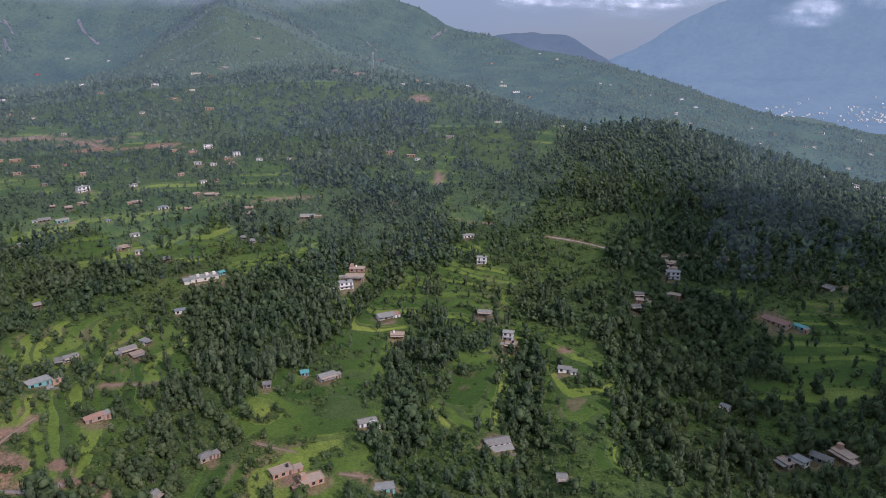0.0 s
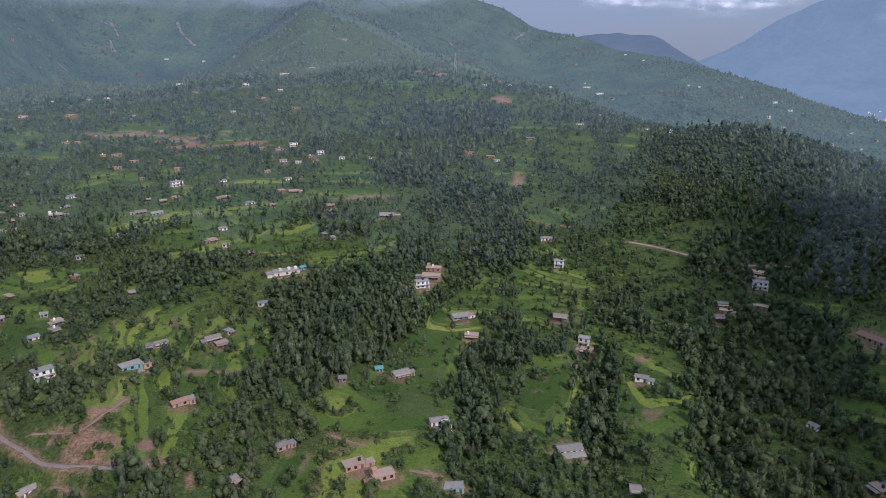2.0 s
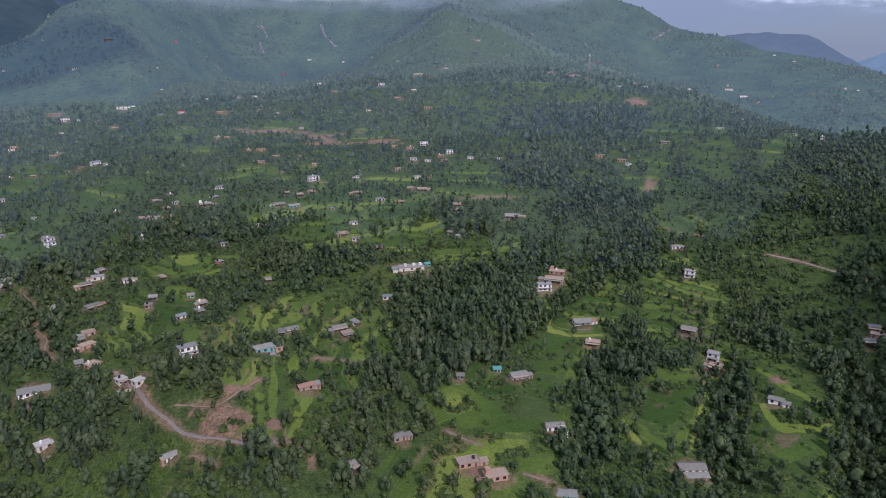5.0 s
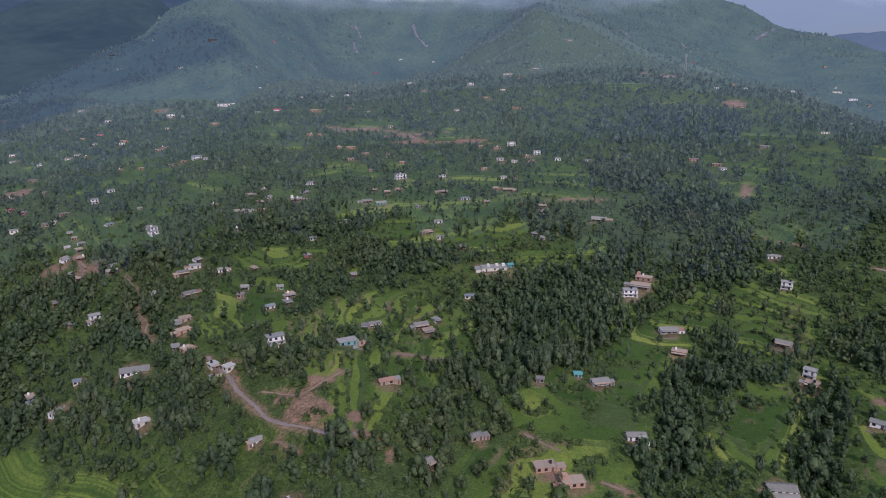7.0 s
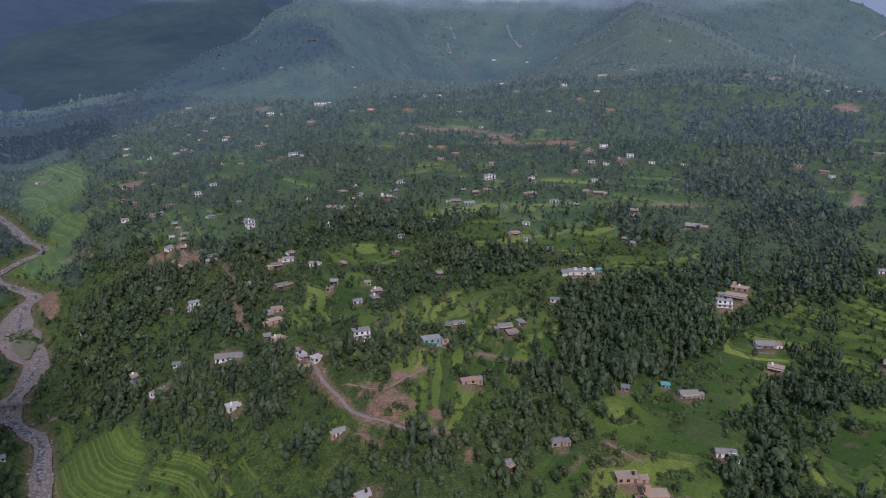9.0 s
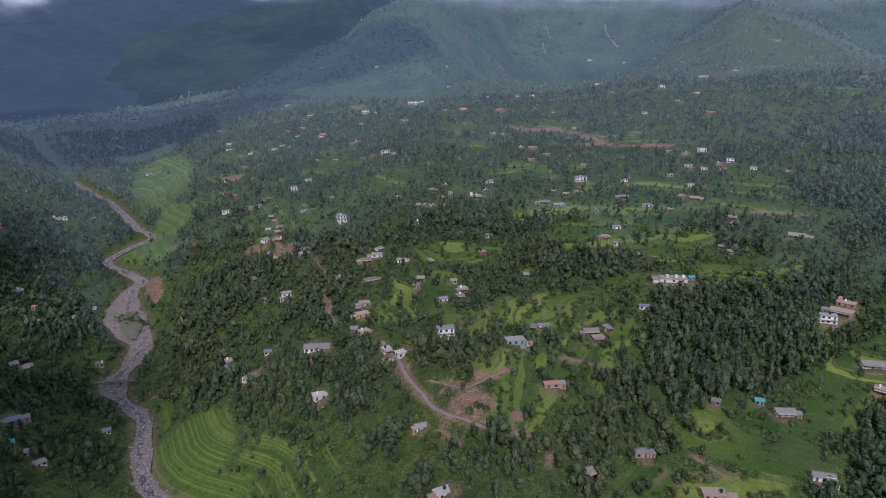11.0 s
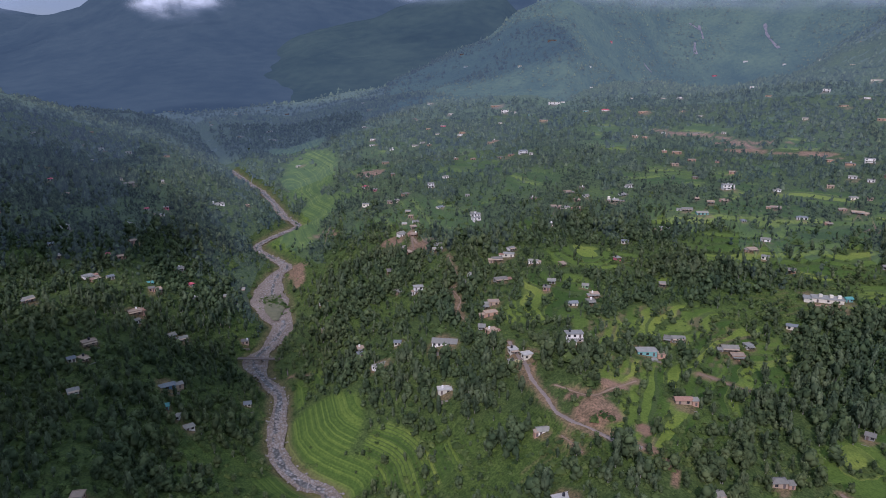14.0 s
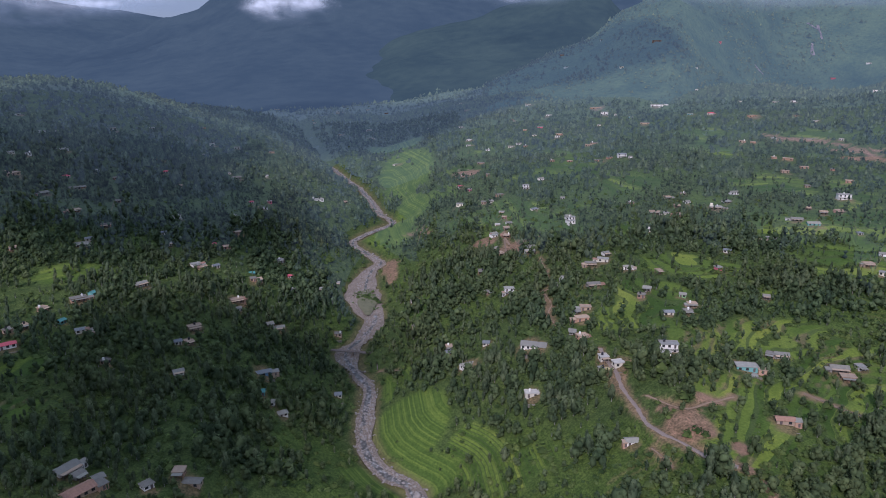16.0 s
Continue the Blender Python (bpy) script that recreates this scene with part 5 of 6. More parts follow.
def roof_mesh(shape, w, d, z, pitch, over):
    form = Form()
    x, y, h, t = w / 2 + over, d / 2 + over, (d / 2 + over) * pitch, 0.12
    if shape == "flat":
        form.box(-x, x, -y, y, z, z + 0.18)
        return form
    e = min(x, y) * 0.95 if shape == "hip" else 0.0
    low = z - over * pitch
    if e:
        a = [(-x, -y, low), (x, -y, low), (x, y, low), (-x, y, low), (-x + e, 0, low + h), (x - e, 0, low + h)]
        b = [(p, q, s - t) for p, q, s in a]
        form.add(a + b, [(0, 1, 5, 4), (2, 3, 4, 5), (1, 2, 5), (3, 0, 4), (1, 0, 6, 7), (3, 2, 8, 9), (2, 1, 7, 8), (0, 3, 9, 6),
                         (7, 6, 10, 11), (9, 8, 11, 10), (8, 7, 11), (6, 9, 10)])
        return form
    # two folded sheets with corrugations
    n = 2 * max(3, int(w / 0.9))
    rows = ((-y, low), (0.0, low + h), (y, low))
    a = [(-x + 2 * x * k / n, q, s + (0.06 if k % 2 else 0.0)) for q, s in rows for k in range(n + 1)]
    b = [(p, q, s - t) for p, q, s in a]
    m, u = n + 1, 3 * (n + 1)
    faces = []
    for r in (0, 1):
        for k in range(n):
            i = r * m + k
            faces += [(i, i + 1, i + m + 1, i + m), (u + i + 1, u + i, u + i + m, u + i + m + 1)]
        faces += [(r * m, r * m + m, u + r * m + m, u + r * m), (r * m + n + m, r * m + n, u + r * m + n, u + r * m + n + m)]
    faces += [(k + 1, k, u + k, u + k + 1) for k in range(n)] + [(2 * m + k, 2 * m + k + 1, u + 2 * m + k + 1, u + 2 * m + k) for k in range(n)]
    form.add(a + b, faces)
    return form


def house_block(root, w, d, base, storeys, walls, roof, shape, detail, rand, pitch=0.42):
    """Walls, roof, door and windows of one rectangular block whose front looks along -y."""
    high = 2.4 if storeys == 1 and w > 5 else 2.2
    top = base + high * storeys
    form = Form().box(-w / 2, w / 2, -d / 2, d / 2, base - 3.2, top)
    if shape != "flat":
        h = d / 2 * pitch - 0.1
        e = min(w / 2, d / 2) * 0.95 if shape == "hip" else 0.0
        form.add([(-w / 2, -d / 2, top), (w / 2, -d / 2, top), (w / 2, d / 2, top), (-w / 2, d / 2, top), (-w / 2 + e, 0, top + h), (w / 2 - e, 0, top + h)],
                 [(0, 1, 5, 4), (2, 3, 4, 5), (1, 2, 5), (3, 0, 4)])
    part("wall", form, walls, root)
    part("roof", roof_mesh(shape, w, d, top, pitch, 0.45 if shape != "flat" else 0.35), roof, root)
    if shape == "flat" and detail > 0:
        x, y = w / 2 + 0.35, d / 2 + 0.35
        part("parapet", Form().add([(-x, -y, top + 0.18), (-x, y, top + 0.18), (x, y, top + 0.18), (x, -y, top + 0.18),
                                    (-x + 0.15, -y, top + 0.18), (-x + 0.15, y - 0.15, top + 0.18), (x - 0.15, y - 0.15, top + 0.18), (x - 0.15, -y, top + 0.18),
                                    (-x, -y, top + 0.42), (-x, y, top + 0.42), (x, y, top + 0.42), (x, -y, top + 0.42),
                                    (-x + 0.15, -y, top + 0.42), (-x + 0.15, y - 0.15, top + 0.42), (x - 0.15, y - 0.15, top + 0.42), (x - 0.15, -y, top + 0.42)],
                                   [(0, 8, 9, 1), (1, 9, 10, 2), (2, 10, 11, 3), (4, 5, 13, 12), (5, 6, 14, 13), (6, 7, 15, 14),
                                    (8, 12, 13, 9), (9, 13, 14, 10), (10, 14, 15, 11), (0, 4, 12, 8), (3, 11, 15, 7)]), roof, root)
    bays = max(2, min(int(w / 2.4), 7 if detail > 1 else 3))
    for level in range(storeys):
        z = base + level * high
        door_at = rand.randrange(bays)
        for k in range(bays):
            x = -w / 2 + w * (k + 0.5) / bays
            y = -d / 2
            if k == door_at:
                leaf = part("door", Form().box(x - 0.48, x + 0.48, y - 0.05, y + 0.05, z + 0.05, z + 1.95), DOOR, root)
                continue
            if detail == 0 and k % 2:
                continue
            surround = Form()
            for x0, x1, z0, z1 in ((x - 0.6, x - 0.5, z + 0.85, z + 1.95), (x + 0.5, x + 0.6, z + 0.85, z + 1.95),
                                   (x - 0.5, x + 0.5, z + 1.85, z + 1.95), (x - 0.7, x + 0.7, z + 0.75, z + 0.85)):
                surround.box(x0, x1, y - 0.1, y + 0.02, z0, z1)
            if detail > 0:
                surround.box(x - 0.03, x + 0.03, y - 0.08, y + 0.02, z + 0.85, z + 1.85)
            win = part("window", surround, FRAME_DARK, root)
            part("pane", Form().box(x - 0.5, x + 0.5, y - 0.045, y + 0.02, z + 0.85, z + 1.85), GLASS, win)
        if detail > 1:
            for s in (-1, 1):
                x = s * w / 2
                win = part("window", Form().box(x - 0.06, x + 0.06, -0.55, 0.55, z + 0.9, z + 1.0).box(x - 0.06, x + 0.06, -0.55, 0.55, z + 2.0, z + 2.1)
                           .box(x - 0.06, x + 0.06, -0.55, -0.45, z + 1.0, z + 2.0).box(x - 0.06, x + 0.06, 0.45, 0.55, z + 1.0, z + 2.0), FRAME_DARK, root)
                part("pane", Form().box(x - 0.035, x + 0.035, -0.45, 0.45, z + 1.0, z + 2.0), GLASS, win)
        if storeys == 2 and level == 1:
            y = -d / 2
            slab = part("balcony", Form().box(-w / 2, w / 2, y - 1.25, y - 0.01, z - 0.16, z), CONCRETE, root)
            rail = Form().box(-w / 2, w / 2, y - 1.25, y - 1.2, z + 0.85, z + 0.92)
            n = max(4, int(w / 1.0))
            for k in range(n + 1):
                bx = -w / 2 + 0.03 + (w - 0.06) * k / n
                rail.box(bx - 0.03, bx + 0.03, y - 1.25, y - 1.2, z, z + 0.85)
            part("railing", rail, walls, slab)
            for s in (-1, 1):
                part("pillar", Form().box(s * (w / 2 - 0.15) - 0.13, s * (w / 2 - 0.15) + 0.13, y - 1.2, y - 0.94, base - 2.5, z - 0.16), walls, root)
    return top


def house(x, y, turn, w, kind):
    rand = random.Random(int(x * 7 + y * 13))
    walls, roof, shape, storeys, label = KINDS[kind]
    if kind == "b" and rand.random() < 0.35:
        walls, label = MUD, "mud-plastered brown village house with an earthen flat roof"
    if kind == "b" and rand.random() < 0.25:
        roof, label = SLATE, label.replace("an earthen flat roof", "a dark slate-covered roof")
    if kind == "w" and rand.random() < 0.3:
        walls, label = CREAM, "cream-washed single-storey village house with a flat concrete roof"
    if kind == "w" and rand.random() < 0.2:
        roof, shape, label = TIN, "gable", "whitewashed village house with a pitched tin roof"
    r = math.hypot(x, y)
    detail = 2 if r < 420 else 1 if r < 760 else 0
    d = min(max(w * 0.5, 3.4), 6.2)
    a = radians(turn)
    spots = [(x + (u * w / 2) * math.cos(a) - (s * d / 2) * math.sin(a), y + (u * w / 2) * math.sin(a) + (s * d / 2) * math.cos(a)) for u in (-1, 0, 1) for s in (-1, 1)]
    z = sorted(stand_at(*p) for p in spots)[1] + (-0.1 if r < 640 else 0.8)
    root = new("house")
    root.matrix_world = pose(x, y, z, 0, 0, turn)
    tagged(root, label, "house", "houses of the hill village")
    top = house_block(root, w, d, 0.0, storeys, walls, roof, shape, detail, rand)
    if kind == "main":
        y0 = -d / 2
        part("veranda_roof", Form().add([(-w / 2, y0 - 3.4, 0.9), (w / 2 + 0.6, y0 - 3.4, 0.9), (w / 2 + 0.6, y0 - 0.02, 1.5), (-w / 2, y0 - 0.02, 1.5),
                                         (-w / 2, y0 - 3.4, 0.78), (w / 2 + 0.6, y0 - 3.4, 0.78), (w / 2 + 0.6, y0 - 0.02, 1.38), (-w / 2, y0 - 0.02, 1.38)],
                                        [(0, 1, 2, 3), (7, 6, 5, 4), (0, 4, 5, 1), (1, 5, 6, 2), (2, 6, 7, 3), (3, 7, 4, 0)]), TIN, root, "pale corrugated veranda roof")
        part("lower_wall", Form().box(-w / 2 + 0.4, w / 2 - 0.4, y0 - 2.6, y0 - 0.02, -4.0, 0.7), BRICK, root, "brick lower storey")
        for k in range(5):
            px = -w / 2 + 0.3 + (w - 0.3) * k / 4
            part("post", Form().box(px - 0.08, px + 0.08, y0 - 3.3, y0 - 3.14, -4.0, 0.85), FRAME_DARK, root)
    elif kind == "L":
        wing = Form().box(w / 2 - 3.2, w / 2, -d / 2 - 5.0, -d / 2 - 0.02, -3, 2.6)
        part("wing", wing, walls, root)
        part("wing_roof", Form().box(w / 2 - 3.5, w / 2 + 0.3, -d / 2 - 5.3, -d / 2 - 0.6, 2.6, 2.75), roof, root)
        part("low_roof", Form().box(-w / 2, w / 2 - 3.55, -d / 2 - 4.2, -d / 2 - 0.6, -0.2, -0.05), TIN, root, "grey tin roof below the house")
        part("low_wall", Form().box(-w / 2 + 0.3, w / 2 - 3.6, -d / 2 - 4.0, -d / 2 - 0.1, -3.6, -0.2), TEAL, root, "teal lower wall")
    elif kind == "school":
        for s in (-0.22, 0.12, 0.38):
            part("stair_tower", Form().box(s * w - 0.9, s * w + 0.9, -0.4, 1.4, top + 0.18, top + 1.7), walls, root)
        part("side_wing", Form().box(-w / 2 - 4.5, -w / 2 - 0.02, -d / 2 - 1.5, d / 2 - 1, -3.4, 2.2), walls, root)
        part("side_roof", Form().box(-w / 2 - 4.8, -w / 2 - 0.45, -d / 2 - 1.8, d / 2 - 0.8, 2.2, 2.4), CONCRETE, root)
        part("terrace_wall", Form().box(-w / 2, w / 2, -d / 2 - 4, -d / 2 - 3.7, -3.2, 0.3), BRICK, root, "brown brick retaining wall")
    elif kind == "t" and w > 8:
        part("lower_wall", Form().box(-w / 2 + 0.5, w / 2 - 0.8, -d / 2 - 3.6, -d / 2 - 0.02, -3.5, -0.35), MUD, root)
        part("lower_roof", Form().box(-w / 2 + 0.2, w / 2 - 0.5, -d / 2 - 3.9, -d / 2 - 0.02, -0.35, -0.15), CONCRETE, root, "grey lower terrace roof")
    elif kind == "W2":
        part("lower_wall", Form().box(-w / 2 - 2.2, 0, -d / 2 - 4.2, -d / 2 - 0.02, -3.5, 2.2), WHITE, root)
        part("lower_roof", Form().box(-w / 2 - 2.5, 0.3, -d / 2 - 4.5, -d / 2 - 1.3, 2.2, 2.4), CONCRETE, root)
    if r < 640 and w > 4.5 and kind not in ("school", "L", "tl") and rand.random() < 0.75:
        side, aw, ad, ah = rand.choice((-1, 1)), w * rand.uniform(0.28, 0.5), d * rand.uniform(0.5, 0.85), rand.uniform(1.7, 2.2)
        ax0 = w / 2 + 0.02 if side > 0 else -w / 2 - aw - 0.02
        ay0 = -d / 2 - rand.uniform(0, 1.5)
        part("annex", Form().box(ax0, ax0 + aw, ay0, ay0 + ad, -3.2, ah), rand.choice((walls, BRICK, MUD)), root)
        part("annex_roof", Form().add([(ax0 - 0.25, ay0 - 0.3, ah), (ax0 + aw + 0.25, ay0 - 0.3, ah), (ax0 + aw + 0.25, ay0 + ad + 0.2, ah + 0.45), (ax0 - 0.25, ay0 + ad + 0.2, ah + 0.45),
                                       (ax0 - 0.25, ay0 - 0.3, ah + 0.1), (ax0 + aw + 0.25, ay0 - 0.3, ah + 0.1), (ax0 + aw + 0.25, ay0 + ad + 0.2, ah + 0.55), (ax0 - 0.25, ay0 + ad + 0.2, ah + 0.55)],
                                      [(3, 2, 1, 0), (4, 5, 6, 7), (0, 1, 5, 4), (1, 2, 6, 5), (2, 3, 7, 6), (3, 0, 4, 7)]), rand.choice((TIN, SLATE, MUD, TIN_RUST)), root)
        part("annex_door", Form().box(ax0 + aw * 0.4, ax0 + aw * 0.4 + 0.85, ay0 - 0.04, ay0 + 0.04, 0, 1.6), DOOR, root)
    if r < 450 and rand.random() < 0.7:
        wall_z, far_y = -0.9, -d / 2 - rand.uniform(3.5, 5.5)
        part("yard_wall", Form().box(-w / 2 - 0.5, w / 2 + 0.8, far_y - 0.25, far_y, wall_z - 2.2, wall_z + 0.6), SLATE, root, "dry-stone yard wall")
    if shape == "flat" and r < 900 and rand.random() < 0.45:
        tx, ty = rand.uniform(-w / 3, w / 3), rand.uniform(0, d / 4)
        part("water_tank", Form().tube(tx, ty, top + 0.18, top + 1.25, 0.55, 0.55).tube(tx, ty, top + 1.25, top + 1.5, 0.55, 0.25),
             TANK if rand.random() < 0.6 else WHITE, root, "round plastic roof tank")
    if shape == "flat" and r < 700 and w > 8 and rand.random() < 0.4 and kind not in ("school", "main"):
        part("stair_head", Form().box(-w / 2 + 0.2, -w / 2 + 2.2, d / 2 - 2.2, d / 2 - 0.2, top + 0.18, top + 2.2), walls, root)
    if kind in ("b", "w", "g", "c", "m") and r < 640 and rand.random() < 0.7:
        part("porch_roof", Form().box(-w / 2, w / 2, -d / 2 - 2.2, -d / 2 - 0.42, 2.05, 2.17), MUD if rand.random() < 0.5 else TIN, root, "lean-to porch roof")
        for k in range(4):
            px = -w / 2 + 0.2 + (w - 0.4) * k / 3
            part("post", Form().box(px - 0.07, px + 0.07, -d / 2 - 2.1, -d / 2 - 1.96, -2.5, 2.05), FRAME_DARK, root)
    return root


for s in SITES:
    house(*s)


# ---- trees ----
def crown_shape(seed, tall, lobes, sprays, leaf, fine):
    """A crown of rounded, uneven lobes with loose leaf sprays over them; one metre in radius, two high, standing on z = 0."""
    g = np.random.default_rng(seed)
    up = np.linspace(0.42, 1.66, lobes) if lobes > 1 else np.array([1.0])
    turn = np.arange(lobes) * 2.4 + g.uniform(0, 6.28)
    if tall:
        out, radius = g.uniform(0.05, 0.32, lobes), 0.68 * np.interp(up, (0.3, 0.9, 1.8), (0.85, 1.0, 0.6)) * g.uniform(0.85, 1.15, lobes)
    else:
        out, radius = g.uniform(0.25, 0.55, lobes) * np.interp(up, (0.4, 1.7), (1.2, 0.5)), g.uniform(0.48, 0.68, lobes)
    if lobes == 1:
        up, out, radius = np.array([0.35]), np.zeros(1), np.array([0.95])
    centre = np.stack([out * np.cos(turn), out * np.sin(turn), up], 1)
    points, faces = [], []
    for k in range(lobes):
        if fine:
            p, q = stone_shape(seed * 31 + k)
            p = p / np.array([1, 1, 0.7])
        else:
            p = np.array([(1, 0, 0), (0, 1, 0), (-1, 0, 0), (0, -1, 0), (0, 0, 1), (0, 0, -1.0)]) * g.uniform(0.85, 1.25, (6, 1))
            q = np.array([(0, 1, 4), (1, 2, 4), (2, 3, 4), (3, 0, 4), (1, 0, 5), (2, 1, 5), (3, 2, 5), (0, 3, 5)])
        if lobes == 1:
            q = q[:4]   # a low bush or far crown: its underside is in the ground
        faces.append(q + sum(len(v) for v in points))
        points.append(p * np.array([1, 1, 1.5 if lobes == 1 else 1.15 if tall else 0.9]) * radius[k] + centre[k])
    k = g.choice(lobes, sprays, p=radius ** 2 / (radius ** 2).sum())
    way = g.normal(size=(sprays, 3))
    way[:, 2] += 0.35
    way /= np.linalg.norm(way, axis=1)[:, None]
    if lobes == 1:
        way[:, 2] = np.abs(way[:, 2])
    p = centre[k] + way * np.array([1, 1, 1.5 if lobes == 1 else 1.1]) * (radius[k] * g.uniform(0.9, 1.3, sprays))[:, None]
    face = way + g.normal(0, 0.35, (sprays, 3))
    u = np.cross(face, g.normal(size=(sprays, 3)))
    u /= np.linalg.norm(u, axis=1)[:, None]
    w = np.cross(face / np.linalg.norm(face, axis=1)[:, None], u)
    sz = leaf * g.uniform(0.6, 1.4, (sprays, 1))
    faces.append(np.arange(3 * sprays).reshape(-1, 3) + sum(len(v) for v in points))
    points.append(np.stack([p + u * sz, p - u * sz * 0.6 + w * sz * 0.8, p - u * sz * 0.5 - w * sz * 0.8], 1).reshape(-1, 3))
    return np.concatenate(points), np.concatenate(faces)


def trunk_form(high, spread, seed):
    """A tapered, slightly bent trunk with limbs."""
    g = random.Random(seed)
    form, lean = Form(), Vector((g.uniform(-0.3, 0.3), g.uniform(-0.3, 0.3), 0))
    pts = [Vector((0, 0, -0.8)), Vector((0, 0, high * 0.3)) + lean * 0.3, Vector((0, 0, high * 0.62)) + lean, Vector((0, 0, high * 0.92)) + lean * 1.2]
    rad = [0.24, 0.18, 0.12, 0.04]
    for (p, q), (a, b) in zip(zip(pts, pts[1:]), zip(rad, rad[1:])):
        n = 6
        t = [2 * math.pi * k / n for k in range(n)]
        form.add([p + Vector((a * math.cos(s), a * math.sin(s), 0)) for s in t] + [q + Vector((b * math.cos(s), b * math.sin(s), 0)) for s in t],
                 [(k, (k + 1) % n, n + (k + 1) % n, n + k) for k in range(n)])
    for k in range(5):
        a, h = g.uniform(0, 6.28), high * g.uniform(0.32, 0.7)
        start = Vector((0, 0, h)) + lean * (h / high)
        form.rod(start, start + Vector((math.cos(a) * spread, math.sin(a) * spread, high * 0.16)), 0.06)
    return form


gx, gy = np.meshgrid(np.arange(-1300, 800, 3.5), np.arange(-60, 1300, 3.5))
gx, gy = gx.ravel(), gy.ravel()
gx, gy = gx + rng.uniform(-1.9, 1.9, gx.size), gy + rng.uniform(-1.9, 1.9, gy.size)
tr, ta = np.hypot(gx, gy), np.degrees(np.arctan2(-gx, gy))
keep = (rng.random(gx.size) < np.interp(tr, (400, 700, 1000), (1, 0.66, 0.5))) & (tr > 185) & (tr < np.where(ta < 56, 1085, 1290)) & (ta > -40) & (ta < 97)
gx, gy, tr, ta = gx[keep], gy[keep], tr[keep], ta[keep]
use = cover(gx, gy)
land_z, riser, step_no = terraces(gx, gy, land(gx, gy), use)
hedge = riser * (lattice(23, step_no, np.floor(gx / 35)) > 0.5)
chance = 0.66 + 1.9 * fbm(gx, gy, 45, 33, 3) + 0.42 * smoothstep(430, 750, tr)
chance = np.clip(chance, 0.2, 0.95) * (1 - 0.72 * use["grass"]) * (1 - 0.88 * use["field"])
chance = np.maximum(chance, use["wood"] * (0.9 - 0.72 * use["field"] - 0.45 * use["grass"]) * np.where(fbm(gx, gy, 38, 143, 3) > np.where(ta > 61, -0.02, 0.07), 0.5, 1.0)) + 0.5 * hedge * (1 - use["rice"])
chance = chance * (1 - 0.98 * use["rice"]) * (1 - use["soil"]) * (1 - use["bed"])
for line, depth, width in GULLIES:
    chance = np.maximum(chance, 0.9 * smoothstep(13, 7, to_line(gx, gy, line)[0]))
river_gap = to_line(gx, gy, RIVER)
chance = np.where(river_gap[0] - river_widening(river_gap[1]) < 9, 0, chance)
for width, points in ROADS:
    chance = np.where(to_line(gx, gy, points)[0] < width * 0.5 + 0.9 + 5 * smoothstep(560, 700, tr), 0, chance)
for hx, hy, turn, w, _ in SITES:
    # clear the house and its front, deeper far off so the camera sees it
    c, s = math.cos(radians(turn)), math.sin(radians(turn))
    u, t = (gx - hx) * c + (gy - hy) * s, -(gx - hx) * s + (gy - hy) * c
    chance = np.where((np.abs(u) < w * 0.55 + 1.2) & (t < w * 0.45 + 1) & (t > -w * 0.45 - 4 - 11 * smoothstep(450, 800, math.hypot(hx, hy))), 0, chance)
grow = rng.random(gx.size) < chance
gx, gy, gz, tr, ta, wooded = gx[grow], gy[grow], land_z[grow], tr[grow], ta[grow], use["wood"][grow]
count = len(gx)
tallness = rng.random(count) < np.where(fbm(gx, gy, 70, 47, 2) > 0.02, 0.62, 0.24)
spread = np.where(tallness, rng.uniform(1.15, 1.85, count), rng.uniform(1.35, 2.75, count)) * np.where(wooded > 0.5, 1.08, 0.85) * np.where(wooded > 0.5, rng.choice([0.62, 0.8, 0.95, 1.15, 1.5], count), rng.choice([0.42, 0.6, 0.8, 1.0, 1.35], count))
spread = spread * np.interp(tr, (350, 900), (0.9, 1.2)) * np.where((ta > 60) & (tr < 560), 0.85, 1.0)
height = spread * np.where(tallness, rng.uniform(3.2, 4.8, count), rng.uniform(2.0, 3.0, count))
spin = rng.uniform(0, 6.28, count)
# scatter which trees take which step of painted leaf haze
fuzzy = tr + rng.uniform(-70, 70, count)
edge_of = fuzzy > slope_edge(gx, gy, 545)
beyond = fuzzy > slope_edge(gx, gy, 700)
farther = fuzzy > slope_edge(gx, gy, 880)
order = np.argsort(tr)
rank = np.empty(count, int)
rank[order] = np.arange(count)

# the nearest trees, each a thing with its trunk and crown
models = []
for k in range(8):
    tall = k >= 4
    q, fq = crown_shape(100 + k, tall, 9, 330, 0.13, True)
    sp, hi = (2.0, 9.6) if tall else (2.8, 7.6)
    base = (0.16 if tall else 0.06) * hi
    q = q * np.array([sp, sp, (hi - base) / 2.0]) + np.array([0, 0, base])
    models.append((mesh_from("trunk", *(lambda t: (t.v, t.f))(trunk_form(hi, sp * 0.6, k)), BARK),
                   mesh_from("crown", q, fq, LEAF_TALL if tall else LEAF_BROAD, True), sp, hi))
for i in order[:300]:
    trunk_me, crown_me, sp, hi = models[int(rng.integers(0, 4)) + (4 if tallness[i] else 0)]
    tree = new("tree")
    tree.matrix_world = Matrix.Translation((gx[i], gy[i], gz[i] - 0.2)) @ Euler((0, 0, spin[i])).to_matrix().to_4x4() @ Matrix.Diagonal((spread[i] / sp, spread[i] / sp, height[i] / hi, 1))
    tagged(tree, "slender dark green hillside tree with high crown" if tallness[i] else "rounded dark green broadleaf tree on the slope", "tree", "trees on the near slope")
    part("trunk", trunk_me, BARK, tree)
    part("crown", crown_me, LEAF_BROAD, tree)


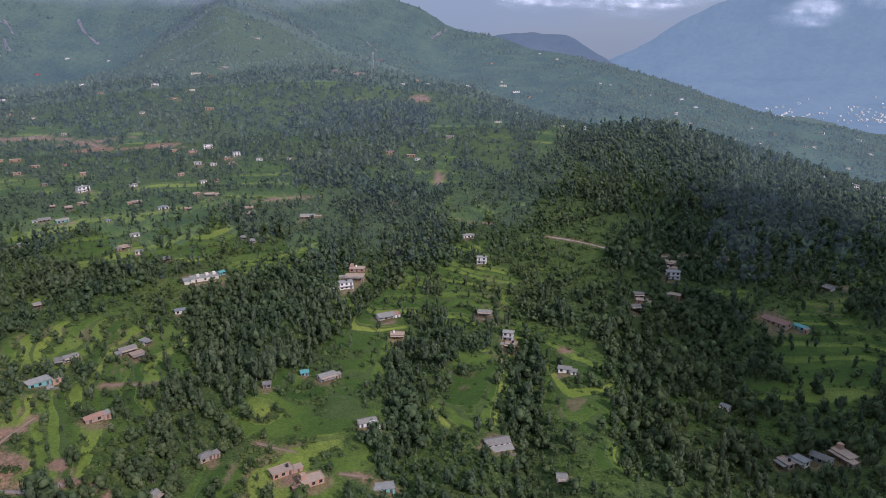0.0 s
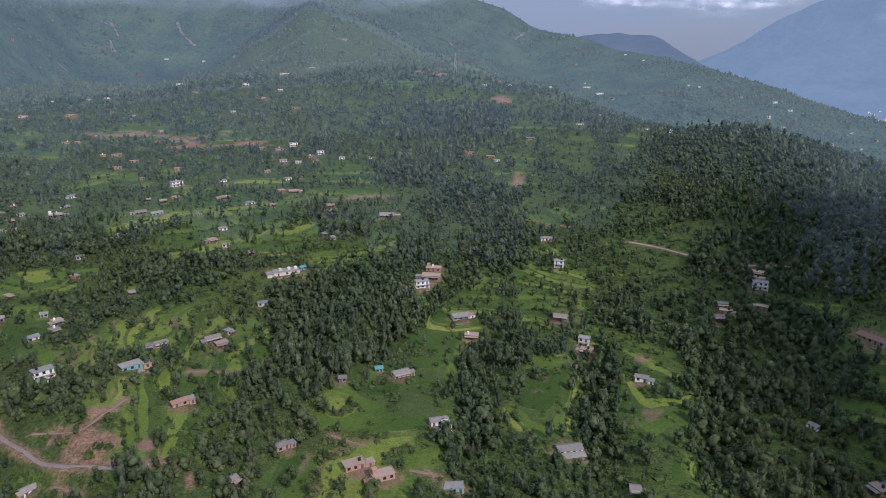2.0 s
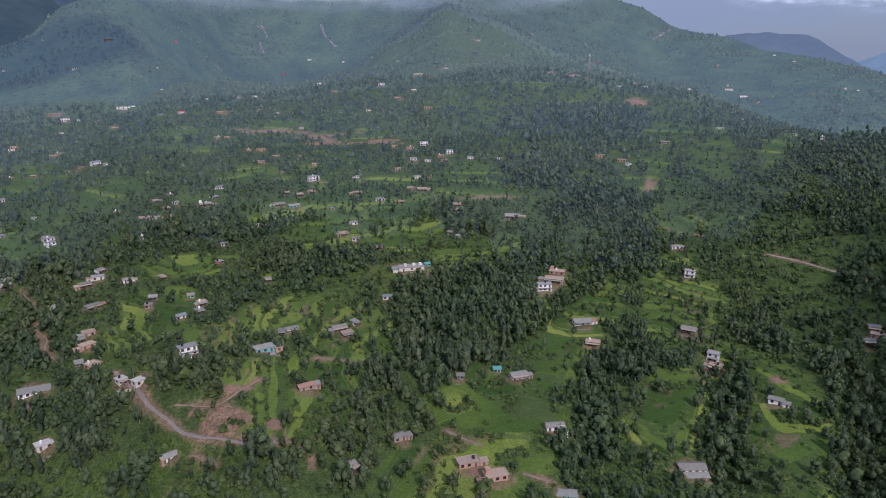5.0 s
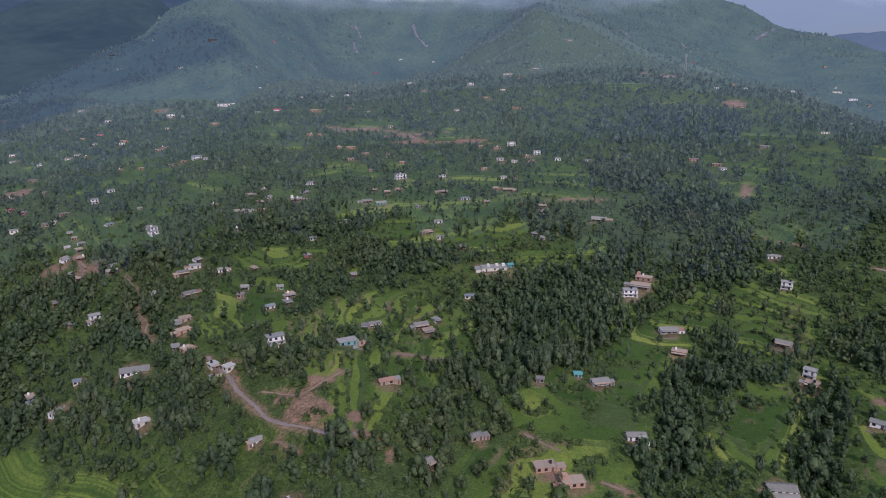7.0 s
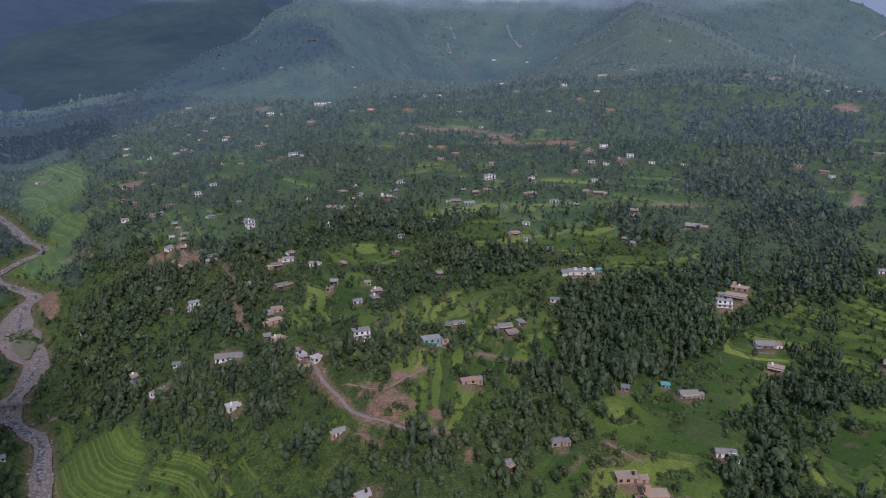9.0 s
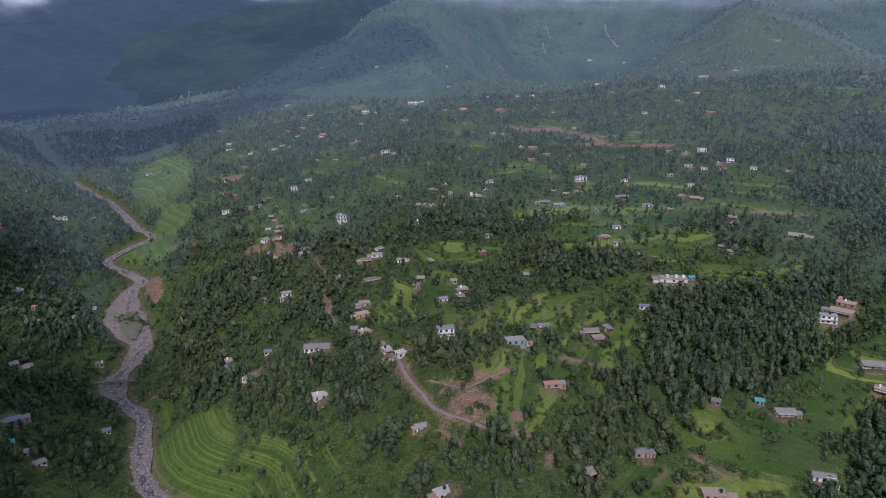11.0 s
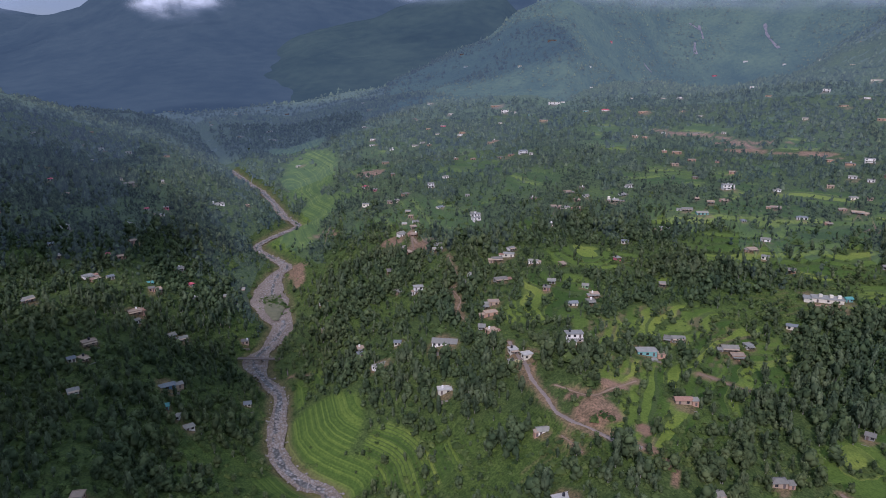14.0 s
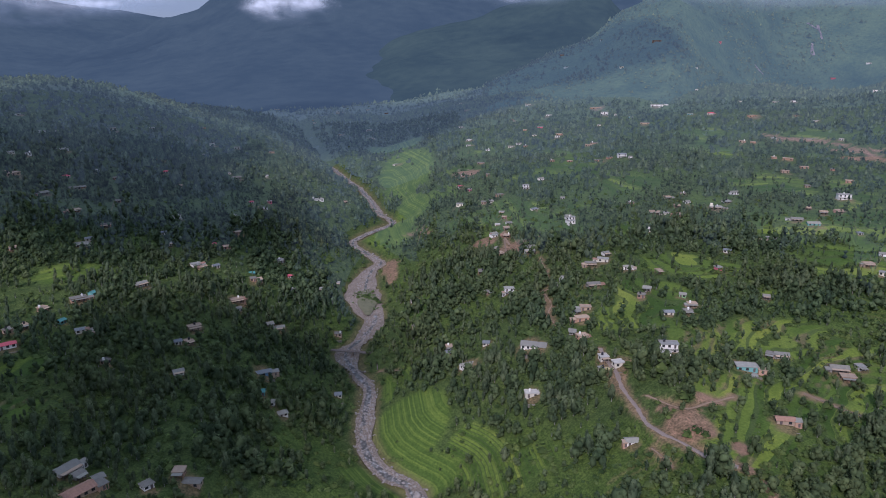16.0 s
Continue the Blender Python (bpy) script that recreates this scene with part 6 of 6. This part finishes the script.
def wood(name, label, chosen, lobes, sprays, leaf, seed, fine=False, haze=None):
    for tall, mat in ((False, haze or LEAF_BROAD), (True, haze or LEAF_TALL)):
        m = chosen & (tallness == tall)
        if not np.any(m):
            continue
        shapes = [crown_shape(seed + k + 50 * tall, tall, lobes, sprays, leaf, fine) for k in range(9)]
        shapes = [(q * np.array([1, 1, 0.5]), fq) for q, fq in shapes]
        low = gz[m] + np.where(tallness[m], 0.17, -0.02) * height[m]
        v, f = scatter(shapes, rng.integers(0, 9, int(m.sum())), gx[m], gy[m], low, spread[m], spin[m], np.where(tallness[m], 0.82, 0.96) * height[m])
        tagged(new(name, mesh_from(name, v, f, mat, True)), label, "woodland", kind="stuff")


near_wood = (rank >= 300) & (tr < 335)
mid_wood = (rank >= 300) & (tr >= 335) & (tr < 590) & ~edge_of
far_wood = (rank >= 300) & ((tr >= 590) | edge_of)
wood("near_woodland", "dense dark green mixed trees on the near slopes", near_wood, 5, 84, 0.21, 200, True)
wood("middle_woodland", "dark green trees between the terraced fields", mid_wood, 3, 30, 0.28, 320)
wood("far_woodland", "scattered and massed trees on the farther slopes", far_wood & ~edge_of, 2, 8, 0.4, 440)
wood("backdrop_middle_woods", "trees on the middle slopes with faint painted haze", far_wood & edge_of & ~beyond, 2, 7, 0.42, 560, haze=HAZE_MIDDLE_LEAF)
wood("backdrop_slope_woods", "trees between far terraces with painted haze", far_wood & beyond & ~farther, 1, 11, 0.42, 680, haze=HAZE_SLOPE_LEAF)
wood("backdrop_upper_woods", "trees below the mountain, pale with painted haze", far_wood & farther, 1, 7, 0.5, 800, haze=HAZE_UPPER_LEAF)
stems = (rank >= 300) & (tr < 480) & tallness
stem = Form().tube(0, 0, -0.06, 1, 1, 0.5, 5)
tri_faces = np.array([(k, (k + 1) % 5, 5 + (k + 1) % 5, 5 + k) for k in range(5)])
v, f = scatter([(np.array(stem.v), tri_faces)], np.zeros(int(stems.sum()), int), gx[stems], gy[stems], gz[stems], np.full(int(stems.sum()), 0.16), spin[stems], 0.55 * height[stems])
tagged(new("woodland_trunks", mesh_from("woodland_trunks", v, f, BARK)), "grey-brown trunks of the woodland trees", "tree trunks", kind="stuff")

# shrubs on risers, verges and rough ground
bx, by = np.meshgrid(np.arange(-640, 420, 2.55), np.arange(-20, 640, 2.55))
bx, by = bx.ravel() + rng.uniform(-1.6, 1.6, bx.size), by.ravel() + rng.uniform(-1.6, 1.6, by.size)
br, ba = np.hypot(bx, by), np.degrees(np.arctan2(-bx, by))
keep = (br > 185) & (br < 640) & (ba > -40) & (ba < 97)
bx, by, br = bx[keep], by[keep], br[keep]
use = cover(bx, by)
bz, riser, step_no = terraces(bx, by, land(bx, by), use)
hedge = riser * (lattice(24, step_no, np.floor(bx / 25)) > 0.4)
odds = (0.26 + 0.34 * smoothstep(-0.05, 0.2, fbm(bx, by, 22, 19, 3)) + 0.8 * hedge) * (1 - 0.85 * use["field"] * (1 - hedge)) * np.clip(1.5 - br / 640, 0.4, 1) * (1 - 0.97 * use["rice"]) * (1 - 0.8 * use["soil"]) * (1 - use["bed"])
for width, points in ROADS:
    odds = np.where(to_line(bx, by, points)[0] < width * 0.5 + 1, 0, odds)
for hx, hy, turn, w, _ in SITES:
    odds = np.where(np.hypot(bx - hx, by - hy) < w * 0.75, 0, odds)
m = rng.random(bx.size) < odds
bx, by, bz = bx[m], by[m], bz[m]
# bushes on the island in the stream
ix, iy = BAR[0] + rng.normal(-3, 11, 70), BAR[1] + rng.normal(1, 4, 70)
bx, by, bz = np.append(bx, ix), np.append(by, iy), np.append(bz, river_level(ix, iy) + 0.5)
size = 0.45 + rng.gamma(2.0, 0.34, len(bx))
shapes = [(q * np.array([1, 1, 0.55]), fq) for q, fq in (crown_shape(900 + k, False, 1, 15, 0.36, False) for k in range(6))]
v, f = scatter(shapes, rng.integers(0, 6, len(bx)), bx, by, bz - 0.2, size, rng.uniform(0, 6.28, len(bx)), size * rng.uniform(0.8, 1.4, len(bx)))
tagged(new("shrubs", mesh_from("shrubs", v, f, LEAF_SHRUB, True)), "low green bushes on terrace edges and rough ground", "bushes", kind="stuff")

# woods on the mountain side behind
wx, wy = np.meshgrid(np.arange(-1900, 1300, 6.8), np.arange(-150, 2350, 6.8))
wx, wy = wx.ravel() + rng.uniform(-6, 6, wx.size), wy.ravel() + rng.uniform(-6, 6, wy.size)
wr, wa = np.hypot(wx, wy), np.degrees(np.arctan2(-wx, wy))
keep = (wr > np.where(wa > 56, 1270, 1060)) & (wr < 2330) & (wa > -40) & (wa < 97)
wx, wy, wr, wa = wx[keep], wy[keep], wr[keep], wa[keep]
odds = np.clip(0.58 + 4.4 * fbm(wx, wy, 150, 97, 5), 0.06, 0.95) * np.clip(1.3 - (wr - 1060) / 1700, 0, 1)
odds = odds + 0.22 * (land(wx, wy) + 1 > massif(wx, wy))
for hx, hy, turn, w, _ in SITES:
    # no trees on a far house or before it, so the camera sees it
    if math.hypot(hx, hy) > 1000:
        c, s = math.cos(radians(turn)), math.sin(radians(turn))
        u, t = (wx - hx) * c + (wy - hy) * s, -(wx - hx) * s + (wy - hy) * c
        odds = np.where((np.abs(u) < w * 0.6 + 3) & (t < w * 0.5 + 2) & (t > -w * 0.5 - 24), 0, odds)
keep = rng.random(wx.size) < odds
wx, wy = wx[keep], wy[keep]
wz = np.maximum(massif(wx, wy), land(wx, wy) + 1)
size = 0.9 + rng.gamma(2.0, 0.55, len(wx))
spurs = land(wx, wy) + 1 > massif(wx, wy)
shapes = [(q * np.array([1, 1, 0.5]), fq) for q, fq in (crown_shape(950 + k, False, 1, 1, 0.5, False) for k in range(6))]
for chosen, mat, name, label in ((spurs, HAZE_SPUR_LEAF, "backdrop_spur_woods", "trees on the long upper spur with painted haze"), (~spurs, HAZE_SIDE_LEAF, "backdrop_woods", "woods on the mountain side with painted haze")):
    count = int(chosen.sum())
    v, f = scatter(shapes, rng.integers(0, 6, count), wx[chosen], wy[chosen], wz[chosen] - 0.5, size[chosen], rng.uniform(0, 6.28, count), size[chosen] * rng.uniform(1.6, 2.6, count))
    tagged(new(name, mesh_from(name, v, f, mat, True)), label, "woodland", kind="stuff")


# ---- bare landslips on the mountain side ----
for points in SCARS:
    line = smooth_line(points, 6)
    v, f = ribbon(line, 2 + 7 * value_noise(line[:, 0], line[:, 1], 22, 71), 1.2, 4, lambda x, y: np.maximum(massif(x, y), land(x, y)))
    v[:, :2] += rng.uniform(-0.7, 0.7, (len(v), 2))
    tagged(new("backdrop_landslip", mesh_from("landslip", v, f, HAZE_SCAR, True)), "pale bare earth of a landslip with painted haze", "landslip", kind="structure")


# ---- a lorry by the road ----
def lorry(x, y, turn):
    root = new("lorry")
    root.matrix_world = pose(x, y, stand_at(x, y) + 0.15, 0, 0, turn) @ Matrix.Diagonal((0.75, 0.75, 0.75, 1))
    tagged(root, "small yellow lorry parked on the dusty road", "lorry")
    part("chassis", Form().box(-2.6, 2.6, -0.9, 0.9, 0.5, 0.75), FRAME_DARK, root)
    part("load_bed", Form().box(-2.6, 0.9, -1.0, 1.0, 0.75, 1.7), TRUCK, root)
    part("cab", Form().box(1.0, 2.6, -0.95, 0.95, 0.75, 2.2, 0.12), TRUCK, root)
    part("windscreen", Form().box(2.5, 2.58, -0.75, 0.75, 1.45, 1.95), GLASS, root)
    for wx_ in (-1.7, 1.8):
        for s in (-1, 1):
            n = 12
            ring = [2 * math.pi * k / n for k in range(n)]
            part("wheel", Form().add([(wx_ + 0.45 * math.cos(t), s * 0.95 - 0.13, 0.45 + 0.45 * math.sin(t)) for t in ring]
                                     + [(wx_ + 0.45 * math.cos(t), s * 0.95 + 0.13, 0.45 + 0.45 * math.sin(t)) for t in ring],
                                     [(k, (k + 1) % n, n + (k + 1) % n, n + k) for k in range(n)] + [tuple(range(n)), tuple(range(2 * n - 1, n - 1, -1))]), TANK, root)
    return root


lorry(-206, 222, 20)

# ---- footbridge over the stream ----
def footbridge(a, b, z):
    """A low stone bridge between two banks, with a pier and side walls."""
    a, b = Vector((*a, z)), Vector((*b, z))
    length = (b - a).length
    root = new("footbridge")
    root.matrix_world = Matrix.Translation(a) @ Matrix.Rotation(math.atan2(b.y - a.y, b.x - a.x), 4, "Z")
    tagged(root, "low brown stone footbridge across the boulder stream", "bridge")
    part("deck", Form().box(0, length, -1.0, 1.0, 0, 0.4), BRIDGE, root)
    for s in (-1, 1):
        part("kerb", Form().box(0, length, s * 0.92 - 0.08, s * 0.92 + 0.08, 0.4, 0.65), BRIDGE, root)
    for k in (0.3, 0.52):
        part("pier", Form().box(length * k - 0.7, length * k + 0.7, -1.2, 1.2, -4.5, 0, 0.15), BRIDGE, root)
    part("gate_wall", Form().box(length * 0.52 - 0.9, length * 0.52 + 0.9, -1.6, -1.01, -4, 1.6), BRIDGE, root)
    return root


# ---- telephone mast ----
def mast(x, y, high):
    root = new("telephone_mast")
    root.matrix_world = pose(x, y, stand_at(x, y) - 0.3)
    tagged(root, "tall pale steel lattice telephone mast on the ridge", "mast")
    half = lambda z: 1.6 * (1 - z / high) + 0.45
    for sx in (-1, 1):
        for sy in (-1, 1):
            part("leg", Form().rod((sx * half(0), sy * half(0), 0), (sx * half(high), sy * half(high), high), 0.12), STEEL, root)
    n = 9
    for k in range(n):
        z0, z1 = high * k / n, high * (k + 1) / n
        p, q = half(z0), half(z1)
        brace = Form()
        for (ax, ay), (bx, by) in (((-1, -1), (1, -1)), ((1, -1), (1, 1)), ((1, 1), (-1, 1)), ((-1, 1), (-1, -1))):
            brace.rod((ax * p, ay * p, z0), (bx * q, by * q, z1), 0.06).rod((ax * q, ay * q, z1), (bx * q, by * q, z1), 0.06)
        part("brace", brace, STEEL, root)
    for k in range(3):
        a = k * 2.1
        part("antenna", Form().box(math.cos(a) * 1.1 - 0.2, math.cos(a) * 1.1 + 0.2, math.sin(a) * 1.1 - 0.2, math.sin(a) * 1.1 + 0.2, high - 2.6, high - 0.2), WHITE, root)
    return root


def stone_wall(a, b, high):
    """A rough low wall of stacked stones beside the stream."""
    (ax, ay), (bx, by) = a, b
    length = math.hypot(bx - ax, by - ay)
    root = new("stone_wall")
    root.matrix_world = pose(ax, ay, float(min(ground_at(ax, ay)[0], ground_at(bx, by)[0])), 0, 0, math.degrees(math.atan2(by - ay, bx - ax)))
    tagged(root, "low grey-brown stone wall beside the stream", "wall")
    pile = random.Random(int(length * 10))
    n = max(3, int(length / 1.1))
    for k in range(n):
        x = length * k / n
        part("stone", Form().box(x + 0.02, x + length / n - 0.02, -0.35 - pile.uniform(0, 0.1), 0.35 + pile.uniform(0, 0.1), -1.2, high + pile.uniform(-0.15, 0.15), 0.08), BRIDGE, root)
    return root


footbridge((-374, 158), (-343, 192), 18.9)
stone_wall((-356, 180), (-335, 170), 1.3)
stone_wall((-345, 163), (-336, 169), 1.0)
mast(-103, 1074, 31)


# ---- cloud over the heights ----
def cloud(bearing, up, distance, wide, tall, seed, label):
    """A thin glowing sheet of cloud, faced and bellied towards the lookout."""
    g = np.linspace(-1, 1, 25)
    u, v = np.meshgrid(g, g)
    a = radians(bearing)
    belly = 0.25 * wide * (1 - np.clip(u * u + v * v, 0, 1)) + fbm(u * 60, v * 60, 30, seed, 3) * 0.2 * wide
    r = distance - belly
    x = -r * math.sin(a) - u * wide * math.cos(a)
    y = r * math.cos(a) - u * wide * math.sin(a)
    z = EYE_Z + distance * math.tan(radians(up)) + v * tall
    i, j = np.meshgrid(np.arange(24), np.arange(24), indexing="ij")
    faces = np.stack([i * 25 + j, i * 25 + j + 1, (i + 1) * 25 + j + 1, (i + 1) * 25 + j], -1).reshape(-1, 4)
    me = mesh_from("cloud", np.stack([x.ravel(), y.ravel(), z.ravel()], 1), faces, CLOUD, True)
    fade = np.clip(1 - np.hypot(u, v) + fbm(u * 100, v * 100, 45, seed + 5, 4) * 1.1, 0, 1) ** 1.2 * np.clip(3 * (1 - np.hypot(u, v)), 0, 1)
    me.attributes.new("cloudiness", "FLOAT", "POINT").data.foreach_set("value", fade.ravel().astype(np.float32))
    return tagged(new("backdrop_cloud", me), label, "cloud", kind="structure")


cloud(-26.0, 2.0, 3800, 190, 85, 1, "small white cumulus cloud before the far mountain")
cloud(-14.0, 2.7, 4300, 420, 95, 11, "soft white cloud bank above the great valley")
cloud(-7.0, 3.0, 4300, 300, 80, 12, "soft white cloud bank above the great valley")
cloud(-19.0, 3.3, 4300, 260, 60, 13, "soft white cloud bank above the great valley")
cloud(-32.0, 2.8, 3800, 320, 70, 2, "ragged pale cloud on the mountain crest")
cloud(69.0, 2.9, 2700, 190, 80, 3, "grey-white cloud hanging on the mountain")
cloud(86.0, 3.4, 3000, 520, 130, 4, "soft grey cloud on the western mountain")
cloud(14.0, 4.3, 1480, 330, 62, 5, "pale mist lying on the mountain top")
cloud(25.0, 4.0, 1500, 340, 66, 6, "pale mist lying on the mountain top")
cloud(36.0, 4.2, 1600, 260, 66, 8, "pale mist lying on the mountain top")
cloud(52.0, 4.2, 2000, 220, 60, 7, "grey cloud over the valley head")


# ---- unseen cloud heaps, added out of view to shade the slopes ----
SHADE_CLOUD = plain("cumulus", (0.82, 0.83, 0.85), 1.0, spread=0.06, scale=0.01, fine=0.05, relief=0.0)


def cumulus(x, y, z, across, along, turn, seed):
    """A flat-bottomed heap of cloud, out of view, added to block the sun."""
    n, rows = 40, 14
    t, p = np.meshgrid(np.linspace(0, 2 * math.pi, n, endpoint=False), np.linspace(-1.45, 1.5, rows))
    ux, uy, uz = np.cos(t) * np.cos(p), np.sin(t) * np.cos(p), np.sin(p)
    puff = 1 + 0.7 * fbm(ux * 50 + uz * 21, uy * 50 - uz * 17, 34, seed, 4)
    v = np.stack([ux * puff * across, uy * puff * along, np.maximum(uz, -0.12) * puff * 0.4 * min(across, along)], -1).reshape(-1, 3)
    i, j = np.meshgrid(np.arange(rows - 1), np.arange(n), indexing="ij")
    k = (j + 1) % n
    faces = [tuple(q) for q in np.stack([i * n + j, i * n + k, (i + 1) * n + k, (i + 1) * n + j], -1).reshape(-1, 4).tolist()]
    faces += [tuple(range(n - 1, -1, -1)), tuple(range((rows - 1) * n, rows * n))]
    ob = new("backdrop_cloud", mesh_from("cumulus", v, faces, SHADE_CLOUD, True))
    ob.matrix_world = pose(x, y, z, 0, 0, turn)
    return tagged(ob, "unseen heap of cloud added to shade the slopes", "cloud", kind="structure")


# each stands up-sun of the slope that its shade is meant for
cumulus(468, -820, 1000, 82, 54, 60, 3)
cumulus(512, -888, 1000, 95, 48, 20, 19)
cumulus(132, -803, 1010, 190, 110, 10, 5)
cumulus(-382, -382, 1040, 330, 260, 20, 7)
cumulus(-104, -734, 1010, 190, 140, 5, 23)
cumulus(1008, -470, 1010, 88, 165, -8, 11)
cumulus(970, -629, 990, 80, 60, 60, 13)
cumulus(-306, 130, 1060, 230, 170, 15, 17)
